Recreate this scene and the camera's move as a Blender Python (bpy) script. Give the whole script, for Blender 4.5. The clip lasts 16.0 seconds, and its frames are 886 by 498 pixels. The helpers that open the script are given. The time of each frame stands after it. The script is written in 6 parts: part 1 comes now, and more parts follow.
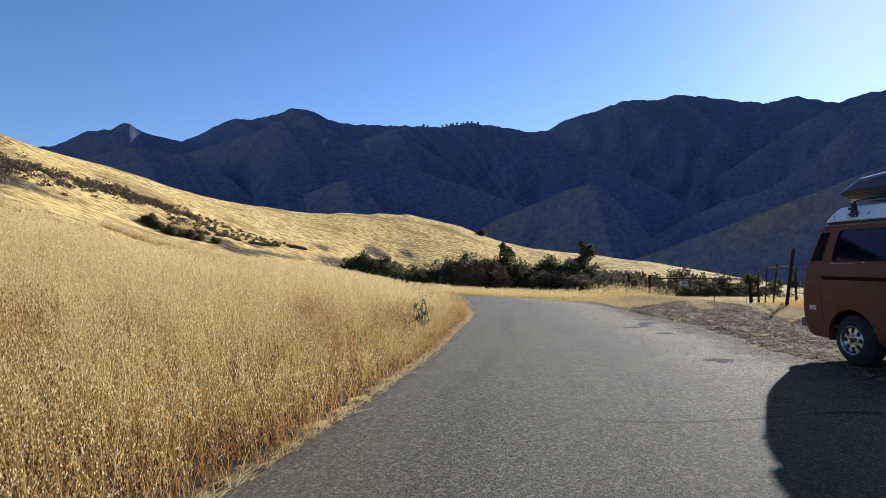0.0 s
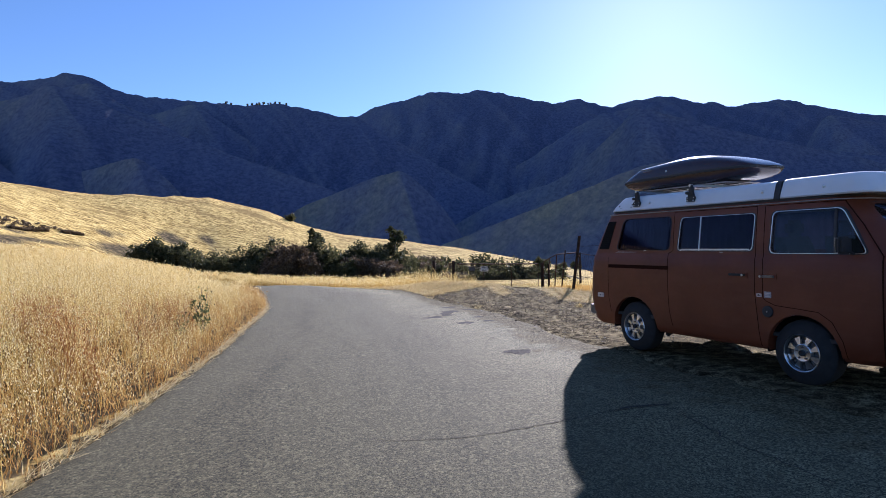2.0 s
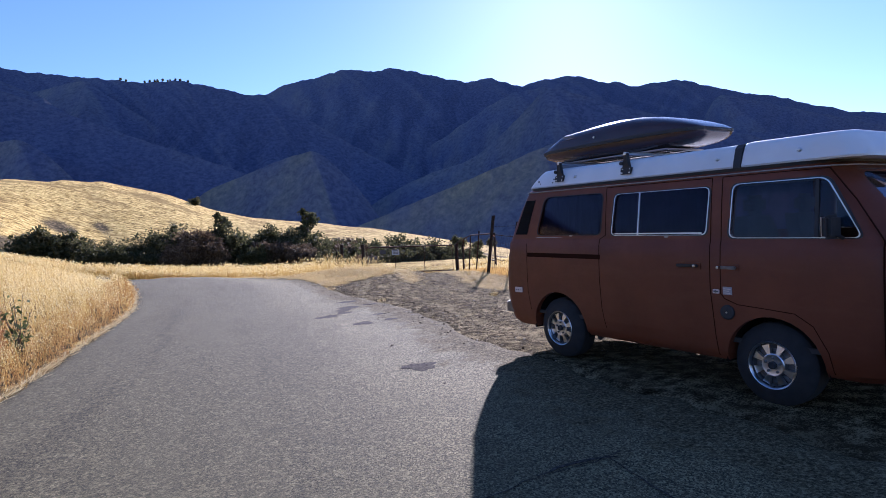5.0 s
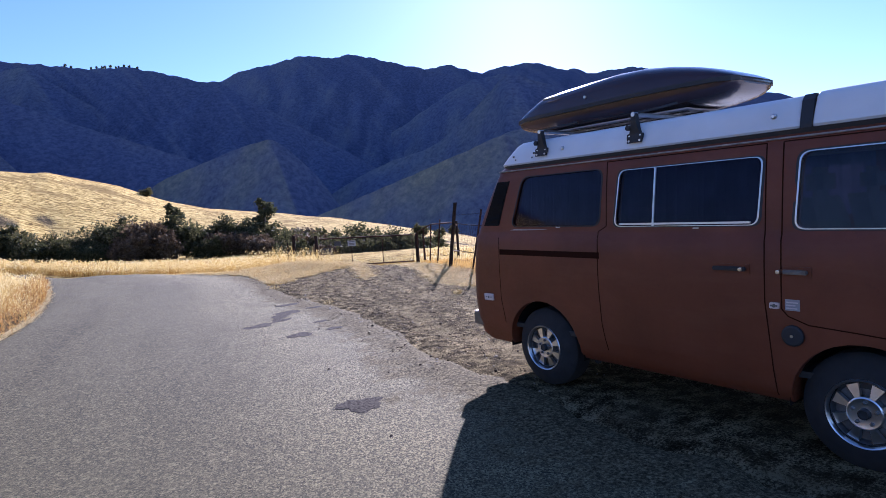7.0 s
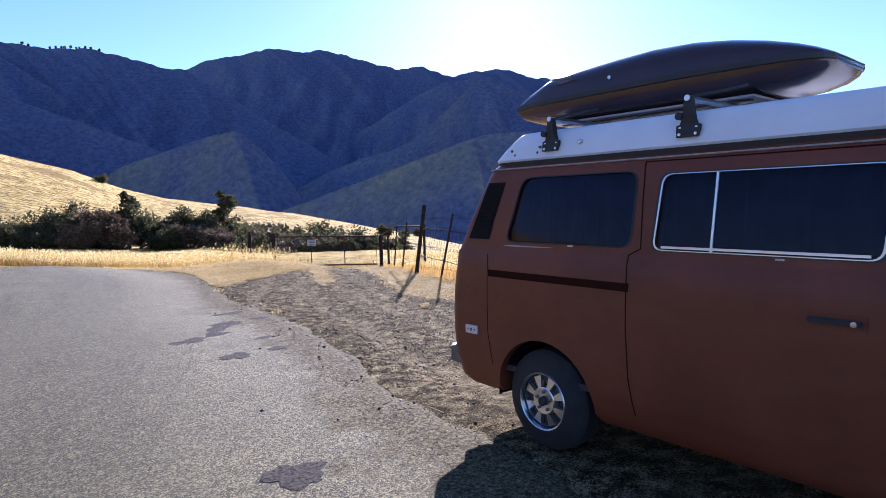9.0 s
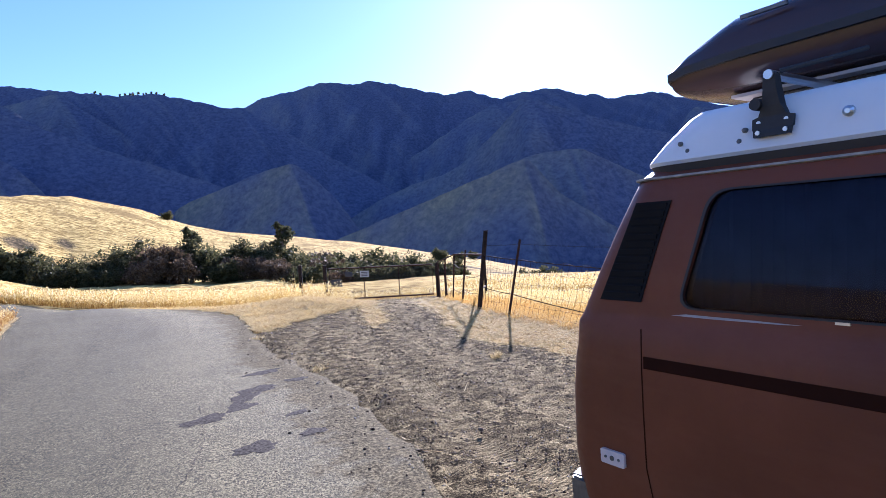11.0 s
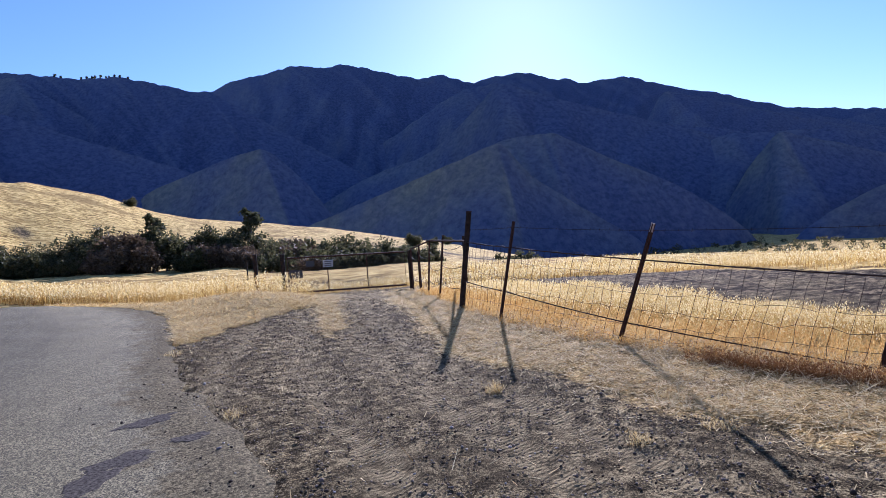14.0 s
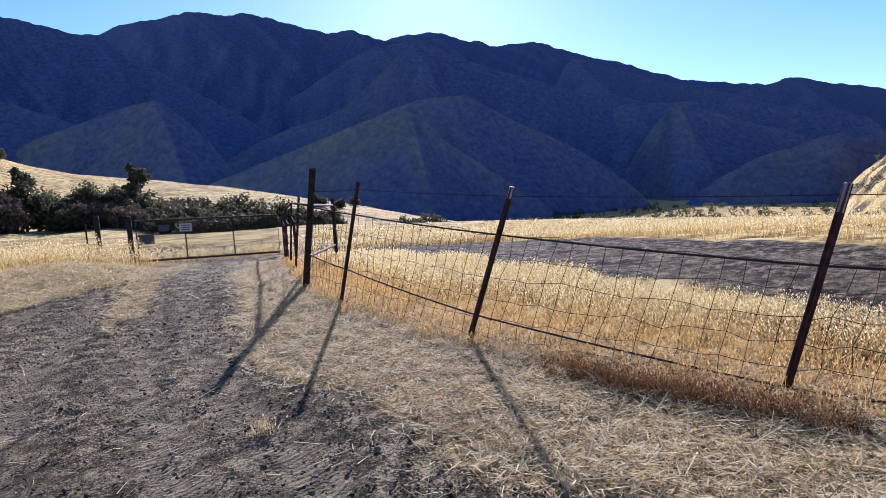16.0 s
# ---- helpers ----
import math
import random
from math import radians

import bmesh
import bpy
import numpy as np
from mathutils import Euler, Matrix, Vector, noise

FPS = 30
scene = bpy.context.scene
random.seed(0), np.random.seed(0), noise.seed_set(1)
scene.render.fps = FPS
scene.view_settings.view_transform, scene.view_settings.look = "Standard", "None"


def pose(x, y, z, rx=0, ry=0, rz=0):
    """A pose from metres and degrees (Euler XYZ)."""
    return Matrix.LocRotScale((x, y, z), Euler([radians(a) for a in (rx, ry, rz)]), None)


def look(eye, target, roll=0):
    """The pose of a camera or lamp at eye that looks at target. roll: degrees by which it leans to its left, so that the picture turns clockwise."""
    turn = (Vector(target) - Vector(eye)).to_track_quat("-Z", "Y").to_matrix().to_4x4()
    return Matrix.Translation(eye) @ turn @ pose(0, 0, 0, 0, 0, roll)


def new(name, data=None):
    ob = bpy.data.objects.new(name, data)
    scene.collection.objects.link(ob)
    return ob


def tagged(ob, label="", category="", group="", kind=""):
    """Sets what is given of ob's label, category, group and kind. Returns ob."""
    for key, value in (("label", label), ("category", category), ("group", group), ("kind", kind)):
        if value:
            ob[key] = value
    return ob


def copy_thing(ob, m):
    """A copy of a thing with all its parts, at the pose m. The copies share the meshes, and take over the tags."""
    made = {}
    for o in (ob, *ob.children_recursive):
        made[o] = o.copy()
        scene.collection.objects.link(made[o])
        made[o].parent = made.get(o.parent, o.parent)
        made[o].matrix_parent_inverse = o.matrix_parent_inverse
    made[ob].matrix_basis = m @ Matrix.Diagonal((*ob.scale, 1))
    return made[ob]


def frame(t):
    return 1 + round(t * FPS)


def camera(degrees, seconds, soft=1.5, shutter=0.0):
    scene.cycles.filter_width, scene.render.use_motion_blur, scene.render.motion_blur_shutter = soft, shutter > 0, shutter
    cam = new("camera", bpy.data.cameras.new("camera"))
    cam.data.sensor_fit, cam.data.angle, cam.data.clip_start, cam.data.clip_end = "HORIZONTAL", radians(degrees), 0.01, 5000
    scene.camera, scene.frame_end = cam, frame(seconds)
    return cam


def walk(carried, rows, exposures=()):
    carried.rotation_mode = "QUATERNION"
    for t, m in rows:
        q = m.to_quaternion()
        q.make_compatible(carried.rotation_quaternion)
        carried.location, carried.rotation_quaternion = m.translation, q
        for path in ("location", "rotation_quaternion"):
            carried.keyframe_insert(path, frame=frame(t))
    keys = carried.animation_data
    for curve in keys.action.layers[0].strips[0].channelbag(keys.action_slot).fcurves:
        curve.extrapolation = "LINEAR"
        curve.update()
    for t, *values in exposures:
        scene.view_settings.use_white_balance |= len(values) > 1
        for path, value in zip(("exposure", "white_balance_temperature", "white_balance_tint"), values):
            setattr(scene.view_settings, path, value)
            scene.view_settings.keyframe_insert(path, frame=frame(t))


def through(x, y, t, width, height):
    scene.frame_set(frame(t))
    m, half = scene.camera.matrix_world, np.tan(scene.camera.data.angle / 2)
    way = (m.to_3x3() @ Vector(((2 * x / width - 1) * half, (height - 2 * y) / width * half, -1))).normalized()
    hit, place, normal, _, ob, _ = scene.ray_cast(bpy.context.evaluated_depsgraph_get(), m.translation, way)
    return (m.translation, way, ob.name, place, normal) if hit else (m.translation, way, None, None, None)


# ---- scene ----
cam = camera(72.3, 16.0, soft=0.55)
PATH = [
    (0, (1.264, 4.058, 1.408), (1.515, 6.041, 1.469), -1.2),
    (0.5, (1.423, 4.231, 1.417), (1.808, 6.193, 1.457), -1.3),
    (1, (1.544, 4.383, 1.447), (2.048, 6.318, 1.483), 0.7),
    (1.5, (1.652, 4.654, 1.449), (2.338, 6.533, 1.48), -0.6),
    (2, (1.765, 4.929, 1.465), (2.607, 6.743, 1.464), -1.6),
    (2.5, (1.935, 5.153, 1.463), (2.818, 6.947, 1.451), -2.2),
    (3, (2.135, 5.372, 1.502), (3.013, 7.17, 1.491), -1.9),
    (3.5, (2.251, 5.589, 1.516), (3.192, 7.353, 1.508), -2.0),
    (4, (2.449, 5.805, 1.542), (3.47, 7.525, 1.506), -3.1),
    (6.5, (3.652, 7.338, 1.557), (4.783, 8.983, 1.437), -3.0),
    (7, (3.912, 7.663, 1.561), (5.087, 9.276, 1.435), -3.9),
    (7.5, (4.047, 7.891, 1.572), (5.221, 9.506, 1.458), -1.8),
    (8, (4.234, 8.201, 1.583), (5.519, 9.728, 1.446), -1.4),
    (10.5, (5.282, 9.732, 1.629), (6.466, 11.342, 1.548), -2.7),
    (11, (5.577, 10.252, 1.7), (6.708, 11.901, 1.657), -3.7),
    (11.5, (5.819, 10.591, 1.685), (6.823, 12.321, 1.658), -1.7),
    (12, (5.999, 10.941, 1.649), (6.929, 12.71, 1.559), -0.8),
    (12.5, (6.175, 11.287, 1.667), (7.161, 13.025, 1.577), -1.4),
    (13, (6.539, 11.708, 1.667), (7.544, 13.437, 1.636), -1.7),
    (13.5, (6.695, 12.031, 1.624), (7.819, 13.685, 1.597), -1.8),
    (14, (7.088, 12.434, 1.642), (8.285, 14.033, 1.545), -4.1),
    (14.5, (7.432, 12.68, 1.624), (8.59, 14.308, 1.536), -3.6),
    (15, (7.892, 12.925, 1.579), (9.195, 14.438, 1.463), -3.7),
    (15.5, (8.497, 13.085, 1.567), (9.807, 14.585, 1.384), -5.7),
    (16, (9.018, 13.249, 1.555), (10.424, 14.652, 1.315), -3.0),
]
walk(cam, [(t, look(eye, target, roll)) for t, eye, target, roll in PATH], exposures=[(0, 0.94, 5150, 19), (1.5, 1.06, 5100, 22), (2.5, 1.22, 5050, 26), (3.5, 1.24, 5000, 29), (7, 1.44, 4950, 33), (8.5, 1.56, 4950, 32), (10.5, 1.82, 4950, 30), (11.5, 1.6, 4900, 30), (13, 1.38, 4850, 31), (14.5, 1.1, 4780, 32), (16, 1.14, 4660, 32)])

# ---- world and sun ----
SUN_AZ, SUN_EL = 45.0, 21.5
world = bpy.data.worlds.new("sky")
scene.world = world
world.use_nodes = True
wn = world.node_tree
sky = wn.nodes.new("ShaderNodeTexSky")
sky.sky_type = "NISHITA"
sky.sun_disc = False
sky.sun_elevation = radians(SUN_EL)
sky.sun_rotation = radians(SUN_AZ)
sky.air_density, sky.dust_density, sky.ozone_density = 1.1, 0.25, 3.2
sky.altitude = 500
wn.links.new(sky.outputs[0], wn.nodes["Background"].inputs[0])
wn.nodes["Background"].inputs[1].default_value = 0.06
lamp = bpy.data.lights.new("sun", "SUN")
lamp.energy, lamp.angle, lamp.color = 5.2, radians(0.6), (1.0, 0.88, 0.7)
sun = new("sun", lamp)
sun.matrix_world = look((0, 0, 0), (-math.sin(radians(SUN_AZ)) * math.cos(radians(SUN_EL)), -math.cos(radians(SUN_AZ)) * math.cos(radians(SUN_EL)), -math.sin(radians(SUN_EL))))

# ---- materials ----
def mat(name, rough=0.8, metal=0.0, spec=0.5):
    m = bpy.data.materials.new(name)
    m.use_nodes = True
    b = m.node_tree.nodes["Principled BSDF"]
    b.inputs["Roughness"].default_value = rough
    b.inputs["Metallic"].default_value = metal
    b.inputs["Specular IOR Level"].default_value = spec
    return m, m.node_tree, b


def node(nt, kind, **inputs):
    n = nt.nodes.new("ShaderNode" + kind)
    for k, v in inputs.items():
        n.inputs[k.replace("_", " ")].default_value = v
    return n


def noise_tex(nt, scale, detail=4.0, rough=0.55, stretch=None, space="Object"):
    tc = nt.nodes.new("ShaderNodeTexCoord")
    n = node(nt, "TexNoise", Scale=scale, Detail=detail, Roughness=rough)
    if stretch:
        mp = nt.nodes.new("ShaderNodeMapping")
        mp.inputs["Scale"].default_value = stretch
        nt.links.new(tc.outputs[space], mp.inputs[0])
        nt.links.new(mp.outputs[0], n.inputs["Vector"])
    else:
        nt.links.new(tc.outputs[space], n.inputs["Vector"])
    return n.outputs["Fac"]


def ramp(nt, fac, stops):
    r = nt.nodes.new("ShaderNodeValToRGB")
    while len(r.color_ramp.elements) < len(stops):
        r.color_ramp.elements.new(0.5)
    for e, (p, c) in zip(r.color_ramp.elements, stops):
        e.position, e.color = p, (*c, 1)
    nt.links.new(fac, r.inputs[0])
    return r.outputs[0]


def mixc(nt, fac, a, b, blend="MIX"):
    m = nt.nodes.new("ShaderNodeMix")
    m.data_type, m.blend_type = "RGBA", blend
    for sock, v in ((m.inputs[0], fac), (m.inputs[6], a), (m.inputs[7], b)):
        if hasattr(v, "links"):
            nt.links.new(v, sock)
        elif isinstance(v, tuple):
            sock.default_value = (*v, 1)
        else:
            sock.default_value = v
    return m.outputs[2]


def calc(nt, op, a, b=0.0):
    m = nt.nodes.new("ShaderNodeMath")
    m.operation = op
    for sock, v in zip(m.inputs, (a, b)):
        if hasattr(v, "links"):
            nt.links.new(v, sock)
        else:
            sock.default_value = v
    return m.outputs[0]


def attr(nt, name):
    a = nt.nodes.new("ShaderNodeAttribute")
    a.attribute_name = name
    return a.outputs["Fac"]


def bump(nt, b, height, strength=0.5, dist=0.02):
    n = node(nt, "Bump", Strength=strength, Distance=dist)
    nt.links.new(height, n.inputs["Height"])
    nt.links.new(n.outputs[0], b.inputs["Normal"])


def paint(name, color, rough=0.5, metal=0.0, var=0.12, scale=6.0, bumps=0.0, spec=0.5):
    """A plain coat with soft blotches and a fine grain."""
    m, nt, b = mat(name, rough, metal, spec)
    f = noise_tex(nt, scale, 6)
    lo, hi = (tuple(c * k for c in color) for k in (1 - var, 1 + var))
    nt.links.new(ramp(nt, f, [(0.3, lo), (0.7, hi)]), b.inputs["Base Color"])
    if bumps:
        bump(nt, b, noise_tex(nt, scale * 12, 3), bumps, 0.004)
    return m


def leaf_mat(name, stops, through=0.45, rough=0.7):
    """Thin leaves and stalks: coloured per piece, with light coming through."""
    m, nt, b = mat(name, rough, 0, 0.2)
    g = nt.nodes.new("ShaderNodeNewGeometry")
    col = ramp(nt, g.outputs["Random Per Island"], stops)
    big = noise_tex(nt, 0.35, 3)
    col = mixc(nt, calc(nt, "MULTIPLY", big, 0.5), col, tuple(c * 0.75 for c in stops[0][1]))
    nt.links.new(col, b.inputs["Base Color"])
    t = nt.nodes.new("ShaderNodeBsdfTranslucent")
    nt.links.new(col, t.inputs[0])
    mx = nt.nodes.new("ShaderNodeMixShader")
    mx.inputs[0].default_value = through
    nt.links.new(b.outputs[0], mx.inputs[1])
    nt.links.new(t.outputs[0], mx.inputs[2])
    nt.links.new(mx.outputs[0], nt.nodes["Material Output"].inputs[0])
    return m


def ground_mat():
    """Soil, straw litter and dry grassland, mixed by the zones that the terrain carries."""
    m, nt, b = mat("dry_ground", 1.0, 0, 0.02)
    fine, mid = noise_tex(nt, 55, 6, 0.75), noise_tex(nt, 6, 7, 0.68)
    dirt = ramp(nt, mixc(nt, 0.45, fine, mid), [(0.43, (0.009, 0.007, 0.005)), (0.5, (0.1, 0.078, 0.056)), (0.56, (0.44, 0.36, 0.26))])
    dirt = mixc(nt, calc(nt, "MULTIPLY", ramp(nt, noise_tex(nt, 0.8, 6, 0.65), [(0.42, (0, 0, 0)), (0.62, (1, 1, 1))]), 0.6), dirt, (0.084, 0.066, 0.048))
    lane = calc(nt, "MULTIPLY", attr(nt, "lane"), ramp(nt, mid, [(0.35, (0.2, 0.2, 0.2)), (0.6, (1, 1, 1))]))
    dirt = mixc(nt, calc(nt, "MULTIPLY", lane, 0.8), dirt, (0.32, 0.26, 0.195))
    dirt = mixc(nt, 1.0, dirt, (0.95, 0.94, 0.68), "MULTIPLY")
    straw = ramp(nt, noise_tex(nt, 34, 7, 0.78), [(0.38, (0.06, 0.04, 0.02)), (0.48, (0.43, 0.29, 0.095)), (0.6, (0.92, 0.7, 0.29))])
    straw = mixc(nt, calc(nt, "MULTIPLY", ramp(nt, noise_tex(nt, 1.4, 6, 0.7), [(0.45, (0, 0, 0)), (0.65, (1, 1, 1))]), 0.6), straw, (0.18, 0.13, 0.055))
    straw = mixc(nt, calc(nt, "MULTIPLY", ramp(nt, noise_tex(nt, 6.5, 6, 0.75), [(0.47, (0, 0, 0)), (0.56, (1, 1, 1))]), 0.65), straw, (0.13, 0.095, 0.045))
    streak = noise_tex(nt, 0.5, 9, 0.72, (1, 2.6, 1))
    gold = ramp(nt, streak, [(0.4, (0.14, 0.09, 0.032)), (0.49, (0.47, 0.33, 0.1)), (0.58, (0.76, 0.58, 0.22))])
    broad = noise_tex(nt, 0.05, 8, 0.65, (1, 2.0, 1))
    gold = mixc(nt, calc(nt, "MULTIPLY", ramp(nt, broad, [(0.5, (0, 0, 0)), (0.62, (1, 1, 1))]), 0.75), gold, (0.22, 0.145, 0.05))
    edge = calc(nt, "MULTIPLY", calc(nt, "SUBTRACT", mid, 0.5), 1.6)

    def zone(name):
        a = calc(nt, "ADD", attr(nt, name), edge)
        return ramp(nt, a, [(0.35, (0, 0, 0)), (0.65, (1, 1, 1))])

    col = mixc(nt, zone("straw"), dirt, straw)
    col = mixc(nt, zone("gold"), col, gold)
    scrub = ramp(nt, noise_tex(nt, 0.6, 7, 0.75), [(0.38, (0.035, 0.03, 0.018)), (0.52, (0.1, 0.078, 0.042)), (0.66, (0.3, 0.22, 0.11))])
    col = mixc(nt, zone("scrub"), col, scrub)
    loam = ramp(nt, noise_tex(nt, 5, 8, 0.75, (0.5, 1, 1)), [(0.42, (0.026, 0.02, 0.0125)), (0.51, (0.085, 0.065, 0.038)), (0.6, (0.28, 0.215, 0.115))])
    col = mixc(nt, attr(nt, "loam"), col, loam)
    nt.links.new(col, b.inputs["Base Color"])
    wave = nt.nodes.new("ShaderNodeTexWave")
    wave.bands_direction = "Y"
    for k, v in (("Scale", 7.0), ("Distortion", 4.0), ("Detail", 3.0), ("Detail Scale", 2.0)):
        wave.inputs[k].default_value = v
    tc = nt.nodes.new("ShaderNodeTexCoord")
    nt.links.new(tc.outputs["Object"], wave.inputs["Vector"])
    tread = calc(nt, "MULTIPLY", calc(nt, "MULTIPLY", wave.outputs["Fac"], attr(nt, "lane")), 0.24)
    hgt = calc(nt, "ADD", calc(nt, "ADD", calc(nt, "MULTIPLY", fine, 0.4), mid), tread)
    bump(nt, b, hgt, 1.0, 0.07)
    return m


def asphalt_mat():
    """Worn chip-seal: pale stones in dark binder, wheel-worn bands along the lane, dusty towards the turnout."""
    m, nt, b = mat("worn_asphalt", 0.92, 0, 0.16)
    tc = nt.nodes.new("ShaderNodeTexCoord")

    def chips(scale):
        v = nt.nodes.new("ShaderNodeTexVoronoi")
        v.inputs["Scale"].default_value = scale
        nt.links.new(tc.outputs["Object"], v.inputs["Vector"])
        w = nt.nodes.new("ShaderNodeRGBToBW")
        nt.links.new(v.outputs["Color"], w.inputs[0])
        return w.outputs[0]

    fine_chip, big_chip, grain = chips(95), chips(38), noise_tex(nt, 60, 5, 0.8)
    stone = ramp(nt, fine_chip, [(0.25, (0.012, 0.0105, 0.008)), (0.5, (0.049, 0.043, 0.031)), (0.72, (0.13, 0.114, 0.082)), (0.85, (0.33, 0.29, 0.21))])
    base = mixc(nt, 0.5, stone, ramp(nt, big_chip, [(0.3, (0.016, 0.014, 0.011)), (0.6, (0.058, 0.051, 0.036)), (0.82, (0.23, 0.2, 0.145))]))
    base = mixc(nt, 0.45, base, ramp(nt, grain, [(0.42, (0.01, 0.009, 0.007)), (0.5, (0.048, 0.043, 0.033)), (0.58, (0.165, 0.143, 0.103))]))
    # bands along the lane
    lane = nt.nodes.new("ShaderNodeCombineXYZ")
    nt.links.new(calc(nt, "MULTIPLY", attr(nt, "across"), 7.0), lane.inputs[0])
    nt.links.new(calc(nt, "MULTIPLY", attr(nt, "along"), 0.16), lane.inputs[1])
    band = node(nt, "TexNoise", Scale=1.0, Detail=5.0, Roughness=0.6)
    nt.links.new(lane.outputs[0], band.inputs["Vector"])
    worn = ramp(nt, band.outputs["Fac"], [(0.38, (0, 0, 0)), (0.62, (1, 1, 1))])
    base = mixc(nt, calc(nt, "MULTIPLY", worn, 0.55), base, mixc(nt, 0.5, base, (0.105, 0.095, 0.074)))
    dark = ramp(nt, band.outputs["Fac"], [(0.3, (1, 1, 1)), (0.47, (0, 0, 0))])
    base = mixc(nt, calc(nt, "MULTIPLY", dark, 0.4), base, mixc(nt, 0.6, base, (0.022, 0.019, 0.015)))
    pale = calc(nt, "MULTIPLY", attr(nt, "pale"), ramp(nt, noise_tex(nt, 1.1, 6, 0.7), [(0.3, (0.3, 0.3, 0.3)), (0.6, (0.85, 0.85, 0.85))]))
    base = mixc(nt, pale, base, ramp(nt, mixc(nt, 0.4, noise_tex(nt, 45, 6, 0.75), fine_chip), [(0.36, (0.024, 0.021, 0.016)), (0.5, (0.108, 0.094, 0.067)), (0.63, (0.29, 0.25, 0.178))]))
    blot = ramp(nt, noise_tex(nt, 1.3, 5, 0.6), [(0.6, (0, 0, 0)), (0.72, (1, 1, 1))])
    base = mixc(nt, calc(nt, "MULTIPLY", blot, 0.3), base, (0.045, 0.041, 0.034))
    soil = ramp(nt, noise_tex(nt, 40, 6, 0.75), [(0.38, (0.02, 0.016, 0.012)), (0.5, (0.085, 0.07, 0.052)), (0.63, (0.24, 0.2, 0.15))])
    loose = ramp(nt, calc(nt, "ADD", attr(nt, "dust"), calc(nt, "MULTIPLY", calc(nt, "SUBTRACT", noise_tex(nt, 3.2, 8, 0.75), 0.5), 2.8)), [(0.45, (0, 0, 0)), (0.75, (1, 1, 1))])
    base = mixc(nt, calc(nt, "MULTIPLY", loose, 0.92), base, soil)
    base = mixc(nt, 1.0, base, (1.19, 1.19, 0.85), "MULTIPLY")
    nt.links.new(base, b.inputs["Base Color"])
    nt.links.new(calc(nt, "SUBTRACT", 0.2, calc(nt, "MULTIPLY", loose, 0.16)), b.inputs["Specular IOR Level"])
    bump(nt, b, mixc(nt, 0.4, mixc(nt, 0.5, fine_chip, big_chip), grain), 1.0, 0.016)
    return m


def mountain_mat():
    """Chaparral slopes: scrub with haze blue in its colour, paler sage and dry grass on the open sides, a darker tone
    on gully sides falling to the right.
    """
    m, nt, b = mat("haze_blue_chaparral", 1.0, 0, 0.03)
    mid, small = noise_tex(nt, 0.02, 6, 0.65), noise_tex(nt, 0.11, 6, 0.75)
    # the scrub tones carry the blue of distant haze
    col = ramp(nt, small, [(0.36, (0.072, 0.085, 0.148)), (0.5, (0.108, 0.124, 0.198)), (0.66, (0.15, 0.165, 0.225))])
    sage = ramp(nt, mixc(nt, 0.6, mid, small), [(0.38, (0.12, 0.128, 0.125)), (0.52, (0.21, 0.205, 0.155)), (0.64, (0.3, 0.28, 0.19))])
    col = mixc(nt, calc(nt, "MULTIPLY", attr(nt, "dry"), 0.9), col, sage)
    # falling gully sides get a darker tone, relief shading put into the colour
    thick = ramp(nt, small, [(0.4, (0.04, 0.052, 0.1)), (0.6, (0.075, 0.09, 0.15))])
    col = mixc(nt, calc(nt, "MULTIPLY", attr(nt, "darker"), 0.75), col, thick)
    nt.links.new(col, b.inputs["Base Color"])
    bump(nt, b, mixc(nt, 0.5, mid, small), 0.5, 4.0)
    return m


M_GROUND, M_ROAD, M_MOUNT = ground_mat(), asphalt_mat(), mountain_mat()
M_OAT = leaf_mat("dry_oat_stalks", [(0.0, (0.22, 0.115, 0.025)), (0.4, (0.52, 0.34, 0.085)), (0.8, (0.76, 0.56, 0.17)), (1.0, (0.88, 0.72, 0.3))], 0.45)
M_SEED = leaf_mat("dry_oat_seeds", [(0.0, (0.5, 0.34, 0.085)), (0.4, (0.86, 0.7, 0.29)), (1.0, (0.98, 0.91, 0.56))], 0.42)
M_STRAW = leaf_mat("straw", [(0.0, (0.27, 0.165, 0.05)), (0.3, (0.73, 0.55, 0.22)), (1.0, (0.98, 0.86, 0.47))], 0.3, 0.85)
M_RUST = leaf_mat("brown_stalks", [(0.0, (0.22, 0.095, 0.022)), (0.5, (0.48, 0.27, 0.07)), (1.0, (0.7, 0.5, 0.18))], 0.4)
M_ORANGE = leaf_mat("orange_stubble", [(0.0, (0.4, 0.21, 0.045)), (0.5, (0.66, 0.42, 0.115)), (1.0, (0.84, 0.64, 0.25))], 0.42)
M_TROD = leaf_mat("trodden_straw", [(0.0, (0.26, 0.15, 0.045)), (0.5, (0.64, 0.46, 0.15)), (1.0, (0.95, 0.8, 0.4))], 0.5)
# darkened brown: the shade at the fence foot is put into this colour
M_WEED = leaf_mat("shade_toned_weeds", [(0.0, (0.13, 0.055, 0.016)), (0.6, (0.27, 0.135, 0.04)), (1.0, (0.42, 0.25, 0.09))], 0.2)
M_DOCK = leaf_mat("dried_dock", [(0.0, (0.2, 0.07, 0.02)), (0.6, (0.36, 0.15, 0.04)), (1.0, (0.45, 0.25, 0.08))], 0.35)

# ---- building blocks ----
def part(name, bm, material, parent=None, label="", smooth=False):
    me = bpy.data.meshes.new(name)
    bm.normal_update()
    bm.to_mesh(me)
    bm.free()
    me.materials.append(material)
    if smooth:
        me.polygons.foreach_set("use_smooth", np.ones(len(me.polygons), bool))
        me.set_sharp_from_angle(angle=radians(34))
    ob = new(name, me)
    if parent:
        ob.parent = parent
    return tagged(ob, label) if label else ob


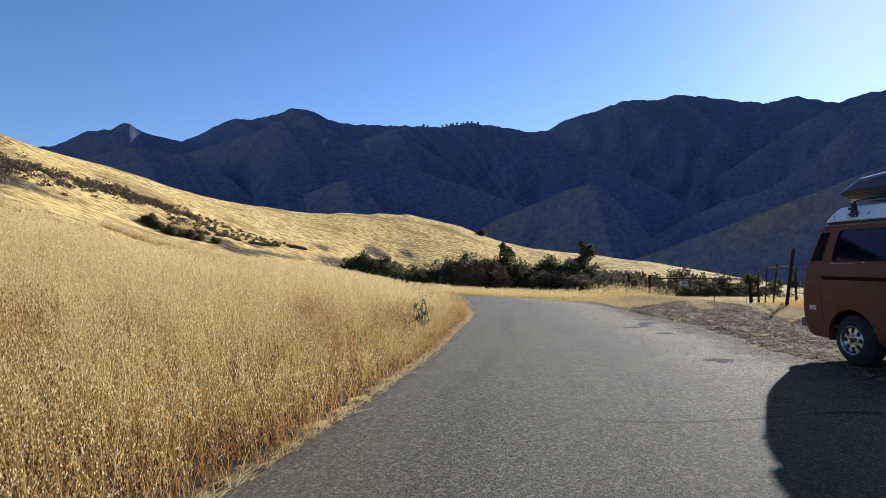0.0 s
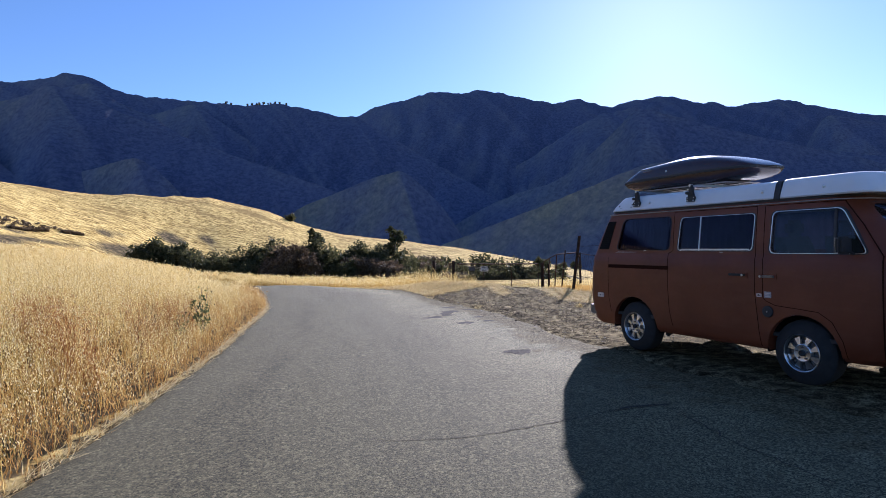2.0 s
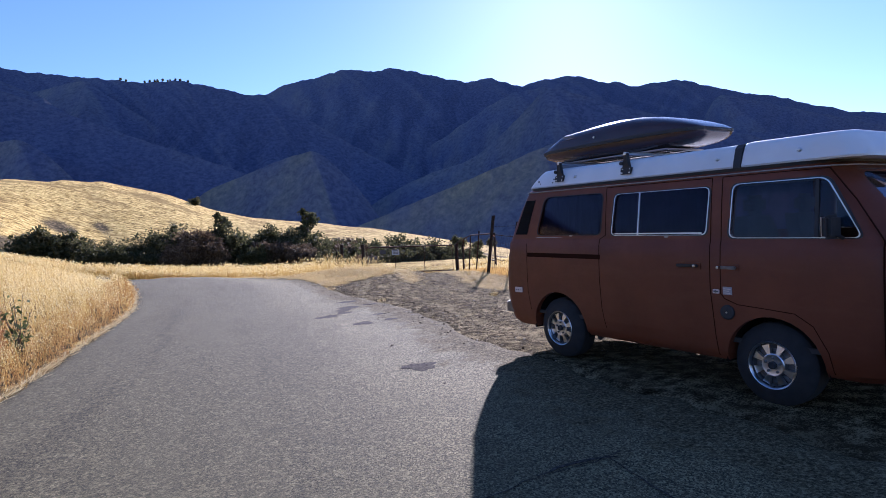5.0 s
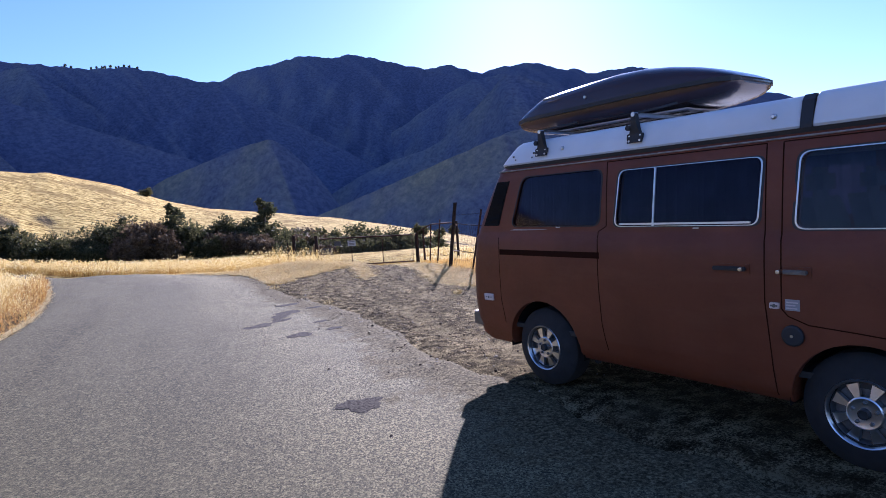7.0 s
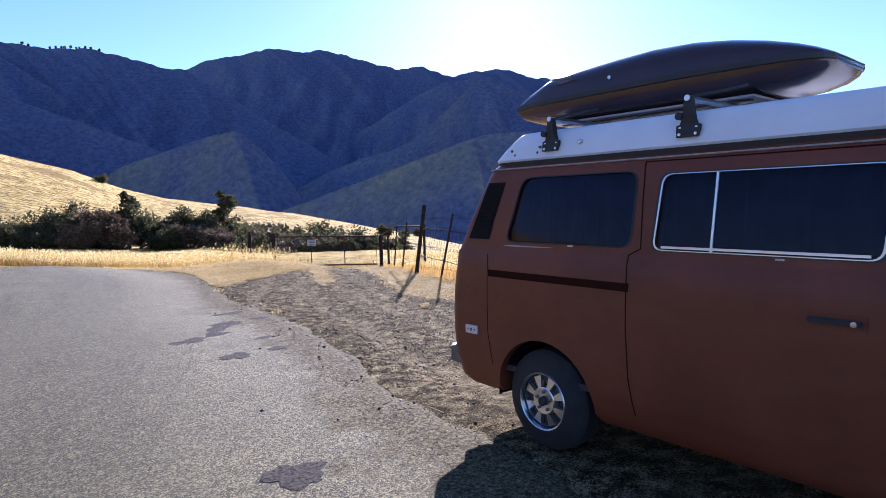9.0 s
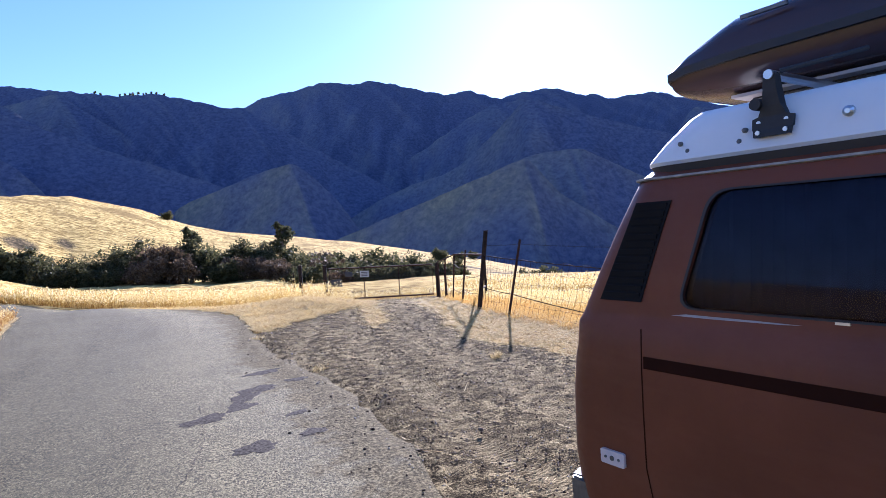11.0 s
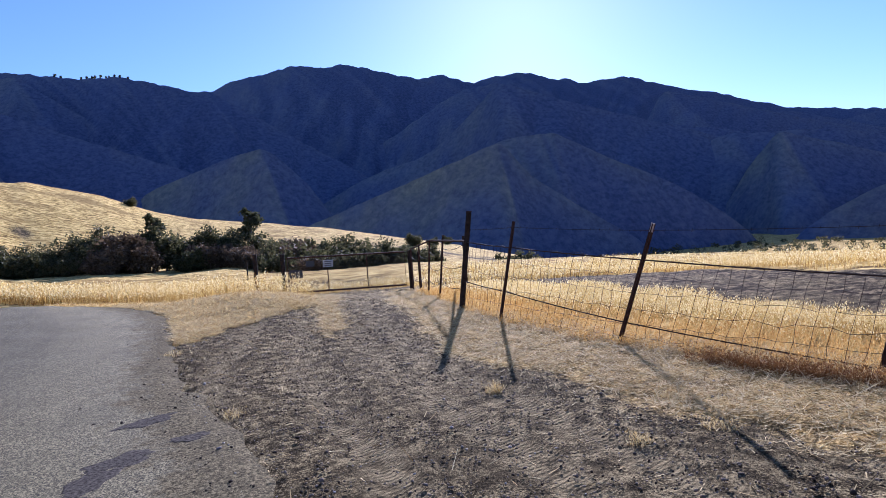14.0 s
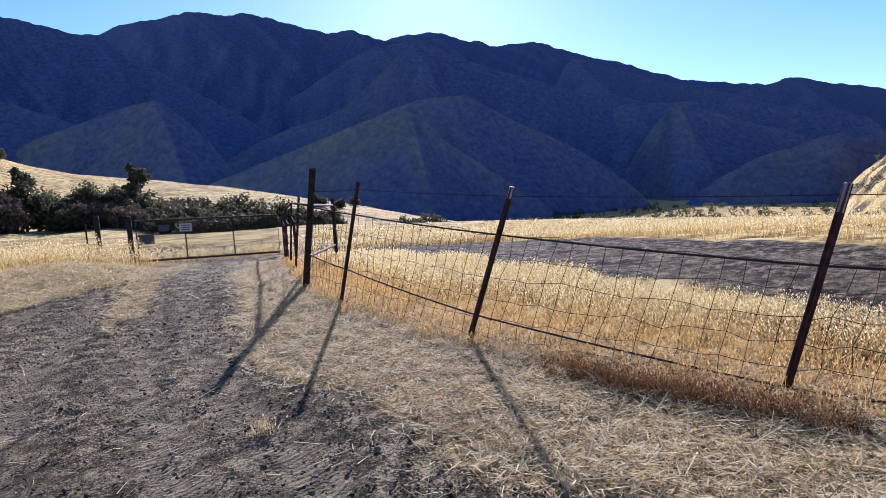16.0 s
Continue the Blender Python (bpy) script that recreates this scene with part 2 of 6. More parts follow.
def box(x0, x1, y0, y1, z0, z1, bevel=0.0):
    bm = bmesh.new()
    bmesh.ops.create_cube(bm, size=1, matrix=Matrix.LocRotScale(((x0 + x1) / 2, (y0 + y1) / 2, (z0 + z1) / 2), None, (x1 - x0, y1 - y0, z1 - z0)))
    if bevel:
        bmesh.ops.bevel(bm, geom=bm.edges[:], offset=bevel, segments=2, affect="EDGES")
    return bm


def join(*bms):
    """One bmesh out of several."""
    out = bmesh.new()
    for b in bms:
        me = bpy.data.meshes.new("t")
        b.to_mesh(me)
        b.free()
        out.from_mesh(me)
        bpy.data.meshes.remove(me)
    return out


def tube(points, radius, sides=8, bm=None, cap=True):
    """A round bar along a line of points; radius is one number or one for each point."""
    bm = bm or bmesh.new()
    pts = [Vector(p) for p in points]
    rad = radius if hasattr(radius, "__len__") else [radius] * len(pts)
    rings, side = [], None
    for i, p in enumerate(pts):
        d = (pts[min(i + 1, len(pts) - 1)] - pts[max(i - 1, 0)]).normalized()
        if side is None:
            side = d.orthogonal().normalized()
        side = (side - d * side.dot(d)).normalized()
        up = d.cross(side)
        rings.append([bm.verts.new(p + rad[i] * (math.cos(a) * side + math.sin(a) * up)) for a in [2 * math.pi * k / sides for k in range(sides)]])
    for r0, r1 in zip(rings, rings[1:]):
        for k in range(sides):
            bm.faces.new((r0[k], r0[(k + 1) % sides], r1[(k + 1) % sides], r1[k]))
    if cap:
        bm.faces.new(rings[0][::-1])
        bm.faces.new(rings[-1])
    return bm


def loft(rings, cap=True):
    """Skins rings of points, each with as many points as the next."""
    bm = bmesh.new()
    vs = [[bm.verts.new(p) for p in r] for r in rings]
    n = len(vs[0])
    for a, b in zip(vs, vs[1:]):
        for k in range(n):
            bm.faces.new((a[k], a[(k + 1) % n], b[(k + 1) % n], b[k]))
    if cap:
        bm.faces.new(vs[0][::-1])
        bm.faces.new(vs[-1])
    bmesh.ops.recalc_face_normals(bm, faces=bm.faces[:])
    return bm


def lathe_x(profile, sides=40, cap=True):
    """Turns (x, radius) pairs about the x axis."""
    return loft([[(x, r * math.cos(a), r * math.sin(a)) for a in [2 * math.pi * k / sides for k in range(sides)]] for x, r in profile], cap)


def rounded(corners, radius, steps=5):
    """A polygon with its corners rounded."""
    out = []
    n = len(corners)
    for i in range(n):
        p, a, b = (Vector(corners[j % n]) for j in (i, i - 1, i + 1))
        da, db = (a - p).normalized(), (b - p).normalized()
        r = min(radius, 0.45 * (a - p).length, 0.45 * (b - p).length)
        p0, p1 = p + da * r, p + db * r
        for k in range(steps + 1):
            t = k / steps
            out.append(tuple((1 - t) ** 2 * p0 + 2 * t * (1 - t) * p + t * t * p1))
    return out


def cut(ob, cutters):
    """Takes the cutters' shapes out of a mesh."""
    for bm in cutters:
        bmesh.ops.recalc_face_normals(bm, faces=bm.faces[:])
        c = part("cutter", bm, ob.data.materials[0], ob.parent)
        md = ob.modifiers.new("cut", "BOOLEAN")
        md.operation, md.solver, md.object = "DIFFERENCE", "EXACT", c
        bpy.context.view_layer.update()
        me = bpy.data.meshes.new_from_object(ob.evaluated_get(bpy.context.evaluated_depsgraph_get()))
        ob.modifiers.clear()
        old, ob.data = ob.data, me
        bpy.data.meshes.remove(old)
        data = c.data
        bpy.data.objects.remove(c)
        bpy.data.meshes.remove(data)



# ---- the land ----
HOME = np.array((1.1, 3.8))
AZ = np.array([-180, -75, -42, -29, -19, -12.5, -5, 0, 4, 9, 13, 19, 26, 36, 47, 62, 80, 120, 180.0])
R_NEAR = np.array([60, 60, 60, 60, 55, 50, 45, 42, 40, 42, 44, 44, 44, 44, 44, 44, 44, 44, 60.0])
Z_NEAR = np.array([3, 4, 3, 8.2, 4.0, 2.2, 1.2, 0.3, -0.4, -0.8, -0.9, -1.0, -1.1, -1.3, -1.5, -1.7, -1.8, -1.5, 3])
R_DIP = np.array([80, 80, 85, 85, 90, 100, 130, 150, 160, 165, 165, 170, 150, 150, 150, 150, 150, 150, 80.0])
Z_DIP = np.array([4, 5, 4.5, 11.3, 6.3, 4.3, 2.2, -1.2, -4.0, -4.6, -4.8, -5.6, -9, -10, -12, -16, -18, -18, 4])
R_TOP = np.array([170, 170, 170, 170, 195, 215, 230, 245, 260, 268, 275, 290, 295, 300, 300, 300, 300, 300, 170.0])
EL_TOP = np.array([3, 3, 3.4, 10.5, 7.95, 5.95, 5.05, 4.95, 4.85, 3.5, 1.9, 0.75, -0.15, -2.1, -4.7, -6.4, -6.6, -6.6, 3])
EL_TOP = EL_TOP + np.interp(AZ, [-30, -6, 17, 28, 40, 50, 66], [0.2, 0.2, 0.35, 0.28, 0.2, 0, -0.2])
Z_TOP = 1.53 + R_TOP * np.tan(np.radians(EL_TOP))


def ease(t):
    t = np.clip(t, 0, 1)
    return t * t * (3 - 2 * t)


def fbm(x, y, scale, octaves=4, seed=0.0):
    """Smooth fractal noise from summed, turned sines."""
    out, amp, f = 0, 1.0, 1.0 / scale
    for k in range(octaves):
        a = 0.9 + 2.4 * k + seed
        u, v = (x * math.cos(a) + y * math.sin(a)) * f * 6.28, (y * math.cos(a) - x * math.sin(a)) * f * 6.28
        out = out + amp * (np.sin(u + 1.7 * np.sin(v * 0.7 + seed)) * np.cos(v * 1.1 + 0.9 * np.sin(u * 0.6 + k)))
        amp, f = amp * 0.5, f * 2.03
    return out


EDGE_L = [(-9, -30), (-6, -15), (-3.1, -3), (-1.2, 4), (-0.35, 6.3), (0.36, 8.18), (1.0, 9.85), (1.62, 11.8), (2.42, 14.25), (3.3, 17.7), (3.84, 19.6), (4.3, 21.8), (4.8, 26), (5.15, 33), (5.1, 38), (4.2, 43.5), (2.0, 48), (-3, 52.5), (-12, 57), (-30, 62)]
EDGE_R = [(2, -30), (4.5, -15), (6.2, 0), (6.8, 6), (7.2, 10), (7.5, 12.2), (7.95, 14.3), (8.35, 15.6), (8.65, 17.5), (8.75, 19.5), (9.0, 21.3), (9.6, 24), (10.3, 27.5), (10.4, 31), (9.8, 35.5), (8.2, 42.5), (5.0, 49.5), (-1, 56), (-11, 61.5), (-30, 67)]


def along(points, n):
    """n places at even steps along a smooth line through the points."""
    p = np.array(points, float)
    s = np.r_[0, np.cumsum(np.hypot(*np.diff(p, axis=0).T))]
    q = np.linspace(0, s[-1], n)
    out = np.stack([np.interp(q, s, c) for c in p.T], 1)
    for _ in range(6):
        out[1:-1] = 0.25 * out[:-2] + 0.5 * out[1:-1] + 0.25 * out[2:]
    return out


LINE_L, LINE_R = along(EDGE_L, 420), along(EDGE_R, 420)


def x_edge(line, y):
    """Where a road edge lies at y, for y up to the bend."""
    keep = line[: np.argmax(line[:, 1] > 40)]
    return np.interp(y, keep[:, 1], keep[:, 0])


def edge_polar():
    keep = LINE_L[(LINE_L[:, 1] > 4.6) & (LINE_L[:, 1] < 44)]
    d = keep - HOME
    a = np.degrees(np.arctan2(d[:, 0], d[:, 1]))
    grow = np.maximum.accumulate(a)
    first = np.r_[True, np.diff(grow) > 1e-6]
    return a[first], np.hypot(*d.T)[first]


EDGE_AZ, EDGE_R_ = edge_polar()


def to_line(line, x, y):
    """Distance to a polyline."""
    best = np.full(x.shape, 1e9)
    for (ax, ay), (bx, by) in zip(line[:-1:4], line[4::4]):
        dx, dy = bx - ax, by - ay
        t = np.clip(((x - ax) * dx + (y - ay) * dy) / (dx * dx + dy * dy), 0, 1)
        best = np.minimum(best, np.hypot(x - ax - t * dx, y - ay - t * dy))
    return best


def in_road(x, y):
    """Whether a place lies between the road's edges."""
    poly = np.r_[LINE_L[::4], LINE_R[::-4]]
    inside = np.zeros(x.shape, bool)
    for (ax, ay), (bx, by) in zip(poly, np.roll(poly, -1, 0)):
        if ay != by:
            inside ^= ((ay > y) != (by > y)) & (x < (bx - ax) * (y - ay) / (by - ay) + ax)
    return inside


def base_z(x, y):
    """The shelf with the road, the track and the field, falling gently away."""
    s = (y - 20) + 0.8 * np.maximum(x - 12, 0)
    fall = 0.056 * np.where(s > 6, s - 3, np.maximum(s, 0) ** 2 / 12) * ease((x - 5) / 9)
    return -fall


def land_z(x, y):
    x, y = np.asarray(x, float), np.asarray(y, float)
    dx, dy = x - HOME[0], y - HOME[1]
    r, az = np.hypot(dx, dy), np.degrees(np.arctan2(dx, dy))
    at = lambda v: np.interp(az, AZ, v)  # noqa: E731
    rn, zn, rd, zd, rt, zt = (at(v) for v in (R_NEAR, Z_NEAR, R_DIP, Z_DIP, R_TOP, Z_TOP))
    base = base_z(x, y)
    # the grassy bank beside the road
    left = np.clip(x_edge(LINE_L, y) - x, 0, None) * (y < 44)
    start = np.interp(az, EDGE_AZ, EDGE_R_)
    t = np.clip((r - start) / np.maximum(rn - start, 1), 0, 1)
    bank = zn * (0.35 * t + 0.65 * t**1.6) + 0.22 * ease(left / 2.2) * (zn > 0) * (1 - t)
    shelf = np.where(az < 7, np.where(left > 0, bank, 0), base)
    z = np.where(r < rn, shelf + (zn - shelf) * ease((r - 0.7 * rn) / (0.3 * rn)), 0)
    z = np.where((r >= rn) & (r < rd), zn + (zd - zn) * ease((r - rn) / (rd - rn)), z)
    z = np.where((r >= rd) & (r < rt), zd + (zt - zd) * (0.45 * ease((r - rd) / (rt - rd)) + 0.55 * np.clip((r - rd) / (rt - rd), 0, 1)), z)
    z = z - 2.4 * np.exp(-(((r - 92) / 20) ** 2)) * ease((az + 2) / 5) * ease((34 - az) / 6)
    far = np.clip((r - rt) / 420, 0, 1)
    z = np.where(r >= rt, zt + (-58 - zt) * (0.6 * ease(far) + 0.4 * far), z)
    z = z + 0.34 * np.exp(-(((x - 12.5) / 1.5) ** 2) - ((y - 27.8) / 4.2) ** 2)
    rough = ease((r - 45) / 60)
    z = z + rough * 0.42 * fbm(x, y, 60, 3) * np.clip(1.2 - r / 900, 0, 1)
    z = z + 0.03 * fbm(x, y, 4.5, 3, 2.0) * ease((np.hypot(x - 4, y - 12) - 2) / 25)
    return z


def loam_edges(y):
    """Near and far edge of the worked ground beyond the fence."""
    return np.interp(y, [6, 14, 16, 19, 25, 30, 40], [15.4, 15.6, 15.9, 16.6, 18.6, 20.6, 25]), np.interp(y, [6, 12, 16, 19.5, 24, 30, 36, 40], [19.5, 20.8, 22.2, 24.2, 27, 28.2, 26.4, 24.5])


def zones(x, y):
    """Shares of straw, grassland and scrub at each place; the rest is bare soil."""
    dx, dy = x - HOME[0], y - HOME[1]
    r, az = np.hypot(dx, dy), np.degrees(np.arctan2(dx, dy))
    wob = 0.5 * fbm(x, y, 6, 3) + 0.25 * fbm(x, y, 1.7, 2, 1.0)
    fence = np.interp(y, [8, 14.5, 17, 19.5, 21, 30, 40], [13.5, 13.4, 13.1, 13.4, 14, 19, 26])
    verge = np.interp(y, [-20, 10, 14.5, 16, 17, 18, 19.7, 21, 22.9, 25, 31, 36], [11.5, 11.1, 11.05, 11.2, 11.15, 11.3, 11.75, 12.35, 13.4, 14.6, 18.2, 24])
    straw = ease((x - verge + 0.35 * wob) / 0.7)
    left_bank = np.interp(y, [20, 22.4, 23.2, 23.8, 25.4, 31, 36], [-9, 9.2, 10.7, 12.0, 13.2, 14.9, 17])
    straw = np.maximum(straw, ease((left_bank - x + 1.3 * wob + 0.5 * fbm(x, y, 3.1, 3, 4.4)) / 0.9) * (y > 20.5))
    # the worked strip of bare soil beyond the fence
    s0, s1 = loam_edges(y)
    bare = ease((x - s0 - 0.5 * wob) / 0.8) * ease((s1 + 0.3 * wob - x) / 0.7)
    # tufty middle of the track
    mid = np.interp(y, [15, 19, 24, 31], [9.2, 10.4, 12.6, 16.2])
    straw = np.maximum(straw, 0.75 * ease(1 - np.abs(x - mid) / 0.6) * ease((y - 19.5) / 2) * (wob > -0.2))
    gold = ease((x - fence - 0.2) / 0.5)
    gold = np.maximum(gold, (x < x_edge(LINE_L, y) - 0.1) * 1.0)
    gold = np.maximum(gold, ease((r - 40) / 6))
    gold = np.maximum(gold, ease((y - 33 + 0.25 * x) / 2) * (x < 14))
    near = r < 75
    straw, gold = np.where(near, straw * (1 - bare), 1), np.where(near, gold * (1 - bare), 1)
    # scrub in the folds of the hill
    fold = np.interp(az, AZ, R_DIP)
    low = np.interp(az, [-40, -14, -11, 20], [1.26, 1.24, 1.1, 1.08])
    scrub = ease(1 - np.abs(r - fold * low) / (fold * 0.1)) * ease((az + 38) / 4) * (0.75 + 0.5 * fbm(x, y, 40, 3))
    scrub = np.maximum(scrub, ease(1 - np.abs(r - fold * 1.22) / (fold * 0.1)) * ease((18 - np.abs(az + 10)) / 5) * (0.2 + 0.7 * fbm(x, y, 30, 3, 1.0)))
    scrub = np.maximum(scrub, ease((az - 18) / 8) * ease((62 - az) / 8) * ease(1 - np.abs(r - 215) / 45) * (0.6 + 0.6 * fbm(x, y, 26, 3, 4.0)))
    # ground under the oat bank takes the dark scrub tone too
    scrub = np.maximum(scrub * ease((r - 60) / 10), 0.9 * (x < x_edge(LINE_L, y) - 0.15) * (y < 40) * ease((34 - r) / 12))
    return straw, gold, scrub, np.where(near, bare * (1 - 0.55 * (ease((s1 - x - 1.6) / 0.8) * ease((fbm(x, y * 0.6, 2.6, 4, 3.0) + 0.35) / 0.5))), 0)


def sheet(name, verts, faces, material, attrs=None, smooth=True):
    me = bpy.data.meshes.new(name)
    me.from_pydata([], [], [])
    verts, faces = np.asarray(verts, np.float32), np.asarray(faces, np.int32)
    n = faces.shape[1]
    me.vertices.add(len(verts))
    me.vertices.foreach_set("co", verts.ravel())
    me.loops.add(faces.size)
    me.loops.foreach_set("vertex_index", faces.ravel())
    me.polygons.add(len(faces))
    me.polygons.foreach_set("loop_start", np.arange(0, faces.size, n, dtype=np.int32))
    if smooth:
        me.polygons.foreach_set("use_smooth", np.ones(len(faces), bool))
    me.update(calc_edges=True)
    for key, values in (attrs or {}).items():
        a = me.attributes.new(key, "FLOAT", "POINT")
        a.data.foreach_set("value", np.asarray(values, np.float32))
    me.materials.append(material)
    return new(name, me)


def quads(nu, nv):
    i = np.arange(nu * nv).reshape(nu, nv)
    return np.stack([i[:-1, :-1], i[1:, :-1], i[1:, 1:], i[:-1, 1:]], -1).reshape(-1, 4)


def spaced(lo, hi, step, far, grow=1.07):
    core = list(np.arange(lo, hi + step / 2, step))
    d, out_lo, out_hi = step, [], []
    a, b = core[0], core[-1]
    while a > -far or b < far:
        d *= grow
        a, b = a - d, b + d
        out_lo.append(a), out_hi.append(b)
    return np.array(out_lo[::-1] + core + out_hi)


gx, gy = spaced(-1, 20, 0.18, 4600, 1.055), spaced(9, 32, 0.18, 4600, 1.055)
GX, GY = np.meshgrid(gx, gy, indexing="ij")
GZ = land_z(GX, GY)
rut, lanes = np.zeros_like(GX), np.zeros_like(GX)
for off, deep in ((-0.85, 0.03), (0.6, 0.03), (-1.9, 0.02), (1.6, 0.02), (0.05, 0.02)):
    tx = np.interp(GY, [10, 14, 17, 20, 24, 31], [8.9, 9.5, 10.2, 11.1, 12.9, 16.2]) + off * np.interp(GY, [12, 22, 31], [1.15, 0.95, 0.8]) + 0.06 * np.sin(GY * 1.3 + off)
    on = np.exp(-(((GX - tx) / 0.17) ** 2)) * ease((GY - 10) / 3) * ease((33 - GY) / 4)
    rut += -deep * on + 0.4 * deep * np.exp(-(((GX - tx - 0.27) / 0.1) ** 2)) * ease((GY - 10) / 3) * ease((33 - GY) / 4)
    lanes = np.maximum(lanes, on)
GZ += rut + 0.012 * fbm(GX, GY, 0.9, 3, 4.0) * ease((GX - 8.2) / 0.8) * (np.hypot(GX - 12, GY - 20) < 40)
road_here = in_road(GX, GY) & (np.hypot(GX, GY - 20) < 90)
GZ -= 0.05 * road_here
st, go, sc, lo = zones(GX, GY)
ground = sheet("ground", np.stack([GX, GY, GZ], -1).reshape(-1, 3), quads(len(gx), len(gy)), M_GROUND, {"straw": st.ravel(), "gold": go.ravel(), "scrub": sc.ravel(), "loam": lo.ravel(), "lane": (lanes * (1 - np.clip(st, 0, 1)) * (1 - np.clip(go, 0, 1))).ravel()})
tagged(ground, "dry golden hills and dark bare soil with straw litter", "ground", kind="structure")

# the road: a thin slab between its two edges, slightly crowned, with a broken edge towards the turnout
nr, nw = len(LINE_L), 41
rv, pale, dust = [], [], []
jag = 0.13 * fbm(np.linspace(0, 110, nr), np.zeros(nr), 1.9, 5)
for i, (a, b) in enumerate(zip(LINE_L, LINE_R)):
    w = (b - a) / np.hypot(*(b - a))
    a2, b2 = a + w * 0.4 * jag[i], b + w * jag[::-1][i]
    for k in range(nw):
        u = k / (nw - 1)
        p = a2 + (b2 - a2) * u
        rv.append((p[0], p[1], 0.0))
        pale.append(float(ease((u - 0.5) / 0.3)))
        dust.append(float(ease((u - 0.74) / 0.26)) if a[1] < 45 else 0.0)
rv = np.array(rv)
u = np.tile(np.linspace(0, 1, nw), nr)
rv[:, 2] = land_z(rv[:, 0], rv[:, 1]) + 0.012 + 0.02 * np.sin(u * math.pi) - 0.03 * ((u < 0.001) | (u > 0.999))
road = sheet("road", rv, quads(nr, nw)[:, ::-1], M_ROAD, {"pale": pale, "dust": dust, "across": u, "along": np.repeat(np.linspace(0, 110, nr), nw)})
tagged(road, "worn grey asphalt lane curving away, pale along one edge", "road", kind="structure")

# ---- mountains: one range of crests behind another, each with its long front slope cut by gullies ----
def recede(az, most):
    """How a crest draws nearer towards the sun's bearing, as a logarithm."""
    fine = np.linspace(-90, 130, 881)
    grow = np.cumsum(np.clip(np.tan(np.radians(np.clip(fine - 45, -80, 80))), -most, most)) * math.radians(0.25)
    return np.interp(az, fine, grow)


def ridge(points, k=0.86, spur=0.1):
    """points: (bearing, height angle, distance) along a crest; crests run across the sun's bearing."""
    p = np.array(points, float)
    p = p[np.argsort(p[:, 0], kind="stable")]
    falls_left, peaked = p[0, 1] < p[-1, 1], p[:, 1].max() > max(p[0, 1], p[-1, 1]) + 2
    p[:, 1] += np.interp(p[:, 0], [-30, -20, -6.5, 17, 28.5, 40.6, 46, 50.5, 66.8], [0.36, 0.48, 0.47, 0.44, 0.3, 0.22, 0.06, 0.02, -0.2])
    most = 0.8 if spur < 0.15 else 0.6 if peaked else (1.15 if falls_left == (p[:, 0].mean() > 45) else 0.6)
    g = recede(p[:, 0], most)
    p[:, 2] = p[:, 2].mean() * np.exp(g - g.mean())
    return p, k, spur, most


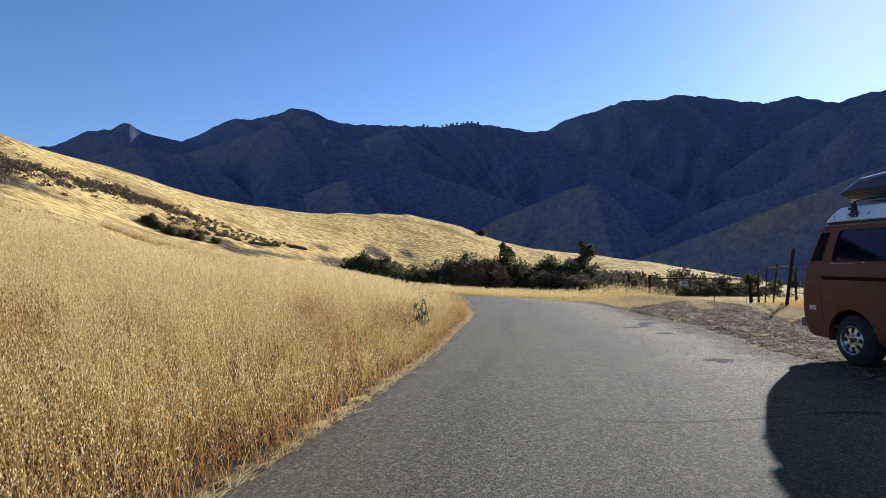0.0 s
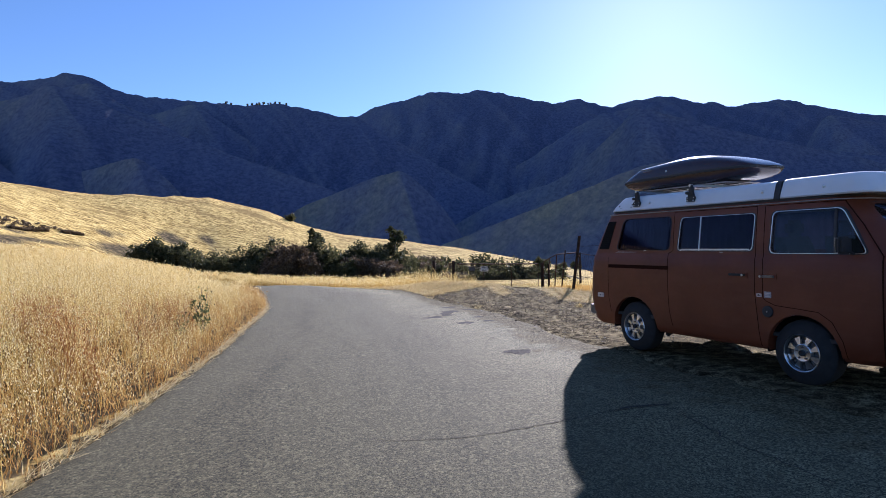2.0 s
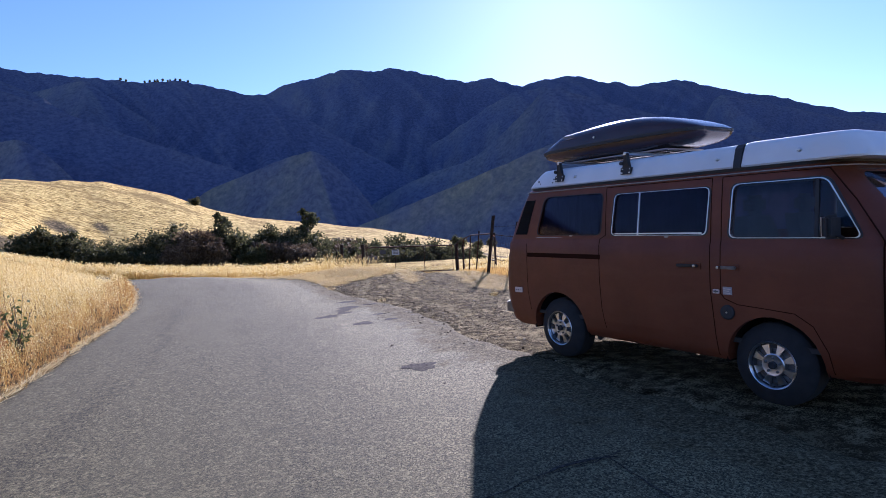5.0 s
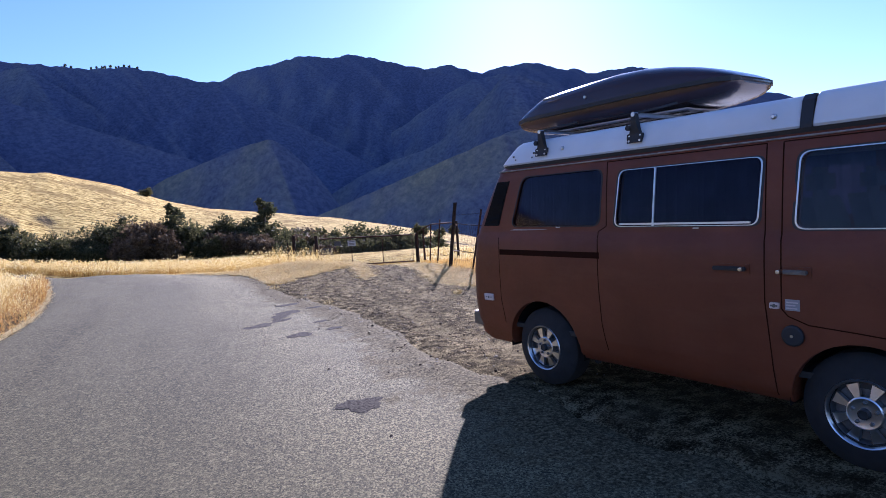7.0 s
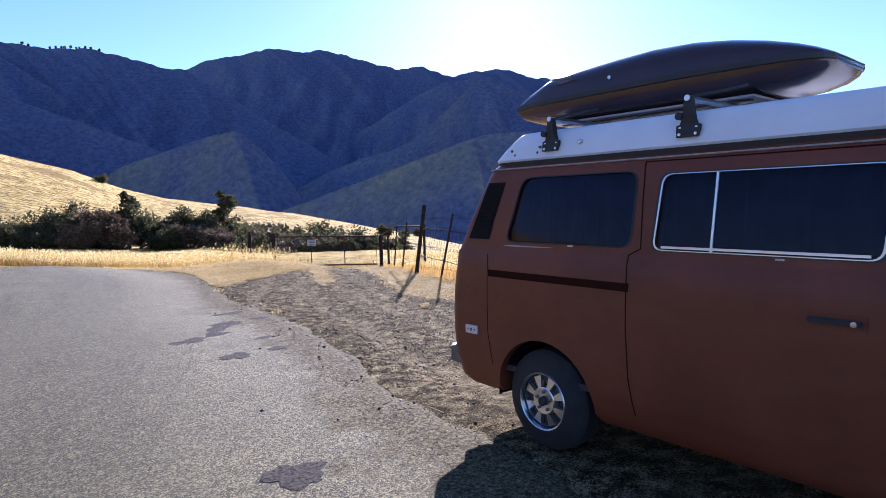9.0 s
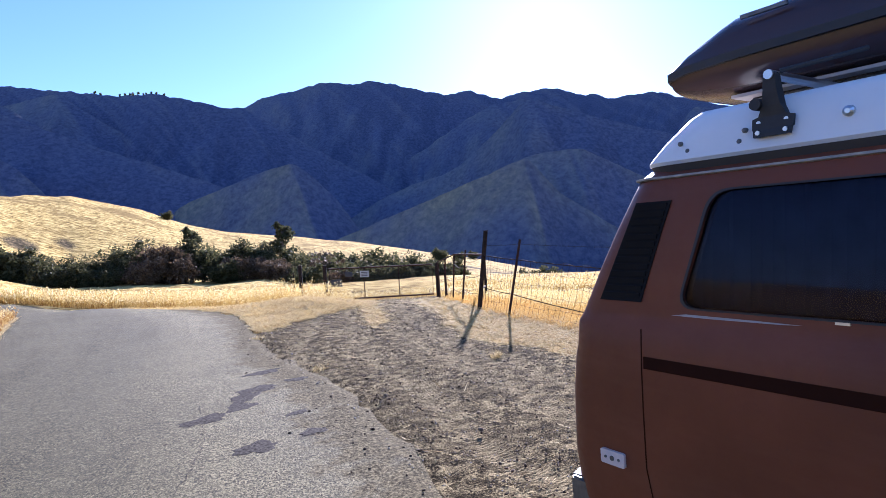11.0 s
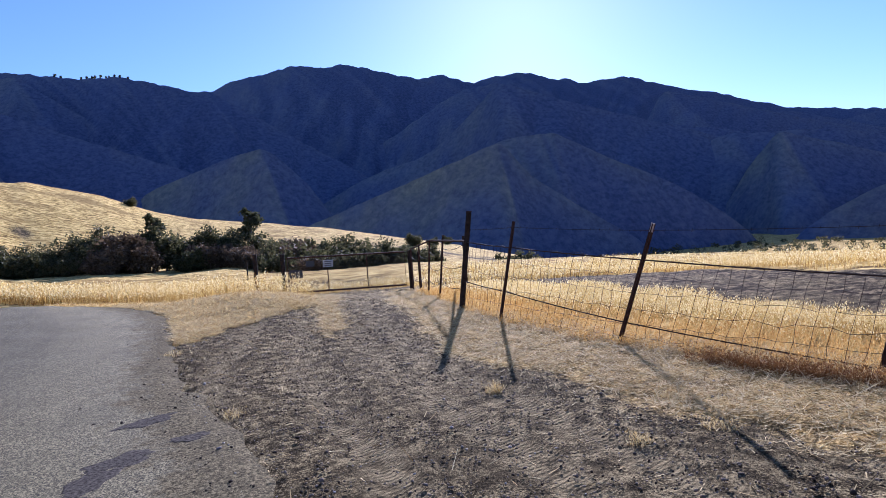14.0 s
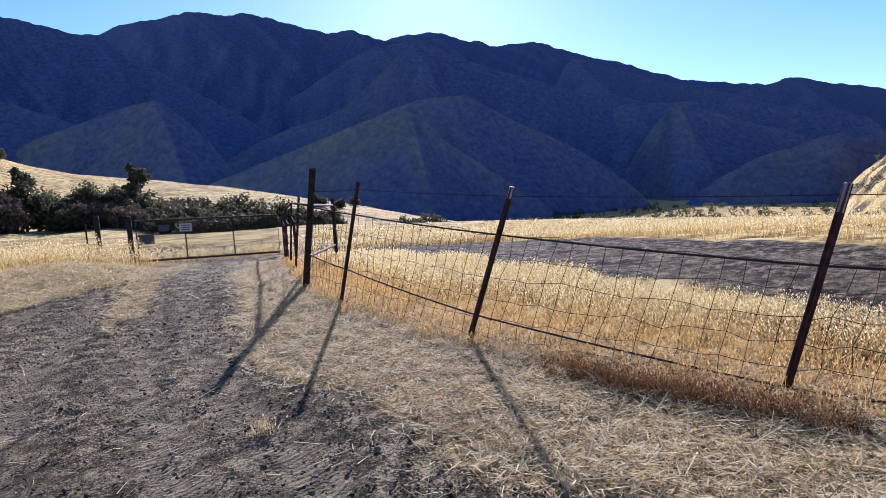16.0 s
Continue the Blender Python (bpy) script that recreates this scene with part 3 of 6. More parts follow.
RIDGES = [
    ridge([(-40, 8.5, 2500), (-30, 9.2, 2500), (-25.4, 9.8, 2500), (-23.4, 11.1, 2500), (-21.4, 11.45, 2500), (-20.3, 12.2, 2500), (-19.3, 11.6, 2500), (-18.4, 11.25, 2500), (-16.6, 10.9, 2500), (-12, 10.5, 2600)]),
    ridge([(-17, 10.4, 2250), (-14.8, 11.4, 2200), (-12, 13.0, 2150), (-10.5, 13.0, 2150), (-8, 13.65, 2100), (-6.5, 14.2, 2100), (-5, 14.05, 2100), (-2.9, 13.2, 2150), (-0.3, 12.85, 2250), (4, 12.85, 2350), (7.2, 12.6, 2450), (9.9, 13.0, 2500), (13.6, 12.4, 2550), (15.2, 11.95, 2600), (17.2, 11.9, 2600)]),
    ridge([(14, 10.8, 2500), (17.2, 11.95, 2450), (19.4, 13.0, 2400), (21.9, 13.5, 2400), (24.4, 14.2, 2400), (27.3, 14.0, 2450), (28.7, 14.3, 2450), (32.3, 13.5, 2550), (35.5, 12.7, 2700), (40, 11.2, 2800)]),
    ridge([(33, 11.8, 4000), (35.9, 12.75, 4000), (37.9, 12.95, 4000), (40.6, 12.0, 4000), (42.7, 12.5, 4000), (45.8, 12.65, 4000), (48.3, 11.7, 4000), (49.1, 11.85, 4000), (50.6, 11.25, 4000), (54.3, 11.45, 4000), (57.5, 10.3, 4000), (61.9, 9.0, 4000), (66.8, 7.2, 4000), (72.9, 6.2, 4000)]),
    ridge([(70, 5.6, 4400), (72.9, 6.1, 4400), (74.9, 6.6, 4400), (77.6, 5.7, 4400), (79.8, 5.3, 4400), (82, 4.5, 4400), (100, 4.5, 4400)]),
    ridge([(37.4, 10.4, 2100), (40, 11.5, 2050), (43, 11.9, 2000), (47.7, 9.7, 2000), (50.7, 8.6, 2000), (57.4, 7.0, 2000), (63, 5.8, 2000)]),
    ridge([(43, 11.9, 2000), (40, 9.0, 1650), (37, 6.5, 1400), (34.9, 5.4, 1250), (31.7, 4.6, 1200), (28.5, 3.3, 1150), (25, 1.1, 1080)], 0.86, 0.25),
    ridge([(11.2, 3.4, 1050), (14, 4.6, 1050), (18.6, 6.4, 1050), (21.3, 7.1, 1050), (23.4, 5.3, 1050), (25.1, 3.4, 1050), (27, 0.5, 1050)], 1.0, 0.7),
    ridge([(28.2, -0.6, 900), (32, 1.3, 900), (35.9, 3.2, 900), (39, 4.9, 900), (42.7, 6.6, 900), (45, 7.0, 900), (47.6, 7.1, 900), (52.5, 4.4, 900), (57.2, 2.1, 900), (60.3, 0, 900), (62.8, -2, 900)], 1.0, 0.7),
    ridge([(42.7, 6.6, 940), (45.4, 3.3, 800), (49.4, 0.4, 720), (54.6, -3, 650)], 1.05, 0.8),
    ridge([(62, 5.6, 1800), (65.9, 5.4, 1500), (69, 5.2, 1450), (73, 4.4, 1400), (80, 3.0, 1300)], 0.86, 0.3),
    ridge([(65.9, 5.4, 1500), (63.8, 3.0, 1250), (62, 0, 1000)], 0.86, 0.6),
    ridge([(78, 2.0, 1200), (72.1, 0.3, 1000), (69.6, -1.1, 900), (67.3, -2.6, 820)], 0.86, 0.5),
    ridge([(-5, 13.7, 2080), (-2.5, 12.0, 1800), (-0.3, 11.3, 1650), (2.8, 9.2, 1450), (8.1, 6.5, 1250), (11.2, 3.8, 1100), (13, 1.5, 1000)], 0.86, 0.45),
    ridge([(-1.6, 8.0, 1250), (0.6, 6.2, 1150), (2.2, 4.2, 1050), (4, 2, 950)], 1.05, 0.8),
    ridge([(-8, 13.4, 2080), (-9, 12.2, 1700), (-11, 11.2, 1500), (-12.4, 9.5, 1350), (-14, 6, 1150)], 0.86, 0.2),
    ridge([(-26, 8.2, 1750), (-23.4, 9.0, 1700), (-20.1, 10.1, 1650), (-15.7, 9.7, 1600), (-12.5, 8.1, 1450), (-10.1, 6.1, 1250), (-8, 4, 1100)], 0.86, 0.2),
    ridge([(-23, 7.5, 1300), (-15, 6.6, 1150), (-12, 5.2, 1050), (-9, 4.2, 950)], 0.86, 0.2),
    ridge([(9.9, 12.9, 2480), (11, 10.5, 2100), (14, 8.3, 1700), (17, 5.5, 1400)], 0.86, 0.25),
    ridge([(3, 12.7, 2330), (5, 11.2, 2000), (8, 9.3, 1750), (11.5, 7.0, 1500)], 0.86, 0.25),
    ridge([(57.4, 9.9, 3900), (56, 7.6, 2600), (55, 5.6, 1600)], 0.86, 0.2),
    ridge([(66.8, 7.0, 3900), (62, 6.8, 2900), (60, 5.6, 2300)], 0.86, 0.2),
]


def slope_sheet(i, p, k, spur, most, step):
    """One crest with its front slope down to the valley and a steep back; returns corners, faces, and the shares of dry
    sage and of darker tone.
    """
    main = spur < 0.15
    e0, e1 = p[0, 1], p[-1, 1]
    s0, s1 = (0.6, 0.6) if main else (1.3, 1.3) if p[:, 1].max() > max(e0, e1) + 2 else ((1.3, 0.36) if e0 < e1 else (0.36, 1.3))
    w0, w1 = 34.0 if s0 < 1 else 12.0, 34.0 if s1 < 1 else 12.0
    b = np.arange(p[0, 0] - w0, p[-1, 0] + w1, step)
    el = np.interp(b, np.r_[p[0, 0] - w0, p[:, 0], p[-1, 0] + w1], np.r_[e0 - s0 * w0, p[:, 1], e1 - s1 * w1])
    soft = int((0.35 if main else 0.9) / step)
    kern = np.hanning(2 * soft + 3)[1:-1]
    el = np.convolve(np.pad(el, soft, "edge"), kern / kern.sum(), "valid")
    el = el + (0.07 * fbm(b, b * 0.3, 2.6, 4, i) if main else 0.05 * fbm(b, b * 0.3, 4.0, 3, i))
    rc = p[0, 2] * np.exp(recede(b, most) - recede(p[0, 0], most))
    rc = rc * (1 + 0.004 * fbm(b, b * 0, 9.0, 2, i))
    top = 1.5 + rc * np.tan(np.radians(el))
    reach = np.clip((top + 85) / k, 20, 0.72 * rc)
    t = np.r_[-0.12, -0.02, 0.0, np.linspace(0, 1, 40) ** 1.25]
    d = reach[:, None] * t[None, :]
    dist = rc[:, None] - d
    turn = np.radians(b)[:, None]
    x, y = HOME[0] + dist * np.sin(turn), HOME[1] + dist * np.cos(turn)
    u = (np.radians(b) * rc.mean())[:, None] + 0 * d
    down = np.maximum(d, 0)
    deep = 1 - np.exp(-down / 150)
    fold = deep * fbm(u + 0.5 * d, d * 0.6, 430, 3, 1.3 + i)
    # gullies that run down the slope, leaning a little, with small ones between
    lean = u + 0.35 * down + 40 * fbm(u, d, 700, 2, 0.4 + i)
    gully = deep * (15 * np.abs(np.sin(lean / 62.0 + 0.8 * np.sin(lean / 170.0 + i))) + 2.4 * np.abs(np.sin(lean / 21.0 + 1.1 * np.sin(lean / 53.0)))) - 8 * deep
    z = top[:, None] - np.where(d > 0, k * d - 13 * fold - gully - deep * 1.2 * fbm(x, y, 75, 3, 5.1), -2.0 * d)
    # dry sage on sides rising to the right, others toned darker: relief put into colour
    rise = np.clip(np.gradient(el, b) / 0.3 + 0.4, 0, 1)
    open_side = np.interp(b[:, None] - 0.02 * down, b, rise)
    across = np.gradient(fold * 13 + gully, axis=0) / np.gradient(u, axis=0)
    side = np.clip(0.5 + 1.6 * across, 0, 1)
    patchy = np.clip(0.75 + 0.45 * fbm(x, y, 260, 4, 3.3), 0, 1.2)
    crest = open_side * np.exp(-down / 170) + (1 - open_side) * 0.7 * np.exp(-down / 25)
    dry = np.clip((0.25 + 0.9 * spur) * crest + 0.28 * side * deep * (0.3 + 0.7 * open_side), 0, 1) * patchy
    darker = np.clip((1 - side) * deep * 1.1 + 0.4 * (1 - open_side), 0, 1)
    n = quads(len(b), len(t)).reshape(len(b) - 1, len(t) - 1, 4)
    n = np.delete(n, 2, 1).reshape(-1, 4)
    return np.stack([x, y, z], -1).reshape(-1, 3), n, dry.ravel(), darker.ravel()


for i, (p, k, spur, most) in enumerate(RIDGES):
    v_, f_, dry_, darker_ = slope_sheet(i, p, k, spur, most, 0.2)
    slope = sheet("mountain_ridge" if spur < 0.15 else "mountain_spur", v_, f_, M_MOUNT, {"dry": dry_, "darker": darker_})
    if i == 1:
        SKYLINE = v_.reshape(-1, 43, 3)[:, 2]
    tagged(slope, "shaded scrub-covered mountain ridge, haze blue in its colour" if spur < 0.15 else "shaded steep mountain spur with a paler crest", "mountain", "mountain ridges", "structure")

# ---- grass, straw and stones ----
rng = np.random.default_rng(7)
EYES = np.array([(1.1, 3.8), (2.1, 5.5), (3.7, 7.6), (5.5, 10.3), (6.6, 11.9), (7.5, 12.9), (9.1, 13.4)])


def ribbons(base, tip, bend, width, segs):
    """Tapering flat blades from base to tip, bowed sideways. Arrays of places; returns corners and faces."""
    n = len(base)
    d = tip - base
    turn = rng.uniform(0, 2 * np.pi, n)
    side = np.stack([np.cos(turn), np.sin(turn), 0 * turn], 1)
    rows = []
    for k in range(segs + 1):
        t = k / segs
        c = base + d * t + bend * (t * t)[..., None] if hasattr(t, "shape") else base + d * t + bend * (t * t)
        w = (width * (1 - 0.75 * t))[:, None] * side
        rows += [c - w, c + w]
    v = np.stack(rows, 1)
    i = np.arange(n)[:, None] * (2 * segs + 2)
    f = np.concatenate([np.stack([i[:, 0] + 2 * k, i[:, 0] + 2 * k + 1, i[:, 0] + 2 * k + 3, i[:, 0] + 2 * k + 2], 1) for k in range(segs)])
    return v.reshape(-1, 3), f


def flakes(centre, along_, across):
    """Small four-sided scales."""
    v = np.stack([centre - along_, centre + across, centre + along_, centre - across], 1).reshape(-1, 3)
    i = np.arange(len(centre)) * 4
    return v, np.stack([i, i + 1, i + 2, i + 3], 1)


def gather(pieces):
    vs, fs, n = [], [], 0
    for v, f in pieces:
        vs.append(v), fs.append(f + n)
        n += len(v)
    return np.concatenate(vs), np.concatenate(fs)


def oats(xy, height, spread=0.35, seeds=6, thick=1.0, seed_len=0.02):
    """Dry stalks with hanging seeds, standing on the land."""
    n = len(xy)
    base = np.c_[xy, land_z(xy[:, 0], xy[:, 1]) - 0.02]
    far = np.min(np.hypot(xy[:, None, 0] - EYES[None, :, 0], xy[:, None, 1] - EYES[None, :, 1]), 1)
    grow = np.clip(far / 7.0, 1.0, 6.0) * thick
    lean = np.c_[rng.normal(-0.04, spread * 0.35, (n, 2)), np.zeros(n)] * height[:, None]
    tip = base + lean + np.c_[np.zeros((n, 2)), height]
    bend = np.c_[rng.normal(-0.03, spread * 0.3, (n, 2)), -0.05 * np.ones(n)] * height[:, None]
    out, seed_geo = [ribbons(base, tip, bend, 0.0022 * grow, 3)], []
    low = ribbons(base, base + np.c_[rng.normal(0, 0.16, (n, 2)), np.ones(n)] * (height * rng.uniform(0.35, 0.7, n))[:, None], np.c_[rng.normal(0, 0.2, (n, 2)), -0.1 * np.ones(n)] * height[:, None], 0.004 * grow, 2)
    out.append(low)
    for k in range(seeds):
        t = rng.uniform(0.5, 1.02, n)[:, None]
        c = base + (tip - base) * t + bend * t * t + np.c_[rng.normal(0, 0.03, (n, 2)) * grow[:, None] ** 0.5, rng.normal(-0.01, 0.02, n)]
        down = np.c_[rng.normal(0, 0.45, (n, 2)), -np.ones(n)]
        down /= np.linalg.norm(down, axis=1)[:, None]
        turn = rng.uniform(0, 2 * np.pi, n)
        across = np.stack([np.cos(turn), np.sin(turn), 0 * turn], 1)
        seed_geo.append(flakes(c, down * (seed_len * 0.7 * grow ** 0.8)[:, None], across * (seed_len * 0.3 * grow)[:, None]))
    return gather(out), gather(seed_geo)


def scatter(n, x0, x1, y0, y1):
    return np.c_[rng.uniform(x0, x1, n), rng.uniform(y0, y1, n)]


def stuff(name, geo, material, label, category):
    """One object for what nobody could count; a pair of shapes is stalks and seeds, as two parts."""
    if not isinstance(geo[0], tuple):
        return tagged(sheet(name, *geo, material, smooth=False), label, category, kind="stuff")
    ob = tagged(sheet(name, *geo[0], material, smooth=False), label, category, kind="stuff")
    heads = tagged(sheet("seed_heads", *geo[1], M_SEED if material == M_OAT else material, smooth=False), kind="stuff")
    heads.parent = ob
    return ob


def bearing(xy):
    return np.degrees(np.arctan2(xy[:, 0] - HOME[0], xy[:, 1] - HOME[1])), np.hypot(*(xy - HOME).T)


# the bank of wild oats beside the road, thinning with distance
xy = scatter(900000, -34, 6, 4, 44)
az, r = bearing(xy)
gap = x_edge(LINE_L, xy[:, 1]) - xy[:, 0]
ragged = 0.1 + 0.14 * fbm(xy[:, 0], xy[:, 1], 1.1, 3)
density = np.interp(r, [0, 5, 9, 14, 22, 32, 44], [340, 340, 205, 108, 50, 29, 18])
keep = (gap > ragged) & (az > -34) & (rng.uniform(0, 1, len(xy)) < density / (900000 / 1600.0)) & (fbm(xy[:, 0], xy[:, 1], 1.5, 3, 5.0) + 0.5 * fbm(xy[:, 0], xy[:, 1], 4.2, 2, 1.0) + rng.normal(0, 0.2, len(xy)) > -0.6)
keep &= (gap > 0.85) | (rng.uniform(0, 1, len(xy)) < 0.25 + 0.75 * ease(gap / 0.95))
xy, gap = xy[keep], gap[keep]
tall = (0.42 + 0.38 * ease(gap / 1.6)) * rng.uniform(0.62, 1.12, len(xy)) * (1 + 0.3 * fbm(xy[:, 0], xy[:, 1], 1.0, 3))
stuff("wild_oats", oats(xy, tall, 0.42, 9, 1.0, 0.0155), M_OAT, "tall dry golden wild oats on the bank", "grass")
# browner stalks under them along the road
xy = scatter(120000, -6, 6, 4, 40)
gap = x_edge(LINE_L, xy[:, 1]) - xy[:, 0]
az, r = bearing(xy)
keep = (gap > 0.0) & (gap < 1.5) & (az > -34) & (rng.uniform(0, 1, len(xy)) < np.interp(r, [4, 12, 30], [0.8, 0.45, 0.12]))
xy = xy[keep]
stuff("low_grass", oats(xy, rng.uniform(0.14, 0.4, len(xy)), 0.7, 3), M_RUST, "short rusty brown grass along the asphalt", "grass")
# bleached straw lying along the edge of the asphalt
e = LINE_L[(LINE_L[:, 1] > 4) & (LINE_L[:, 1] < 34)]
e = e[rng.integers(0, len(e) - 1, 5200)] + np.c_[rng.normal(-0.02, 0.035, 5200) * (1 + 1.2 * rng.uniform(0, 1, 5200) ** 4), rng.uniform(-0.15, 0.15, 5200)]
e = np.c_[x_edge(LINE_L, e[:, 1]) + rng.normal(-0.01, 0.04, 5200), e[:, 1]]
a, L = rng.normal(1.25, 0.5, 5200), rng.uniform(0.04, 0.2, 5200)
b0 = np.c_[e, land_z(e[:, 0], e[:, 1]) + 0.014 + rng.uniform(0, 0.02, 5200)]
stuff("edge_straw", ribbons(b0, b0 + np.c_[np.cos(a) * L, np.sin(a) * L, rng.uniform(0, 0.25, 5200) * L], np.zeros((5200, 3)), np.full(5200, 0.0035) * np.clip((e[:, 1] - 3) / 6, 1, 3), 1), M_STRAW, "bleached straw lying along the asphalt edge", "straw")
# rust-coloured clumps among the oats; those below x -1 stand in for dark hollows
for cx, cy, rad, n in ((0.45, 13.9, 0.3, 240), (2.0, 16.9, 0.3, 200), (0.9, 12.6, 0.25, 90), (1.5, 15.2, 0.25, 90), (-2.4, 10.6, 0.55, 420), (-2.0, 9.4, 0.4, 260), (-3.4, 10.2, 0.6, 420), (-2.9, 9.0, 0.5, 300), (-4.4, 11.4, 0.6, 300), (-1.2, 10.9, 0.4, 160)):
    a, q = rng.uniform(0, 6.28, n), rad * np.sqrt(rng.uniform(0, 1, n))
    xy = np.c_[cx + q * np.cos(a), cy + q * np.sin(a)]
    stuff("rusty_weeds", oats(xy, rng.uniform(0.5, 0.95, n), 0.5, 6), M_DOCK, "rust-brown dried dock among the oats", "weeds")

# the tall strip on the outside of the bend
xy = scatter(260000, -24, 15, 22, 68)
d = to_line(LINE_R, xy[:, 0], xy[:, 1])
out_side = ~in_road(xy[:, 0], xy[:, 1]) & (xy[:, 0] > x_edge(LINE_R, np.minimum(xy[:, 1], 39)) - 40)
side_ok = (xy[:, 0] - 0) * 0.45 + xy[:, 1] > 36.0
keep = out_side & side_ok & (d > np.interp(xy[:, 0], [0, 6, 10, 13], [0.25, 0.5, 1.3, 2.2])) & (d < np.interp(xy[:, 0], [0, 6, 10, 13], [3.5, 3.2, 3.6, 4.6])) & (to_line(LINE_L, xy[:, 0], xy[:, 1]) > 3.5) & (rng.uniform(0, 1, len(xy)) < 0.42)
xy = xy[keep]
stuff("roadside_grass", oats(xy, rng.uniform(0.5, 0.95, len(xy)), 0.4, 3), M_OAT, "band of tall dry grass along the outside of the bend", "grass")

# beyond the fence: knee-high grass, then the far edge of the field
xy = scatter(240000, 12.6, 18.5, 9, 27)
fx = np.interp(xy[:, 1], [8, 14.5, 17, 19.5, 21, 27], [13.25, 13.1, 12.9, 13.25, 13.9, 17])
s0 = loam_edges(xy[:, 1])[0] + 0.3 * fbm(xy[:, 0], xy[:, 1], 5, 3)
keep = (xy[:, 0] > fx + 0.12 * fbm(xy[:, 0], xy[:, 1], 1.2, 3)) & (xy[:, 0] < s0) & (rng.uniform(0, 1, len(xy)) < 0.2)
xy = xy[keep]
front = xy[:, 0] + rng.normal(0, 0.35, len(xy)) < np.interp(xy[:, 1], [8, 14.5, 17, 19.5, 21, 27], [14.7, 14.7, 14.6, 14.9, 15.4, 18.4])
stuff("field_grass", oats(xy[~front], rng.uniform(0.14, 0.3, (~front).sum()), 0.45, 5), M_OAT, "pale dry grass behind the wire fence", "grass")
stuff("fence_grass", oats(xy[front], rng.uniform(0.06, 0.2, front.sum()), 0.6, 3), M_ORANGE, "short orange-brown grass under the wire fence", "grass")
xy = scatter(120000, 18, 56, 10, 64)
s1 = np.where(xy[:, 1] < 40, loam_edges(xy[:, 1])[1], 0)
az, r = bearing(xy)
keep = (to_line(np.array([(15.4, 23.8), (17.6, 27.7), (18.9, 30.1), (30, 50)]).repeat(4, 0), xy[:, 0], xy[:, 1]) > 1.5) & (xy[:, 0] > 18.9 + 0.5 * np.maximum(xy[:, 1] - 30, 0)) & (xy[:, 0] > s1 + 0.6 * fbm(xy[:, 0], xy[:, 1], 6, 3)) & (r < 46) & (rng.uniform(0, 1, len(xy)) < 0.3)
xy = xy[keep]
stuff("far_field_grass", oats(xy, rng.uniform(0.3, 0.6, len(xy)), 0.4, 3), M_OAT, "dry grass along the far edge of the field", "grass")
# grass behind the gate
xy = scatter(60000, 13, 30, 29, 48)
along_gate = (xy[:, 0] - 15.3) * 0.37 + (xy[:, 1] - 32.5) * 0.93
keep = (along_gate > 2.0) & (along_gate < 6.5) & (rng.uniform(0, 1, len(xy)) < 0.12)
xy = xy[keep]
stuff("gate_grass", oats(xy, rng.uniform(0.3, 0.55, len(xy)), 0.4, 3), M_OAT, "dry grass behind the gate", "grass")

# trodden straw between the road and the gate
xy = scatter(60000, 8.8, 17, 21.5, 46)
lb = np.interp(xy[:, 1], [20, 22.4, 23.2, 23.8, 25.4, 31, 36, 46], [-9, 9.2, 10.7, 12.0, 13.2, 14.9, 15.5, 16]) + 0.65 * fbm(xy[:, 0], xy[:, 1], 6, 3) + 0.45 * fbm(xy[:, 0], xy[:, 1], 1.7, 3, 1.0) - 0.25 + rng.normal(0, 0.3, len(xy))
keep = (xy[:, 0] < lb) & ~in_road(xy[:, 0] - 0.1, xy[:, 1]) & (fbm(xy[:, 0], xy[:, 1], 1.2, 3, 2.0) > -0.9) & (rng.uniform(0, 1, len(xy)) < 0.42)
xy = xy[keep]
stuff("trodden_straw", oats(xy, rng.uniform(0.05, 0.14, len(xy)), 1.3, 1, 0.85), M_TROD, "short trodden straw on the verge by the gate", "straw")

# straw litter lying about
xy = scatter(900000, 7.5, 17, 11, 34)
st_, go_, *_ = zones(xy[:, 0], xy[:, 1])
near = np.min(np.hypot(xy[:, None, 0] - EYES[None, :, 0], xy[:, None, 1] - EYES[None, :, 1]), 1)
fx = np.interp(xy[:, 1], [8, 14.5, 17, 19.5, 21, 34], [13.3, 13.2, 13.0, 13.3, 13.9, 21])
keep = (rng.uniform(0, 1, len(xy)) < (0.02 + 0.98 * st_) * np.interp(near, [2, 8, 14, 22], [0.7, 0.62, 0.5, 0.4])) & (xy[:, 0] < fx + 0.6) & ~in_road(xy[:, 0], xy[:, 1])
keep &= (st_ + 0.5 * fbm(xy[:, 0], xy[:, 1], 1.3, 3, 6.0) > 0.35) | (rng.uniform(0, 1, len(xy)) < 0.5)
keep &= (fbm(xy[:, 0], xy[:, 1], 0.55, 3, 1.0) + rng.normal(0, 0.35, len(xy)) > -0.45) | (near > 9)
xy = xy[keep]
n = len(xy)
a = rng.uniform(0, 6.28, n)
L = 0.04 + rng.gamma(2.0, 0.03, n)
z = land_z(xy[:, 0], xy[:, 1])
heap = np.clip(0.5 + 0.5 * fbm(xy[:, 0], xy[:, 1], 0.55, 3, 1.0), 0, 1.4)
b0 = np.c_[xy, z + rng.uniform(0.0, 1.0, n) * (0.01 + 0.045 * heap * st_[keep])]
t0 = b0 + np.c_[np.cos(a) * L, np.sin(a) * L, rng.uniform(-0.15, 0.45, n) * L]
stuff("straw_litter", ribbons(b0, t0, np.c_[rng.normal(0, 0.02, (n, 2)), np.zeros(n)], rng.uniform(0.0032, 0.0056, n) * np.clip(near[keep] / 6, 1, 2.0), 1), M_STRAW, "loose bleached straw lying on the soil", "straw")

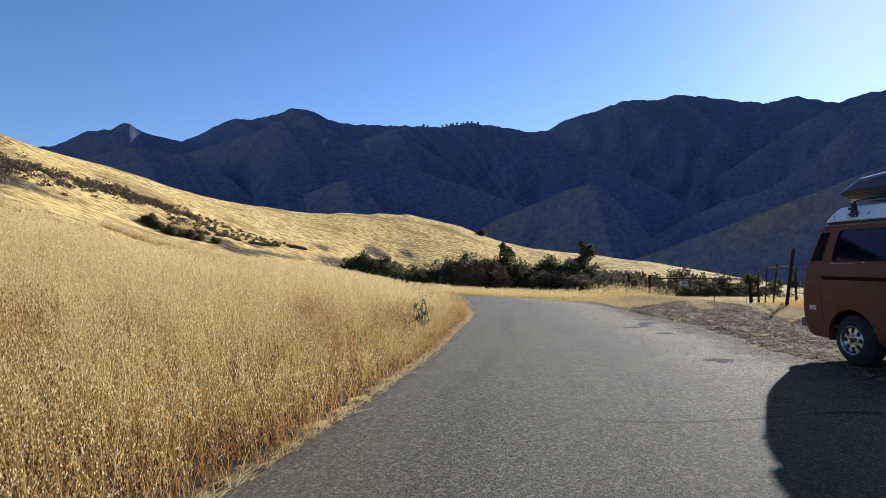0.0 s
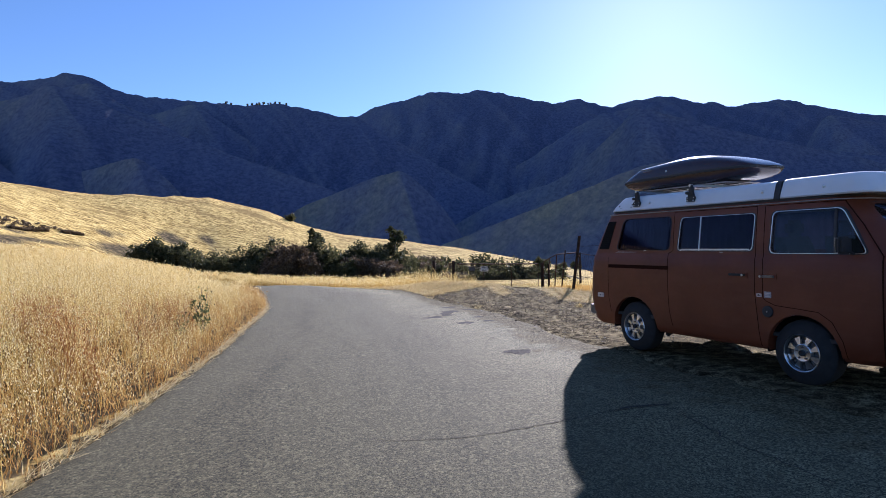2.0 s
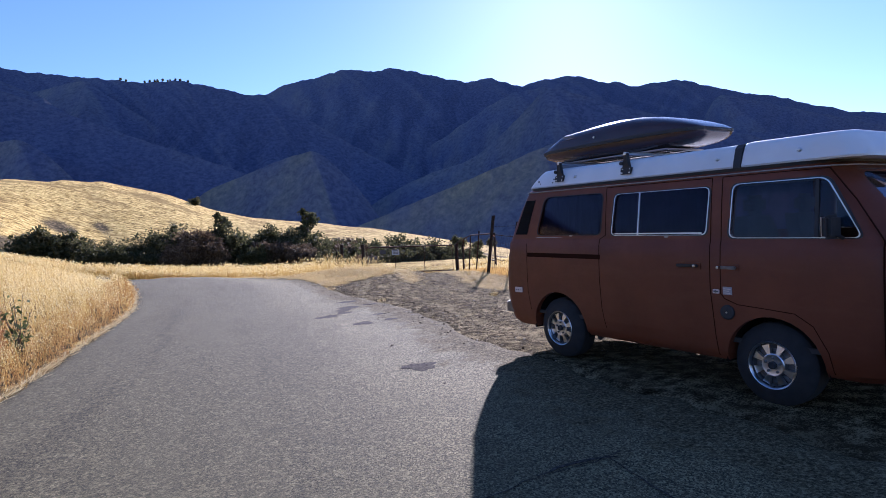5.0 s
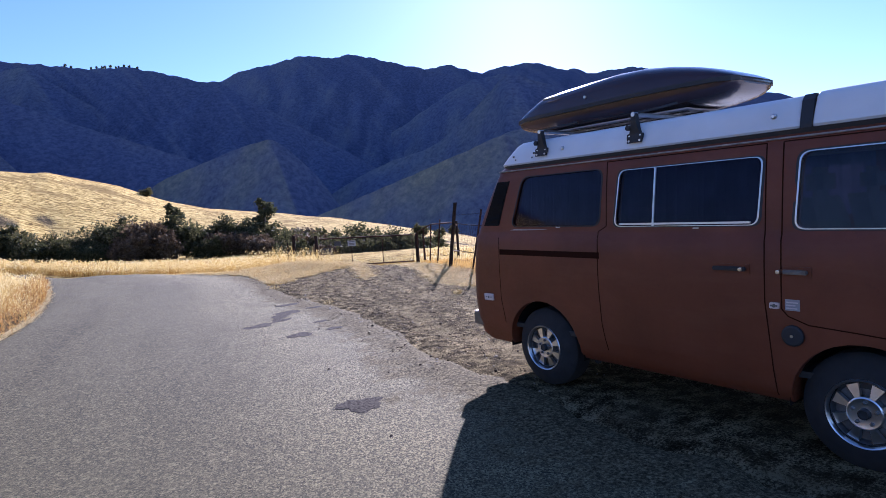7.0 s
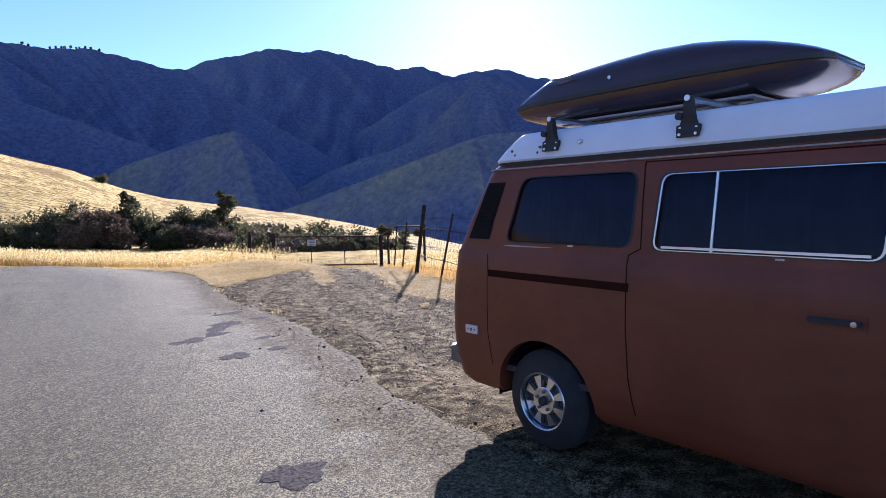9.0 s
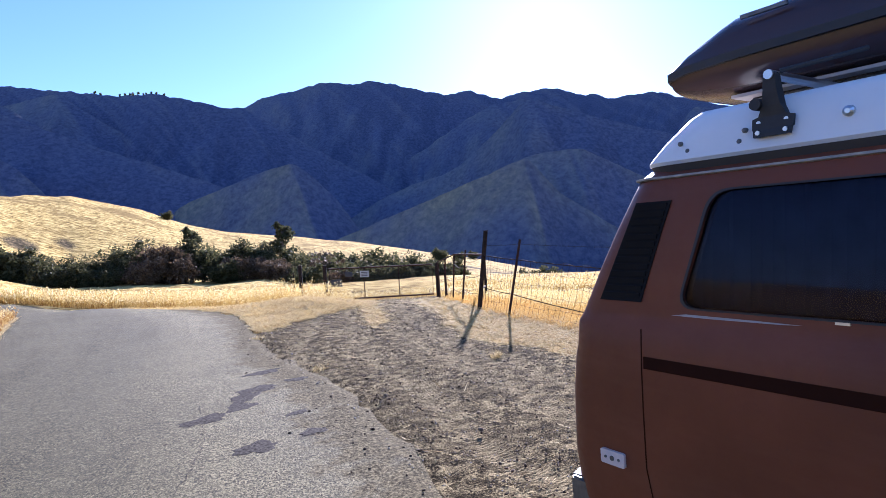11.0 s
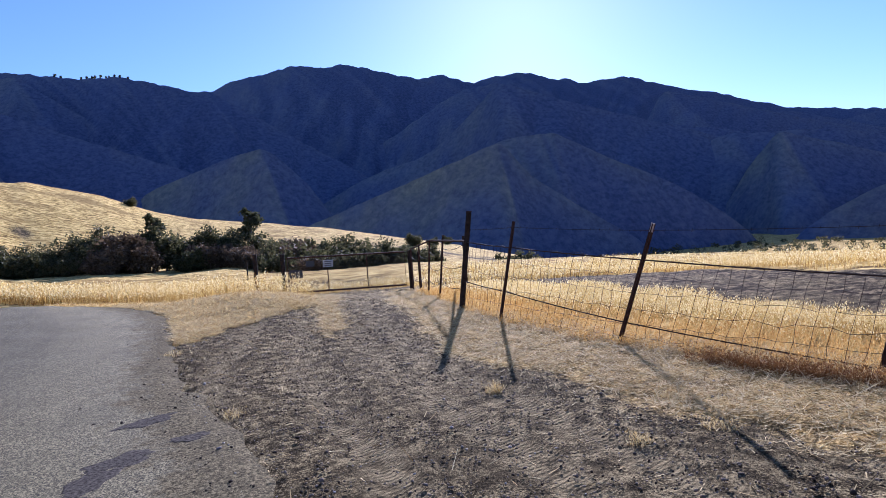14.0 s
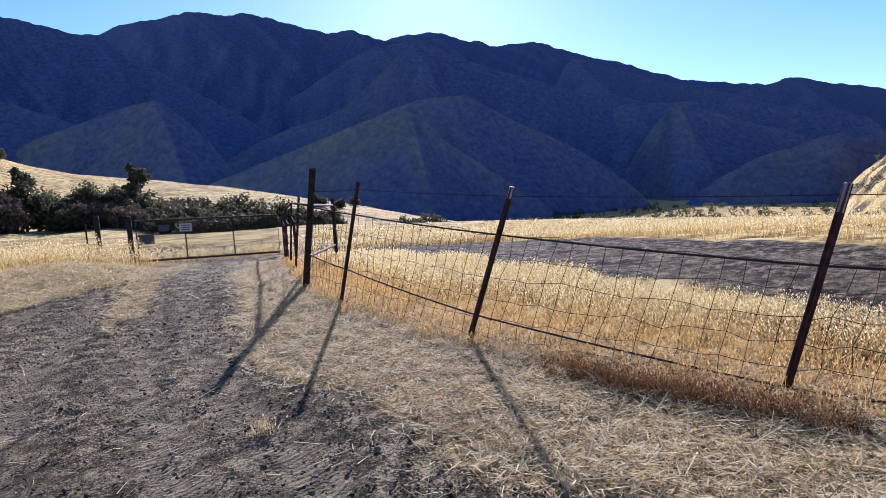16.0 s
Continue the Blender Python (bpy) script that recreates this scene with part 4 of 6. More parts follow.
# rust-brown growth along the foot of the fence, the field grass's shade in its colour
FENCE_RUST = [(12.85, 15.67, 0.14, 0.34, 260), (12.8, 15.38, 0.14, 0.34, 260), (12.85, 15.08, 0.14, 0.34, 240), (12.88, 14.8, 0.14, 0.34, 200), (12.9, 14.5, 0.14, 0.34, 200), (12.95, 14.2, 0.14, 0.34, 200)]
for cx, cy, rx, ry, n in FENCE_RUST:
    aa, q = rng.uniform(0, 6.28, n), np.sqrt(rng.uniform(0, 1, n))
    stuff("rusty_weeds", oats(np.c_[cx + rx * q * np.cos(aa), cy + ry * q * np.sin(aa)], rng.uniform(0.09, 0.2, n), 0.9, 2), M_WEED, "rust-brown weeds along the fence foot, shade put into their colour", "weeds")

# small tufts on the track
for cx, cy, rad, n in ((10.8, 16.73, 0.09, 60), (11.2, 14.75, 0.12, 70), (10.6, 15.0, 0.07, 40), (11.6, 15.4, 0.16, 80), (8.75, 18.0, 0.1, 30), (9.05, 21.6, 0.12, 40)):
    aa, q = rng.uniform(0, 6.28, n), rad * np.sqrt(rng.uniform(0, 1, n))
    stuff("straw_tuft", oats(np.c_[cx + q * np.cos(aa), cy + q * np.sin(aa)], rng.uniform(0.04, 0.11, n), 1.4, 1), M_STRAW, "small yellow tuft of grass on the track", "grass")

# clods and stones
M_CLOD = paint("dark_clod", (0.05, 0.039, 0.029), 1.0, var=0.4, scale=30, bumps=0.5, spec=0.05)
M_CRUMB = paint("dry_soil_crumb", (0.18, 0.145, 0.107), 1.0, var=0.6, scale=22, bumps=0.5, spec=0.05)
M_STONE = paint("pale_stone", (0.3, 0.27, 0.23), 0.9, var=0.3, scale=20, bumps=0.4)
ICO = bmesh.new()
bmesh.ops.create_icosphere(ICO, subdivisions=1, radius=1)
ICO_V = np.array([v.co[:] for v in ICO.verts])
ICO_F = np.array([[v.index for v in f.verts] for f in ICO.faces])
ICO.free()


def stones(xy, size, sink=0.25):
    n = len(xy)
    z = land_z(xy[:, 0], xy[:, 1]) + 0.014
    s = size[:, None] * rng.uniform(0.6, 1.3, (n, 3)) * np.array((1, 1, 0.7))
    v = ICO_V[None] * s[:, None] * rng.uniform(0.8, 1.2, (n, len(ICO_V), 1)) + np.c_[xy, z + size * (0.6 - sink)][:, None]
    f = ICO_F[None] + (np.arange(n) * len(ICO_V))[:, None, None]
    return v.reshape(-1, 3), f.reshape(-1, 3)


xy = scatter(60000, 5.5, 14.5, 11, 26)
xr = x_edge(LINE_R, xy[:, 1])
st_, go_, *_ = zones(xy[:, 0], xy[:, 1])
onroad = (xy[:, 0] < xr) & (xy[:, 0] > xr - 2.2)
keep = (onroad & (rng.uniform(0, 1, len(xy)) < 0.16 * (1 + fbm(xy[:, 0], xy[:, 1], 1.6, 3)))) | ((xy[:, 0] >= xr) & (st_ < 0.4) & (rng.uniform(0, 1, len(xy)) < 0.24))
xy = xy[keep]
stuff("dirt_clods", stones(xy, rng.gamma(1.6, 0.0022, len(xy)) + 0.003), M_CLOD, "dark crumbs of soil on the asphalt edge and track", "soil")
xy = scatter(36000, 8.0, 13.0, 13.0, 24)
keep = (zones(xy[:, 0], xy[:, 1])[0] < 0.5) & (xy[:, 0] > x_edge(LINE_R, xy[:, 1])) & (fbm(xy[:, 0], xy[:, 1], 0.8, 3, 7.0) + rng.normal(0, 0.5, len(xy)) > 0)
xy = xy[keep]
stuff("soil_crumbs", stones(xy, rng.gamma(1.4, 0.0022, len(xy)) + 0.003, 0.35), M_CRUMB, "loose brown soil crumbs on the track", "soil")
xy = scatter(2600, 7.4, 13.5, 11, 26)
keep = (xy[:, 0] >= x_edge(LINE_R, xy[:, 1]) - 0.3)
xy = xy[keep]
stuff("gravel", stones(xy, rng.gamma(1.6, 0.002, len(xy)) + 0.003), M_STONE, "scattered pale gravel on the turnout", "gravel")

# worn-out dips in the asphalt, filled with dark soil, and cracks
M_DIP = paint("packed_dark_soil", (0.07, 0.061, 0.049), 1.0, var=0.8, scale=40, bumps=0.8, spec=0.05)
for cx, cy, rx, ry, turn in ((6.93, 16.6, 0.27, 0.15, 0.4), (7.75, 17.5, 0.26, 0.15, 0.2), (7.5, 17.2, 0.3, 0.14, 0.9), (7.35, 16.82, 0.2, 0.14, 0.6), (8.1, 18.4, 0.27, 0.13, 0.2), (8.28, 17.65, 0.17, 0.1, 0.0), (7.06, 15.38, 0.2, 0.16, 0.3), (7.6, 15.45, 0.14, 0.1, 0.2), (6.17, 12.05, 0.2, 0.2, 0.8), (7.72, 16.15, 0.14, 0.07, 0.3)):
    bm = bmesh.new()
    ph = rng.uniform(0, 6.28, 4)
    rim = []
    for k in range(30):
        a = 2 * math.pi * k / 30
        w = 1 + 0.16 * math.sin(3 * a + ph[0]) + 0.12 * math.sin(5 * a + ph[1]) + 0.1 * math.sin(9 * a + ph[2])
        px, py = rx * w * math.cos(a), ry * w * math.sin(a)
        qx, qy = cx + px * math.cos(turn) - py * math.sin(turn), cy + px * math.sin(turn) + py * math.cos(turn)
        rim.append((qx, qy))
    zc = float(land_z(cx, cy))
    xr = float(x_edge(LINE_R, cy)) - float(x_edge(LINE_L, cy))
    crown = lambda x, y: float(land_z(x, y)) + 0.012 + 0.02 * math.sin(math.pi * min(1, max(0, (x - float(x_edge(LINE_L, y))) / xr)))  # noqa: E731
    low = [bm.verts.new((x, y, crown(x, y) - 0.004)) for x, y in rim]
    top = [bm.verts.new((cx + (x - cx) * 0.86, cy + (y - cy) * 0.86, crown(x, y) + 0.003)) for x, y in rim]
    mid = bm.verts.new((cx, cy, crown(cx, cy) + 0.004))
    for k in range(30):
        bm.faces.new((low[k], low[(k + 1) % 30], top[(k + 1) % 30], top[k]))
        bm.faces.new((top[k], top[(k + 1) % 30], mid))
    tagged(part("soil_patch", bm, M_DIP), "dark soil filling a worn dip in the asphalt", "soil patch", "soil patches on the road")


def crack(points, width):
    bm, prev = bmesh.new(), None
    p = along(points, int(12 * sum(math.dist(a, b) for a, b in zip(points, points[1:]))))
    p = p + np.c_[rng.normal(0, 0.012, len(p)), rng.normal(0, 0.012, len(p))]
    for i, (x, y) in enumerate(p):
        d = p[min(i + 1, len(p) - 1)] - p[max(i - 1, 0)]
        nn = np.array((-d[1], d[0])) / (np.hypot(*d) + 1e-9) * width * rng.uniform(0.3, 1.2)
        w = float(x_edge(LINE_R, y)) - float(x_edge(LINE_L, y))
        zz = float(land_z(x, y)) + 0.016 + 0.02 * math.sin(math.pi * min(1, max(0, (x - float(x_edge(LINE_L, y))) / w)))
        row = [bm.verts.new((x - nn[0], y - nn[1], zz)), bm.verts.new((x + nn[0], y + nn[1], zz))]
        if prev:
            bm.faces.new((*prev, *row[::-1]))
        prev = row
    return bm


for pts, w in (([(3.2, 9.3), (3.45, 9.14), (3.7, 9.08), (4.0, 9.0), (4.3, 9.03), (4.55, 8.99), (4.76, 9.05), (5.0, 9.02), (5.2, 9.08), (5.55, 9.0), (5.9, 9.03)], 0.006), ([(5.2, 9.08), (5.5, 9.12), (5.8, 9.0)], 0.02), ([(5.76, 8.99), (5.56, 8.35), (5.41, 7.9), (5.3, 7.2)], 0.006), ([(6.0, 14.2), (6.5, 15.2), (6.8, 16.0), (7.0, 17.2)], 0.004)):
    tagged(part("road_crack", crack(pts, w), M_DIP), "thin dark crack in the worn asphalt", "crack", kind="structure")

# ---- the camper van; it faces -y ----
def van_paint():
    m, nt, b = mat("faded_brown_paint", 0.42, 0, 0.32)
    big, fine = noise_tex(nt, 1.6, 6, 0.6), noise_tex(nt, 30, 4, 0.7)
    col = ramp(nt, big, [(0.3, (0.105, 0.0275, 0.0105)), (0.55, (0.137, 0.037, 0.0145)), (0.75, (0.174, 0.05, 0.021))])
    spots = ramp(nt, noise_tex(nt, 9, 7, 0.75), [(0.62, (0, 0, 0)), (0.7, (1, 1, 1))])
    col = mixc(nt, calc(nt, "MULTIPLY", spots, 0.35), col, (0.085, 0.028, 0.018))
    dust = ramp(nt, noise_tex(nt, 2.2, 6, 0.65, (1, 0.6, 3)), [(0.5, (0, 0, 0)), (0.8, (1, 1, 1))])
    col = mixc(nt, calc(nt, "MULTIPLY", dust, 0.3), col, (0.2, 0.078, 0.04))
    nt.links.new(col, b.inputs["Base Color"])
    nt.links.new(ramp(nt, fine, [(0.3, (0.34, 0.34, 0.34)), (0.7, (0.56, 0.56, 0.56))]), b.inputs["Roughness"])
    bump(nt, b, fine, 0.06, 0.002)
    return m


def glass_mat(name, tint, rough=0.0, ior=1.35):
    m, nt, b = mat(name)
    tr, gl, fr, mx = node(nt, "BsdfTransparent"), node(nt, "BsdfGlossy"), node(nt, "Fresnel"), node(nt, "MixShader")
    tr.inputs[0].default_value = (*tint, 1)
    gl.inputs["Roughness"].default_value = rough
    gl.inputs[0].default_value = (0.72, 0.7, 0.86, 1)
    fr.inputs[0].default_value = ior
    for a, i in ((fr, 0), (tr, 1), (gl, 2)):
        nt.links.new(a.outputs[0], mx.inputs[i])
    nt.links.new(mx.outputs[0], nt.nodes["Material Output"].inputs[0])
    return m


M_VAN, M_WHITE = van_paint(), paint("white_fibreglass", (0.72, 0.72, 0.7), 0.38, var=0.06, scale=3)
M_RUBBER, M_TYRE = paint("black_rubber", (0.022, 0.021, 0.021), 0.6), paint("tyre_rubber", (0.018, 0.017, 0.016), 0.85, var=0.3, scale=14, bumps=0.2)
M_BLACK, M_SEAM = paint("black_metal", (0.02, 0.019, 0.019), 0.65, var=0.25, scale=20), paint("seam_shadow_gap", (0.026, 0.009, 0.005), 0.95, spec=0.05)
M_CHROME, M_ALLOY = paint("chrome_trim", (0.55, 0.55, 0.54), 0.28, 1.0, 0.05), paint("brushed_alloy", (0.62, 0.62, 0.62), 0.3, 1.0, 0.1, 20)
M_DARKALLOY = paint("dark_alloy", (0.16, 0.155, 0.15), 0.5, 0.8, 0.3, 20)
M_BOX, M_BOXTRIM = paint("dark_plastic_shell", (0.045, 0.026, 0.028), 0.2, var=0.12, scale=3), paint("box_underside", (0.34, 0.31, 0.3), 0.6)
M_GLASS, M_TINT = glass_mat("window_glass", (0.55, 0.6, 0.6)), glass_mat("tinted_glass", (0.42, 0.4, 0.47), ior=1.27)
M_FABRIC, M_DASH = paint("grey_seat_cloth", (0.12, 0.1, 0.09), 0.95, var=0.3, scale=25, bumps=0.3), paint("dark_dashboard", (0.03, 0.028, 0.026), 0.7)
M_CURTAIN = paint("dark_curtain", (0.13, 0.12, 0.185), 0.95, var=0.3, scale=8)
M_LINING = paint("cream_lining", (0.3, 0.26, 0.2), 0.9)
M_AMBER, M_LENS = paint("amber_lens", (0.75, 0.2, 0.02), 0.25), paint("pale_lens", (0.62, 0.52, 0.47), 0.3, var=0.1)
M_VENT = paint("matt_black_plastic", (0.014, 0.013, 0.013), 0.95, spec=0.1)
M_RAIL = paint("dirty_rail_paint", (0.26, 0.25, 0.23), 0.6, var=0.4, scale=14)
M_RED = paint("red_lens", (0.4, 0.02, 0.015), 0.25)

VX, VY = 8.452, 10.15
van = new("camper_van")
van.matrix_basis = pose(VX, VY, -0.002, 0.6)
tagged(van, "faded brown camper van with white pop-top, parked on the road edge", "van")

LEVELS = [  # height, half width, front, rear
    (0.31, 0.86, 8.08, 12.12), (0.36, 0.895, 8.02, 12.18), (0.5, 0.915, 7.95, 12.23), (0.7, 0.922, 7.92, 12.25),
    (0.95, 0.926, 7.91, 12.24), (1.122, 0.924, 7.915, 12.22), (1.155, 0.922, 7.925, 12.21), (1.27, 0.916, 7.94, 12.2),
    (1.3, 0.903, 7.965, 12.185), (1.33, 0.9, 7.99, 12.17), (1.5, 0.888, 8.13, 12.085), (1.65, 0.874, 8.27, 12.005), (1.8, 0.856, 8.41, 11.92), (1.86, 0.845, 8.47, 11.885), (1.885, 0.82, 8.5, 11.86)]


def level(z):
    zs = [v[0] for v in LEVELS]
    return [float(np.interp(z, zs, [v[k] for v in LEVELS])) for k in (1, 2, 3)]


def plan(hw, yf, yr, z, inset=0.0, rf=0.34, rr=0.16, n=9):
    """The body's outline at one height, bowed at the front."""
    hw, yf, yr = hw - inset, yf + inset, yr - inset
    pts = []
    for cx, cy, r, a0 in ((hw - rr, yr - rr, rr, 0), (-hw + rr, yr - rr, rr, 90), (-hw + rf, yf + rf, rf, 180), (hw - rf, yf + rf, rf, 270)):
        for k in range(n):
            a = radians(a0 + 90 * k / (n - 1))
            pts.append((cx + r * math.cos(a), cy + r * math.sin(a) - VY, z))
    return pts


def side_x(z):
    """Local x of the body's near side at a height."""
    return -level(z)[0]


body = part("body", loft([plan(hw, yf, yr, z) for z, hw, yf, yr in LEVELS]), M_VAN, van)
inner = loft([plan(*level(z), z, 0.055) for z in (0.46, 0.73, 1.1, 1.3, 1.36, 1.6, 1.82)])


def prism_x(poly, x0, x1):
    return loft([[(x0, y - VY, z) for y, z in poly], [(x1, y - VY, z) for y, z in poly]])


WIN_REAR = rounded([(11.63, 1.365), (10.67, 1.365), (10.645, 1.785), (11.5, 1.785)], 0.075)
WIN_MID = rounded([(10.52, 1.36), (9.49, 1.36), (9.465, 1.76), (10.48, 1.76)], 0.055)
WIN_DOOR = rounded([(9.27, 1.335), (8.3, 1.335), (8.54, 1.765), (9.245, 1.765)], 0.06)
shield = loft([[(x, y - VY, z) for x, z in rounded([(-0.72, 1.36), (0.72, 1.36), (0.62, 1.8), (-0.62, 1.8)], 0.08)] for y in (7.6, 8.62)])
hatch_glass = loft([[(x, y - VY, z) for x, z in rounded([(-0.6, 1.4), (0.6, 1.4), (0.54, 1.79), (-0.54, 1.79)], 0.08)] for y in (11.7, 12.6)])
arches = []
for hy, r in ((11.3, 0.405), (8.93, 0.385)):
    for s in (-1, 1):
        ring = [(hy + r * math.cos(a), 0.33 + r * math.sin(a) * (1 if math.sin(a) > 0 else 0.9)) for a in np.linspace(0, 2 * math.pi, 33)[:-1]]
        arches.append(prism_x(ring, s * 0.6, s * 1.1))
cut(body, [inner, prism_x(WIN_REAR, -1.2, 1.2), prism_x(WIN_MID, -1.2, 1.2), prism_x(WIN_DOOR, -1.2, 1.2), shield, hatch_glass, *arches])
body.data.polygons.foreach_set("use_smooth", np.ones(len(body.data.polygons), bool))
body.data.set_sharp_from_angle(angle=radians(28))
tagged(body, "faded rusty brown sheet metal")


def on_side(poly, side, out, thick=0.012):
    """A plate that follows the body's side: outline of (y, z), standing out by a little."""
    f = [(side * (-side_x(z) + out), y - VY, z) for y, z in poly]
    b = [(side * (-side_x(z) + out - thick), y - VY, z) for y, z in poly]
    return loft([b, f])


def frame_ring(poly, side, width, out, thick):
    """A frame round a window."""
    c = Vector((sum(p[0] for p in poly) / len(poly), sum(p[1] for p in poly) / len(poly)))
    big = [tuple(Vector(p) + (Vector(p) - c).normalized() * width) for p in poly]
    f = lambda ps, o: [(side * (-side_x(z) + o), y - VY, z) for y, z in ps]  # noqa: E731
    rings = [f(poly, out - thick), f(poly, out), f(big, out), f(big, out - thick)]
    bm = loft(rings + rings[:1], cap=False)
    return bm


for side in (-1, 1):
    for name, poly, trim, glass, lab in (("rear_side_window", WIN_REAR, M_RUBBER, M_TINT, "dark tinted fixed pane in black rubber"), ("sliding_door_window", WIN_MID, M_CHROME, M_TINT, "dark two-part sliding pane in a chrome frame"), ("front_door_window", WIN_DOOR, M_CHROME, M_GLASS, "clear door pane in a chrome frame")):
        win = part(name, on_side([(p[0], p[1]) for p in poly], side, -0.012, 0.004), glass, van, lab)
        win.visible_shadow = False
        part("window_frame", frame_ring(poly, side, 0.01, 0.004, 0.03), trim, win)
        if trim == M_CHROME:
            part("rubber_seal", frame_ring(poly, side, 0.026, 0.002, 0.02), M_RUBBER, win)
        else:
            part("rubber_lip", frame_ring(poly, side, 0.013, 0.002, 0.012), M_RUBBER, win)
        if name == "sliding_door_window":
            part("divider_bar", on_side([(10.216, 1.36), (10.204, 1.36), (10.19, 1.76), (10.202, 1.76)], side, -0.004, 0.012), M_ALLOY, win)
            part("lower_runner", on_side([(10.48, 1.368), (9.53, 1.368), (9.53, 1.38), (10.48, 1.38)], side, 0.002, 0.012), M_CHROME, win)
        if name == "front_door_window":
            part("quarter_bar", on_side([(8.615, 1.34), (8.59, 1.34), (8.59, 1.765), (8.615, 1.765)], side, -0.003, 0.014), M_RUBBER, win)
        part("catch", on_side([(11.1, 1.352), (11.06, 1.352), (11.06, 1.36), (11.1, 1.36)] if name == "rear_side_window" else [(9.9, 1.338), (9.86, 1.338), (9.86, 1.346), (9.9, 1.346)], side, 0.008, 0.008), M_CHROME, win)
for side in (-1, 1):
    for poly in (WIN_REAR, WIN_MID):
        y0, y1 = max(p[0] for p in poly) + 0.04, min(p[0] for p in poly) - 0.04
        bm, n = bmesh.new(), 40
        cols = [[bm.verts.new((side * (0.8 + 0.012 * math.sin(k * 1.9)) - side * (z - 1.36) * 0.07, y0 + (y1 - y0) * k / n - VY, z)) for z in (1.33, 1.81)] for k in range(n + 1)]
        for a, b in zip(cols, cols[1:]):
            bm.faces.new((a[0], b[0], b[1], a[1]))
        bmesh.ops.solidify(bm, geom=bm.faces[:], thickness=0.004)
        part("curtain", bm, M_CURTAIN, van, "dark drawn curtain", True)

# added unseen curtain behind the hatch, stops sun reaching the side curtains
bm, n = bmesh.new(), 40
cols = [[bm.verts.new((-0.72 + 1.44 * k / n, 11.8 - 0.62 * (z - 1.8) - 0.06 + 0.012 * math.sin(k * 1.9) - VY, z)) for z in (1.33, 1.8)] for k in range(n + 1)]
for a, b in zip(cols, cols[1:]):
    bm.faces.new((a[0], b[0], b[1], a[1]))
bmesh.ops.solidify(bm, geom=bm.faces[:], thickness=0.004)
part("curtain", bm, M_CURTAIN, van, "dark drawn curtain", True)

# front screen and rear hatch glass
for name, y_lo, y_hi, w_lo, w_hi, tilt in (("windscreen", 8.02, 8.385, 0.73, 0.63, -1), ("hatch_window", 12.16, 11.9, 0.61, 0.55, 1)):
    z0, z1 = (1.35, 1.81) if name == "windscreen" else (1.39, 1.8)
    poly = rounded([(-w_lo, 0), (w_lo, 0), (w_hi, 1), (-w_hi, 1)], 0.09)
    pts = [(x, y_lo + (y_hi - y_lo) * v - VY + tilt * -0.1 * (x / w_lo) ** 2 * (1 if name == "windscreen" else 0.2), z0 + (z1 - z0) * v) for x, v in poly]
    pane = part(name, loft([pts, [(x, y + tilt * 0.005, z) for x, y, z in pts]]), M_GLASS if name == "windscreen" else M_TINT, van)
    pane.visible_shadow = False
    part("rubber_seal", tube(pts + pts[:1], 0.016, 6), M_RUBBER, pane)


def seam(points, side=-1, width=0.007):
    """A narrow panel gap along the body's side."""
    pts = []
    for (y0, z0), (y1, z1) in zip(points, points[1:]):
        n = max(2, int(math.hypot(y1 - y0, z1 - z0) / 0.02))
        pts += [(y0 + (y1 - y0) * k / n, z0 + (z1 - z0) * k / n) for k in range(n)]
    pts.append(points[-1])
    bm, prev = bmesh.new(), None
    for i, (y, z) in enumerate(pts):
        (ya, za), (yb, zb) = pts[max(i - 1, 0)], pts[min(i + 1, len(pts) - 1)]
        d = Vector((yb - ya, zb - za)).normalized() * width / 2
        row = [bm.verts.new((side * (-side_x(z + s * d.x) + o), y - s * d.y - VY, z + s * d.x)) for s, o in ((-1, -0.01), (-1, 0.0015), (1, 0.0015), (1, -0.01))]
        if prev:
            for k in range(3):
                bm.faces.new((prev[k], prev[k + 1], row[k + 1], row[k]))
        prev = row
    return bm


DOOR_F = [(9.345, 1.83), (9.345, 0.87), (9.31, 0.83), (9.2, 0.79), (8.95, 0.775), (8.75, 0.76), (8.62, 0.68), (8.52, 0.5), (8.49, 0.34)]
for side in (-1, 1):
    part("door_gap", seam(DOOR_F, side), M_SEAM, van)
    part("door_gap", seam([(8.52, 1.835), (8.34, 1.6), (8.165, 1.31), (8.16, 0.34)], side), M_SEAM, van)
    part("roof_gap", seam([(9.345, 1.835), (8.52, 1.835)], side), M_SEAM, van)
part("slider_gap", seam([(9.44, 1.835), (9.44, 0.9), (9.42, 0.7), (9.39, 0.34)]), M_SEAM, van)
part("slider_gap", seam([(10.6, 1.835), (10.6, 1.36), (10.675, 1.32), (10.675, 0.9), (10.66, 0.62), (10.62, 0.42)]), M_SEAM, van)
part("slider_gap", seam([(10.6, 1.835), (9.44, 1.835)]), M_SEAM, van)
part("panel_gap", seam([(11.79, 1.27), (11.79, 1.0), (11.79, 0.72), (11.75, 0.5)], width=0.005), M_SEAM, van)
slot = part("slider_track", on_side([(11.78, 1.118), (10.66, 1.118), (10.66, 1.165), (11.78, 1.165)], -1, 0.003, 0.02), M_SEAM, van, "dark slot of the sliding door's track")
part("scuff", on_side([(11.66, 1.334), (11.5, 1.333), (11.26, 1.336), (11.2, 1.339), (11.34, 1.341), (11.6, 1.342)], -1, 0.003, 0.005), M_BOXTRIM, van, "worn bright scrape in the paint")


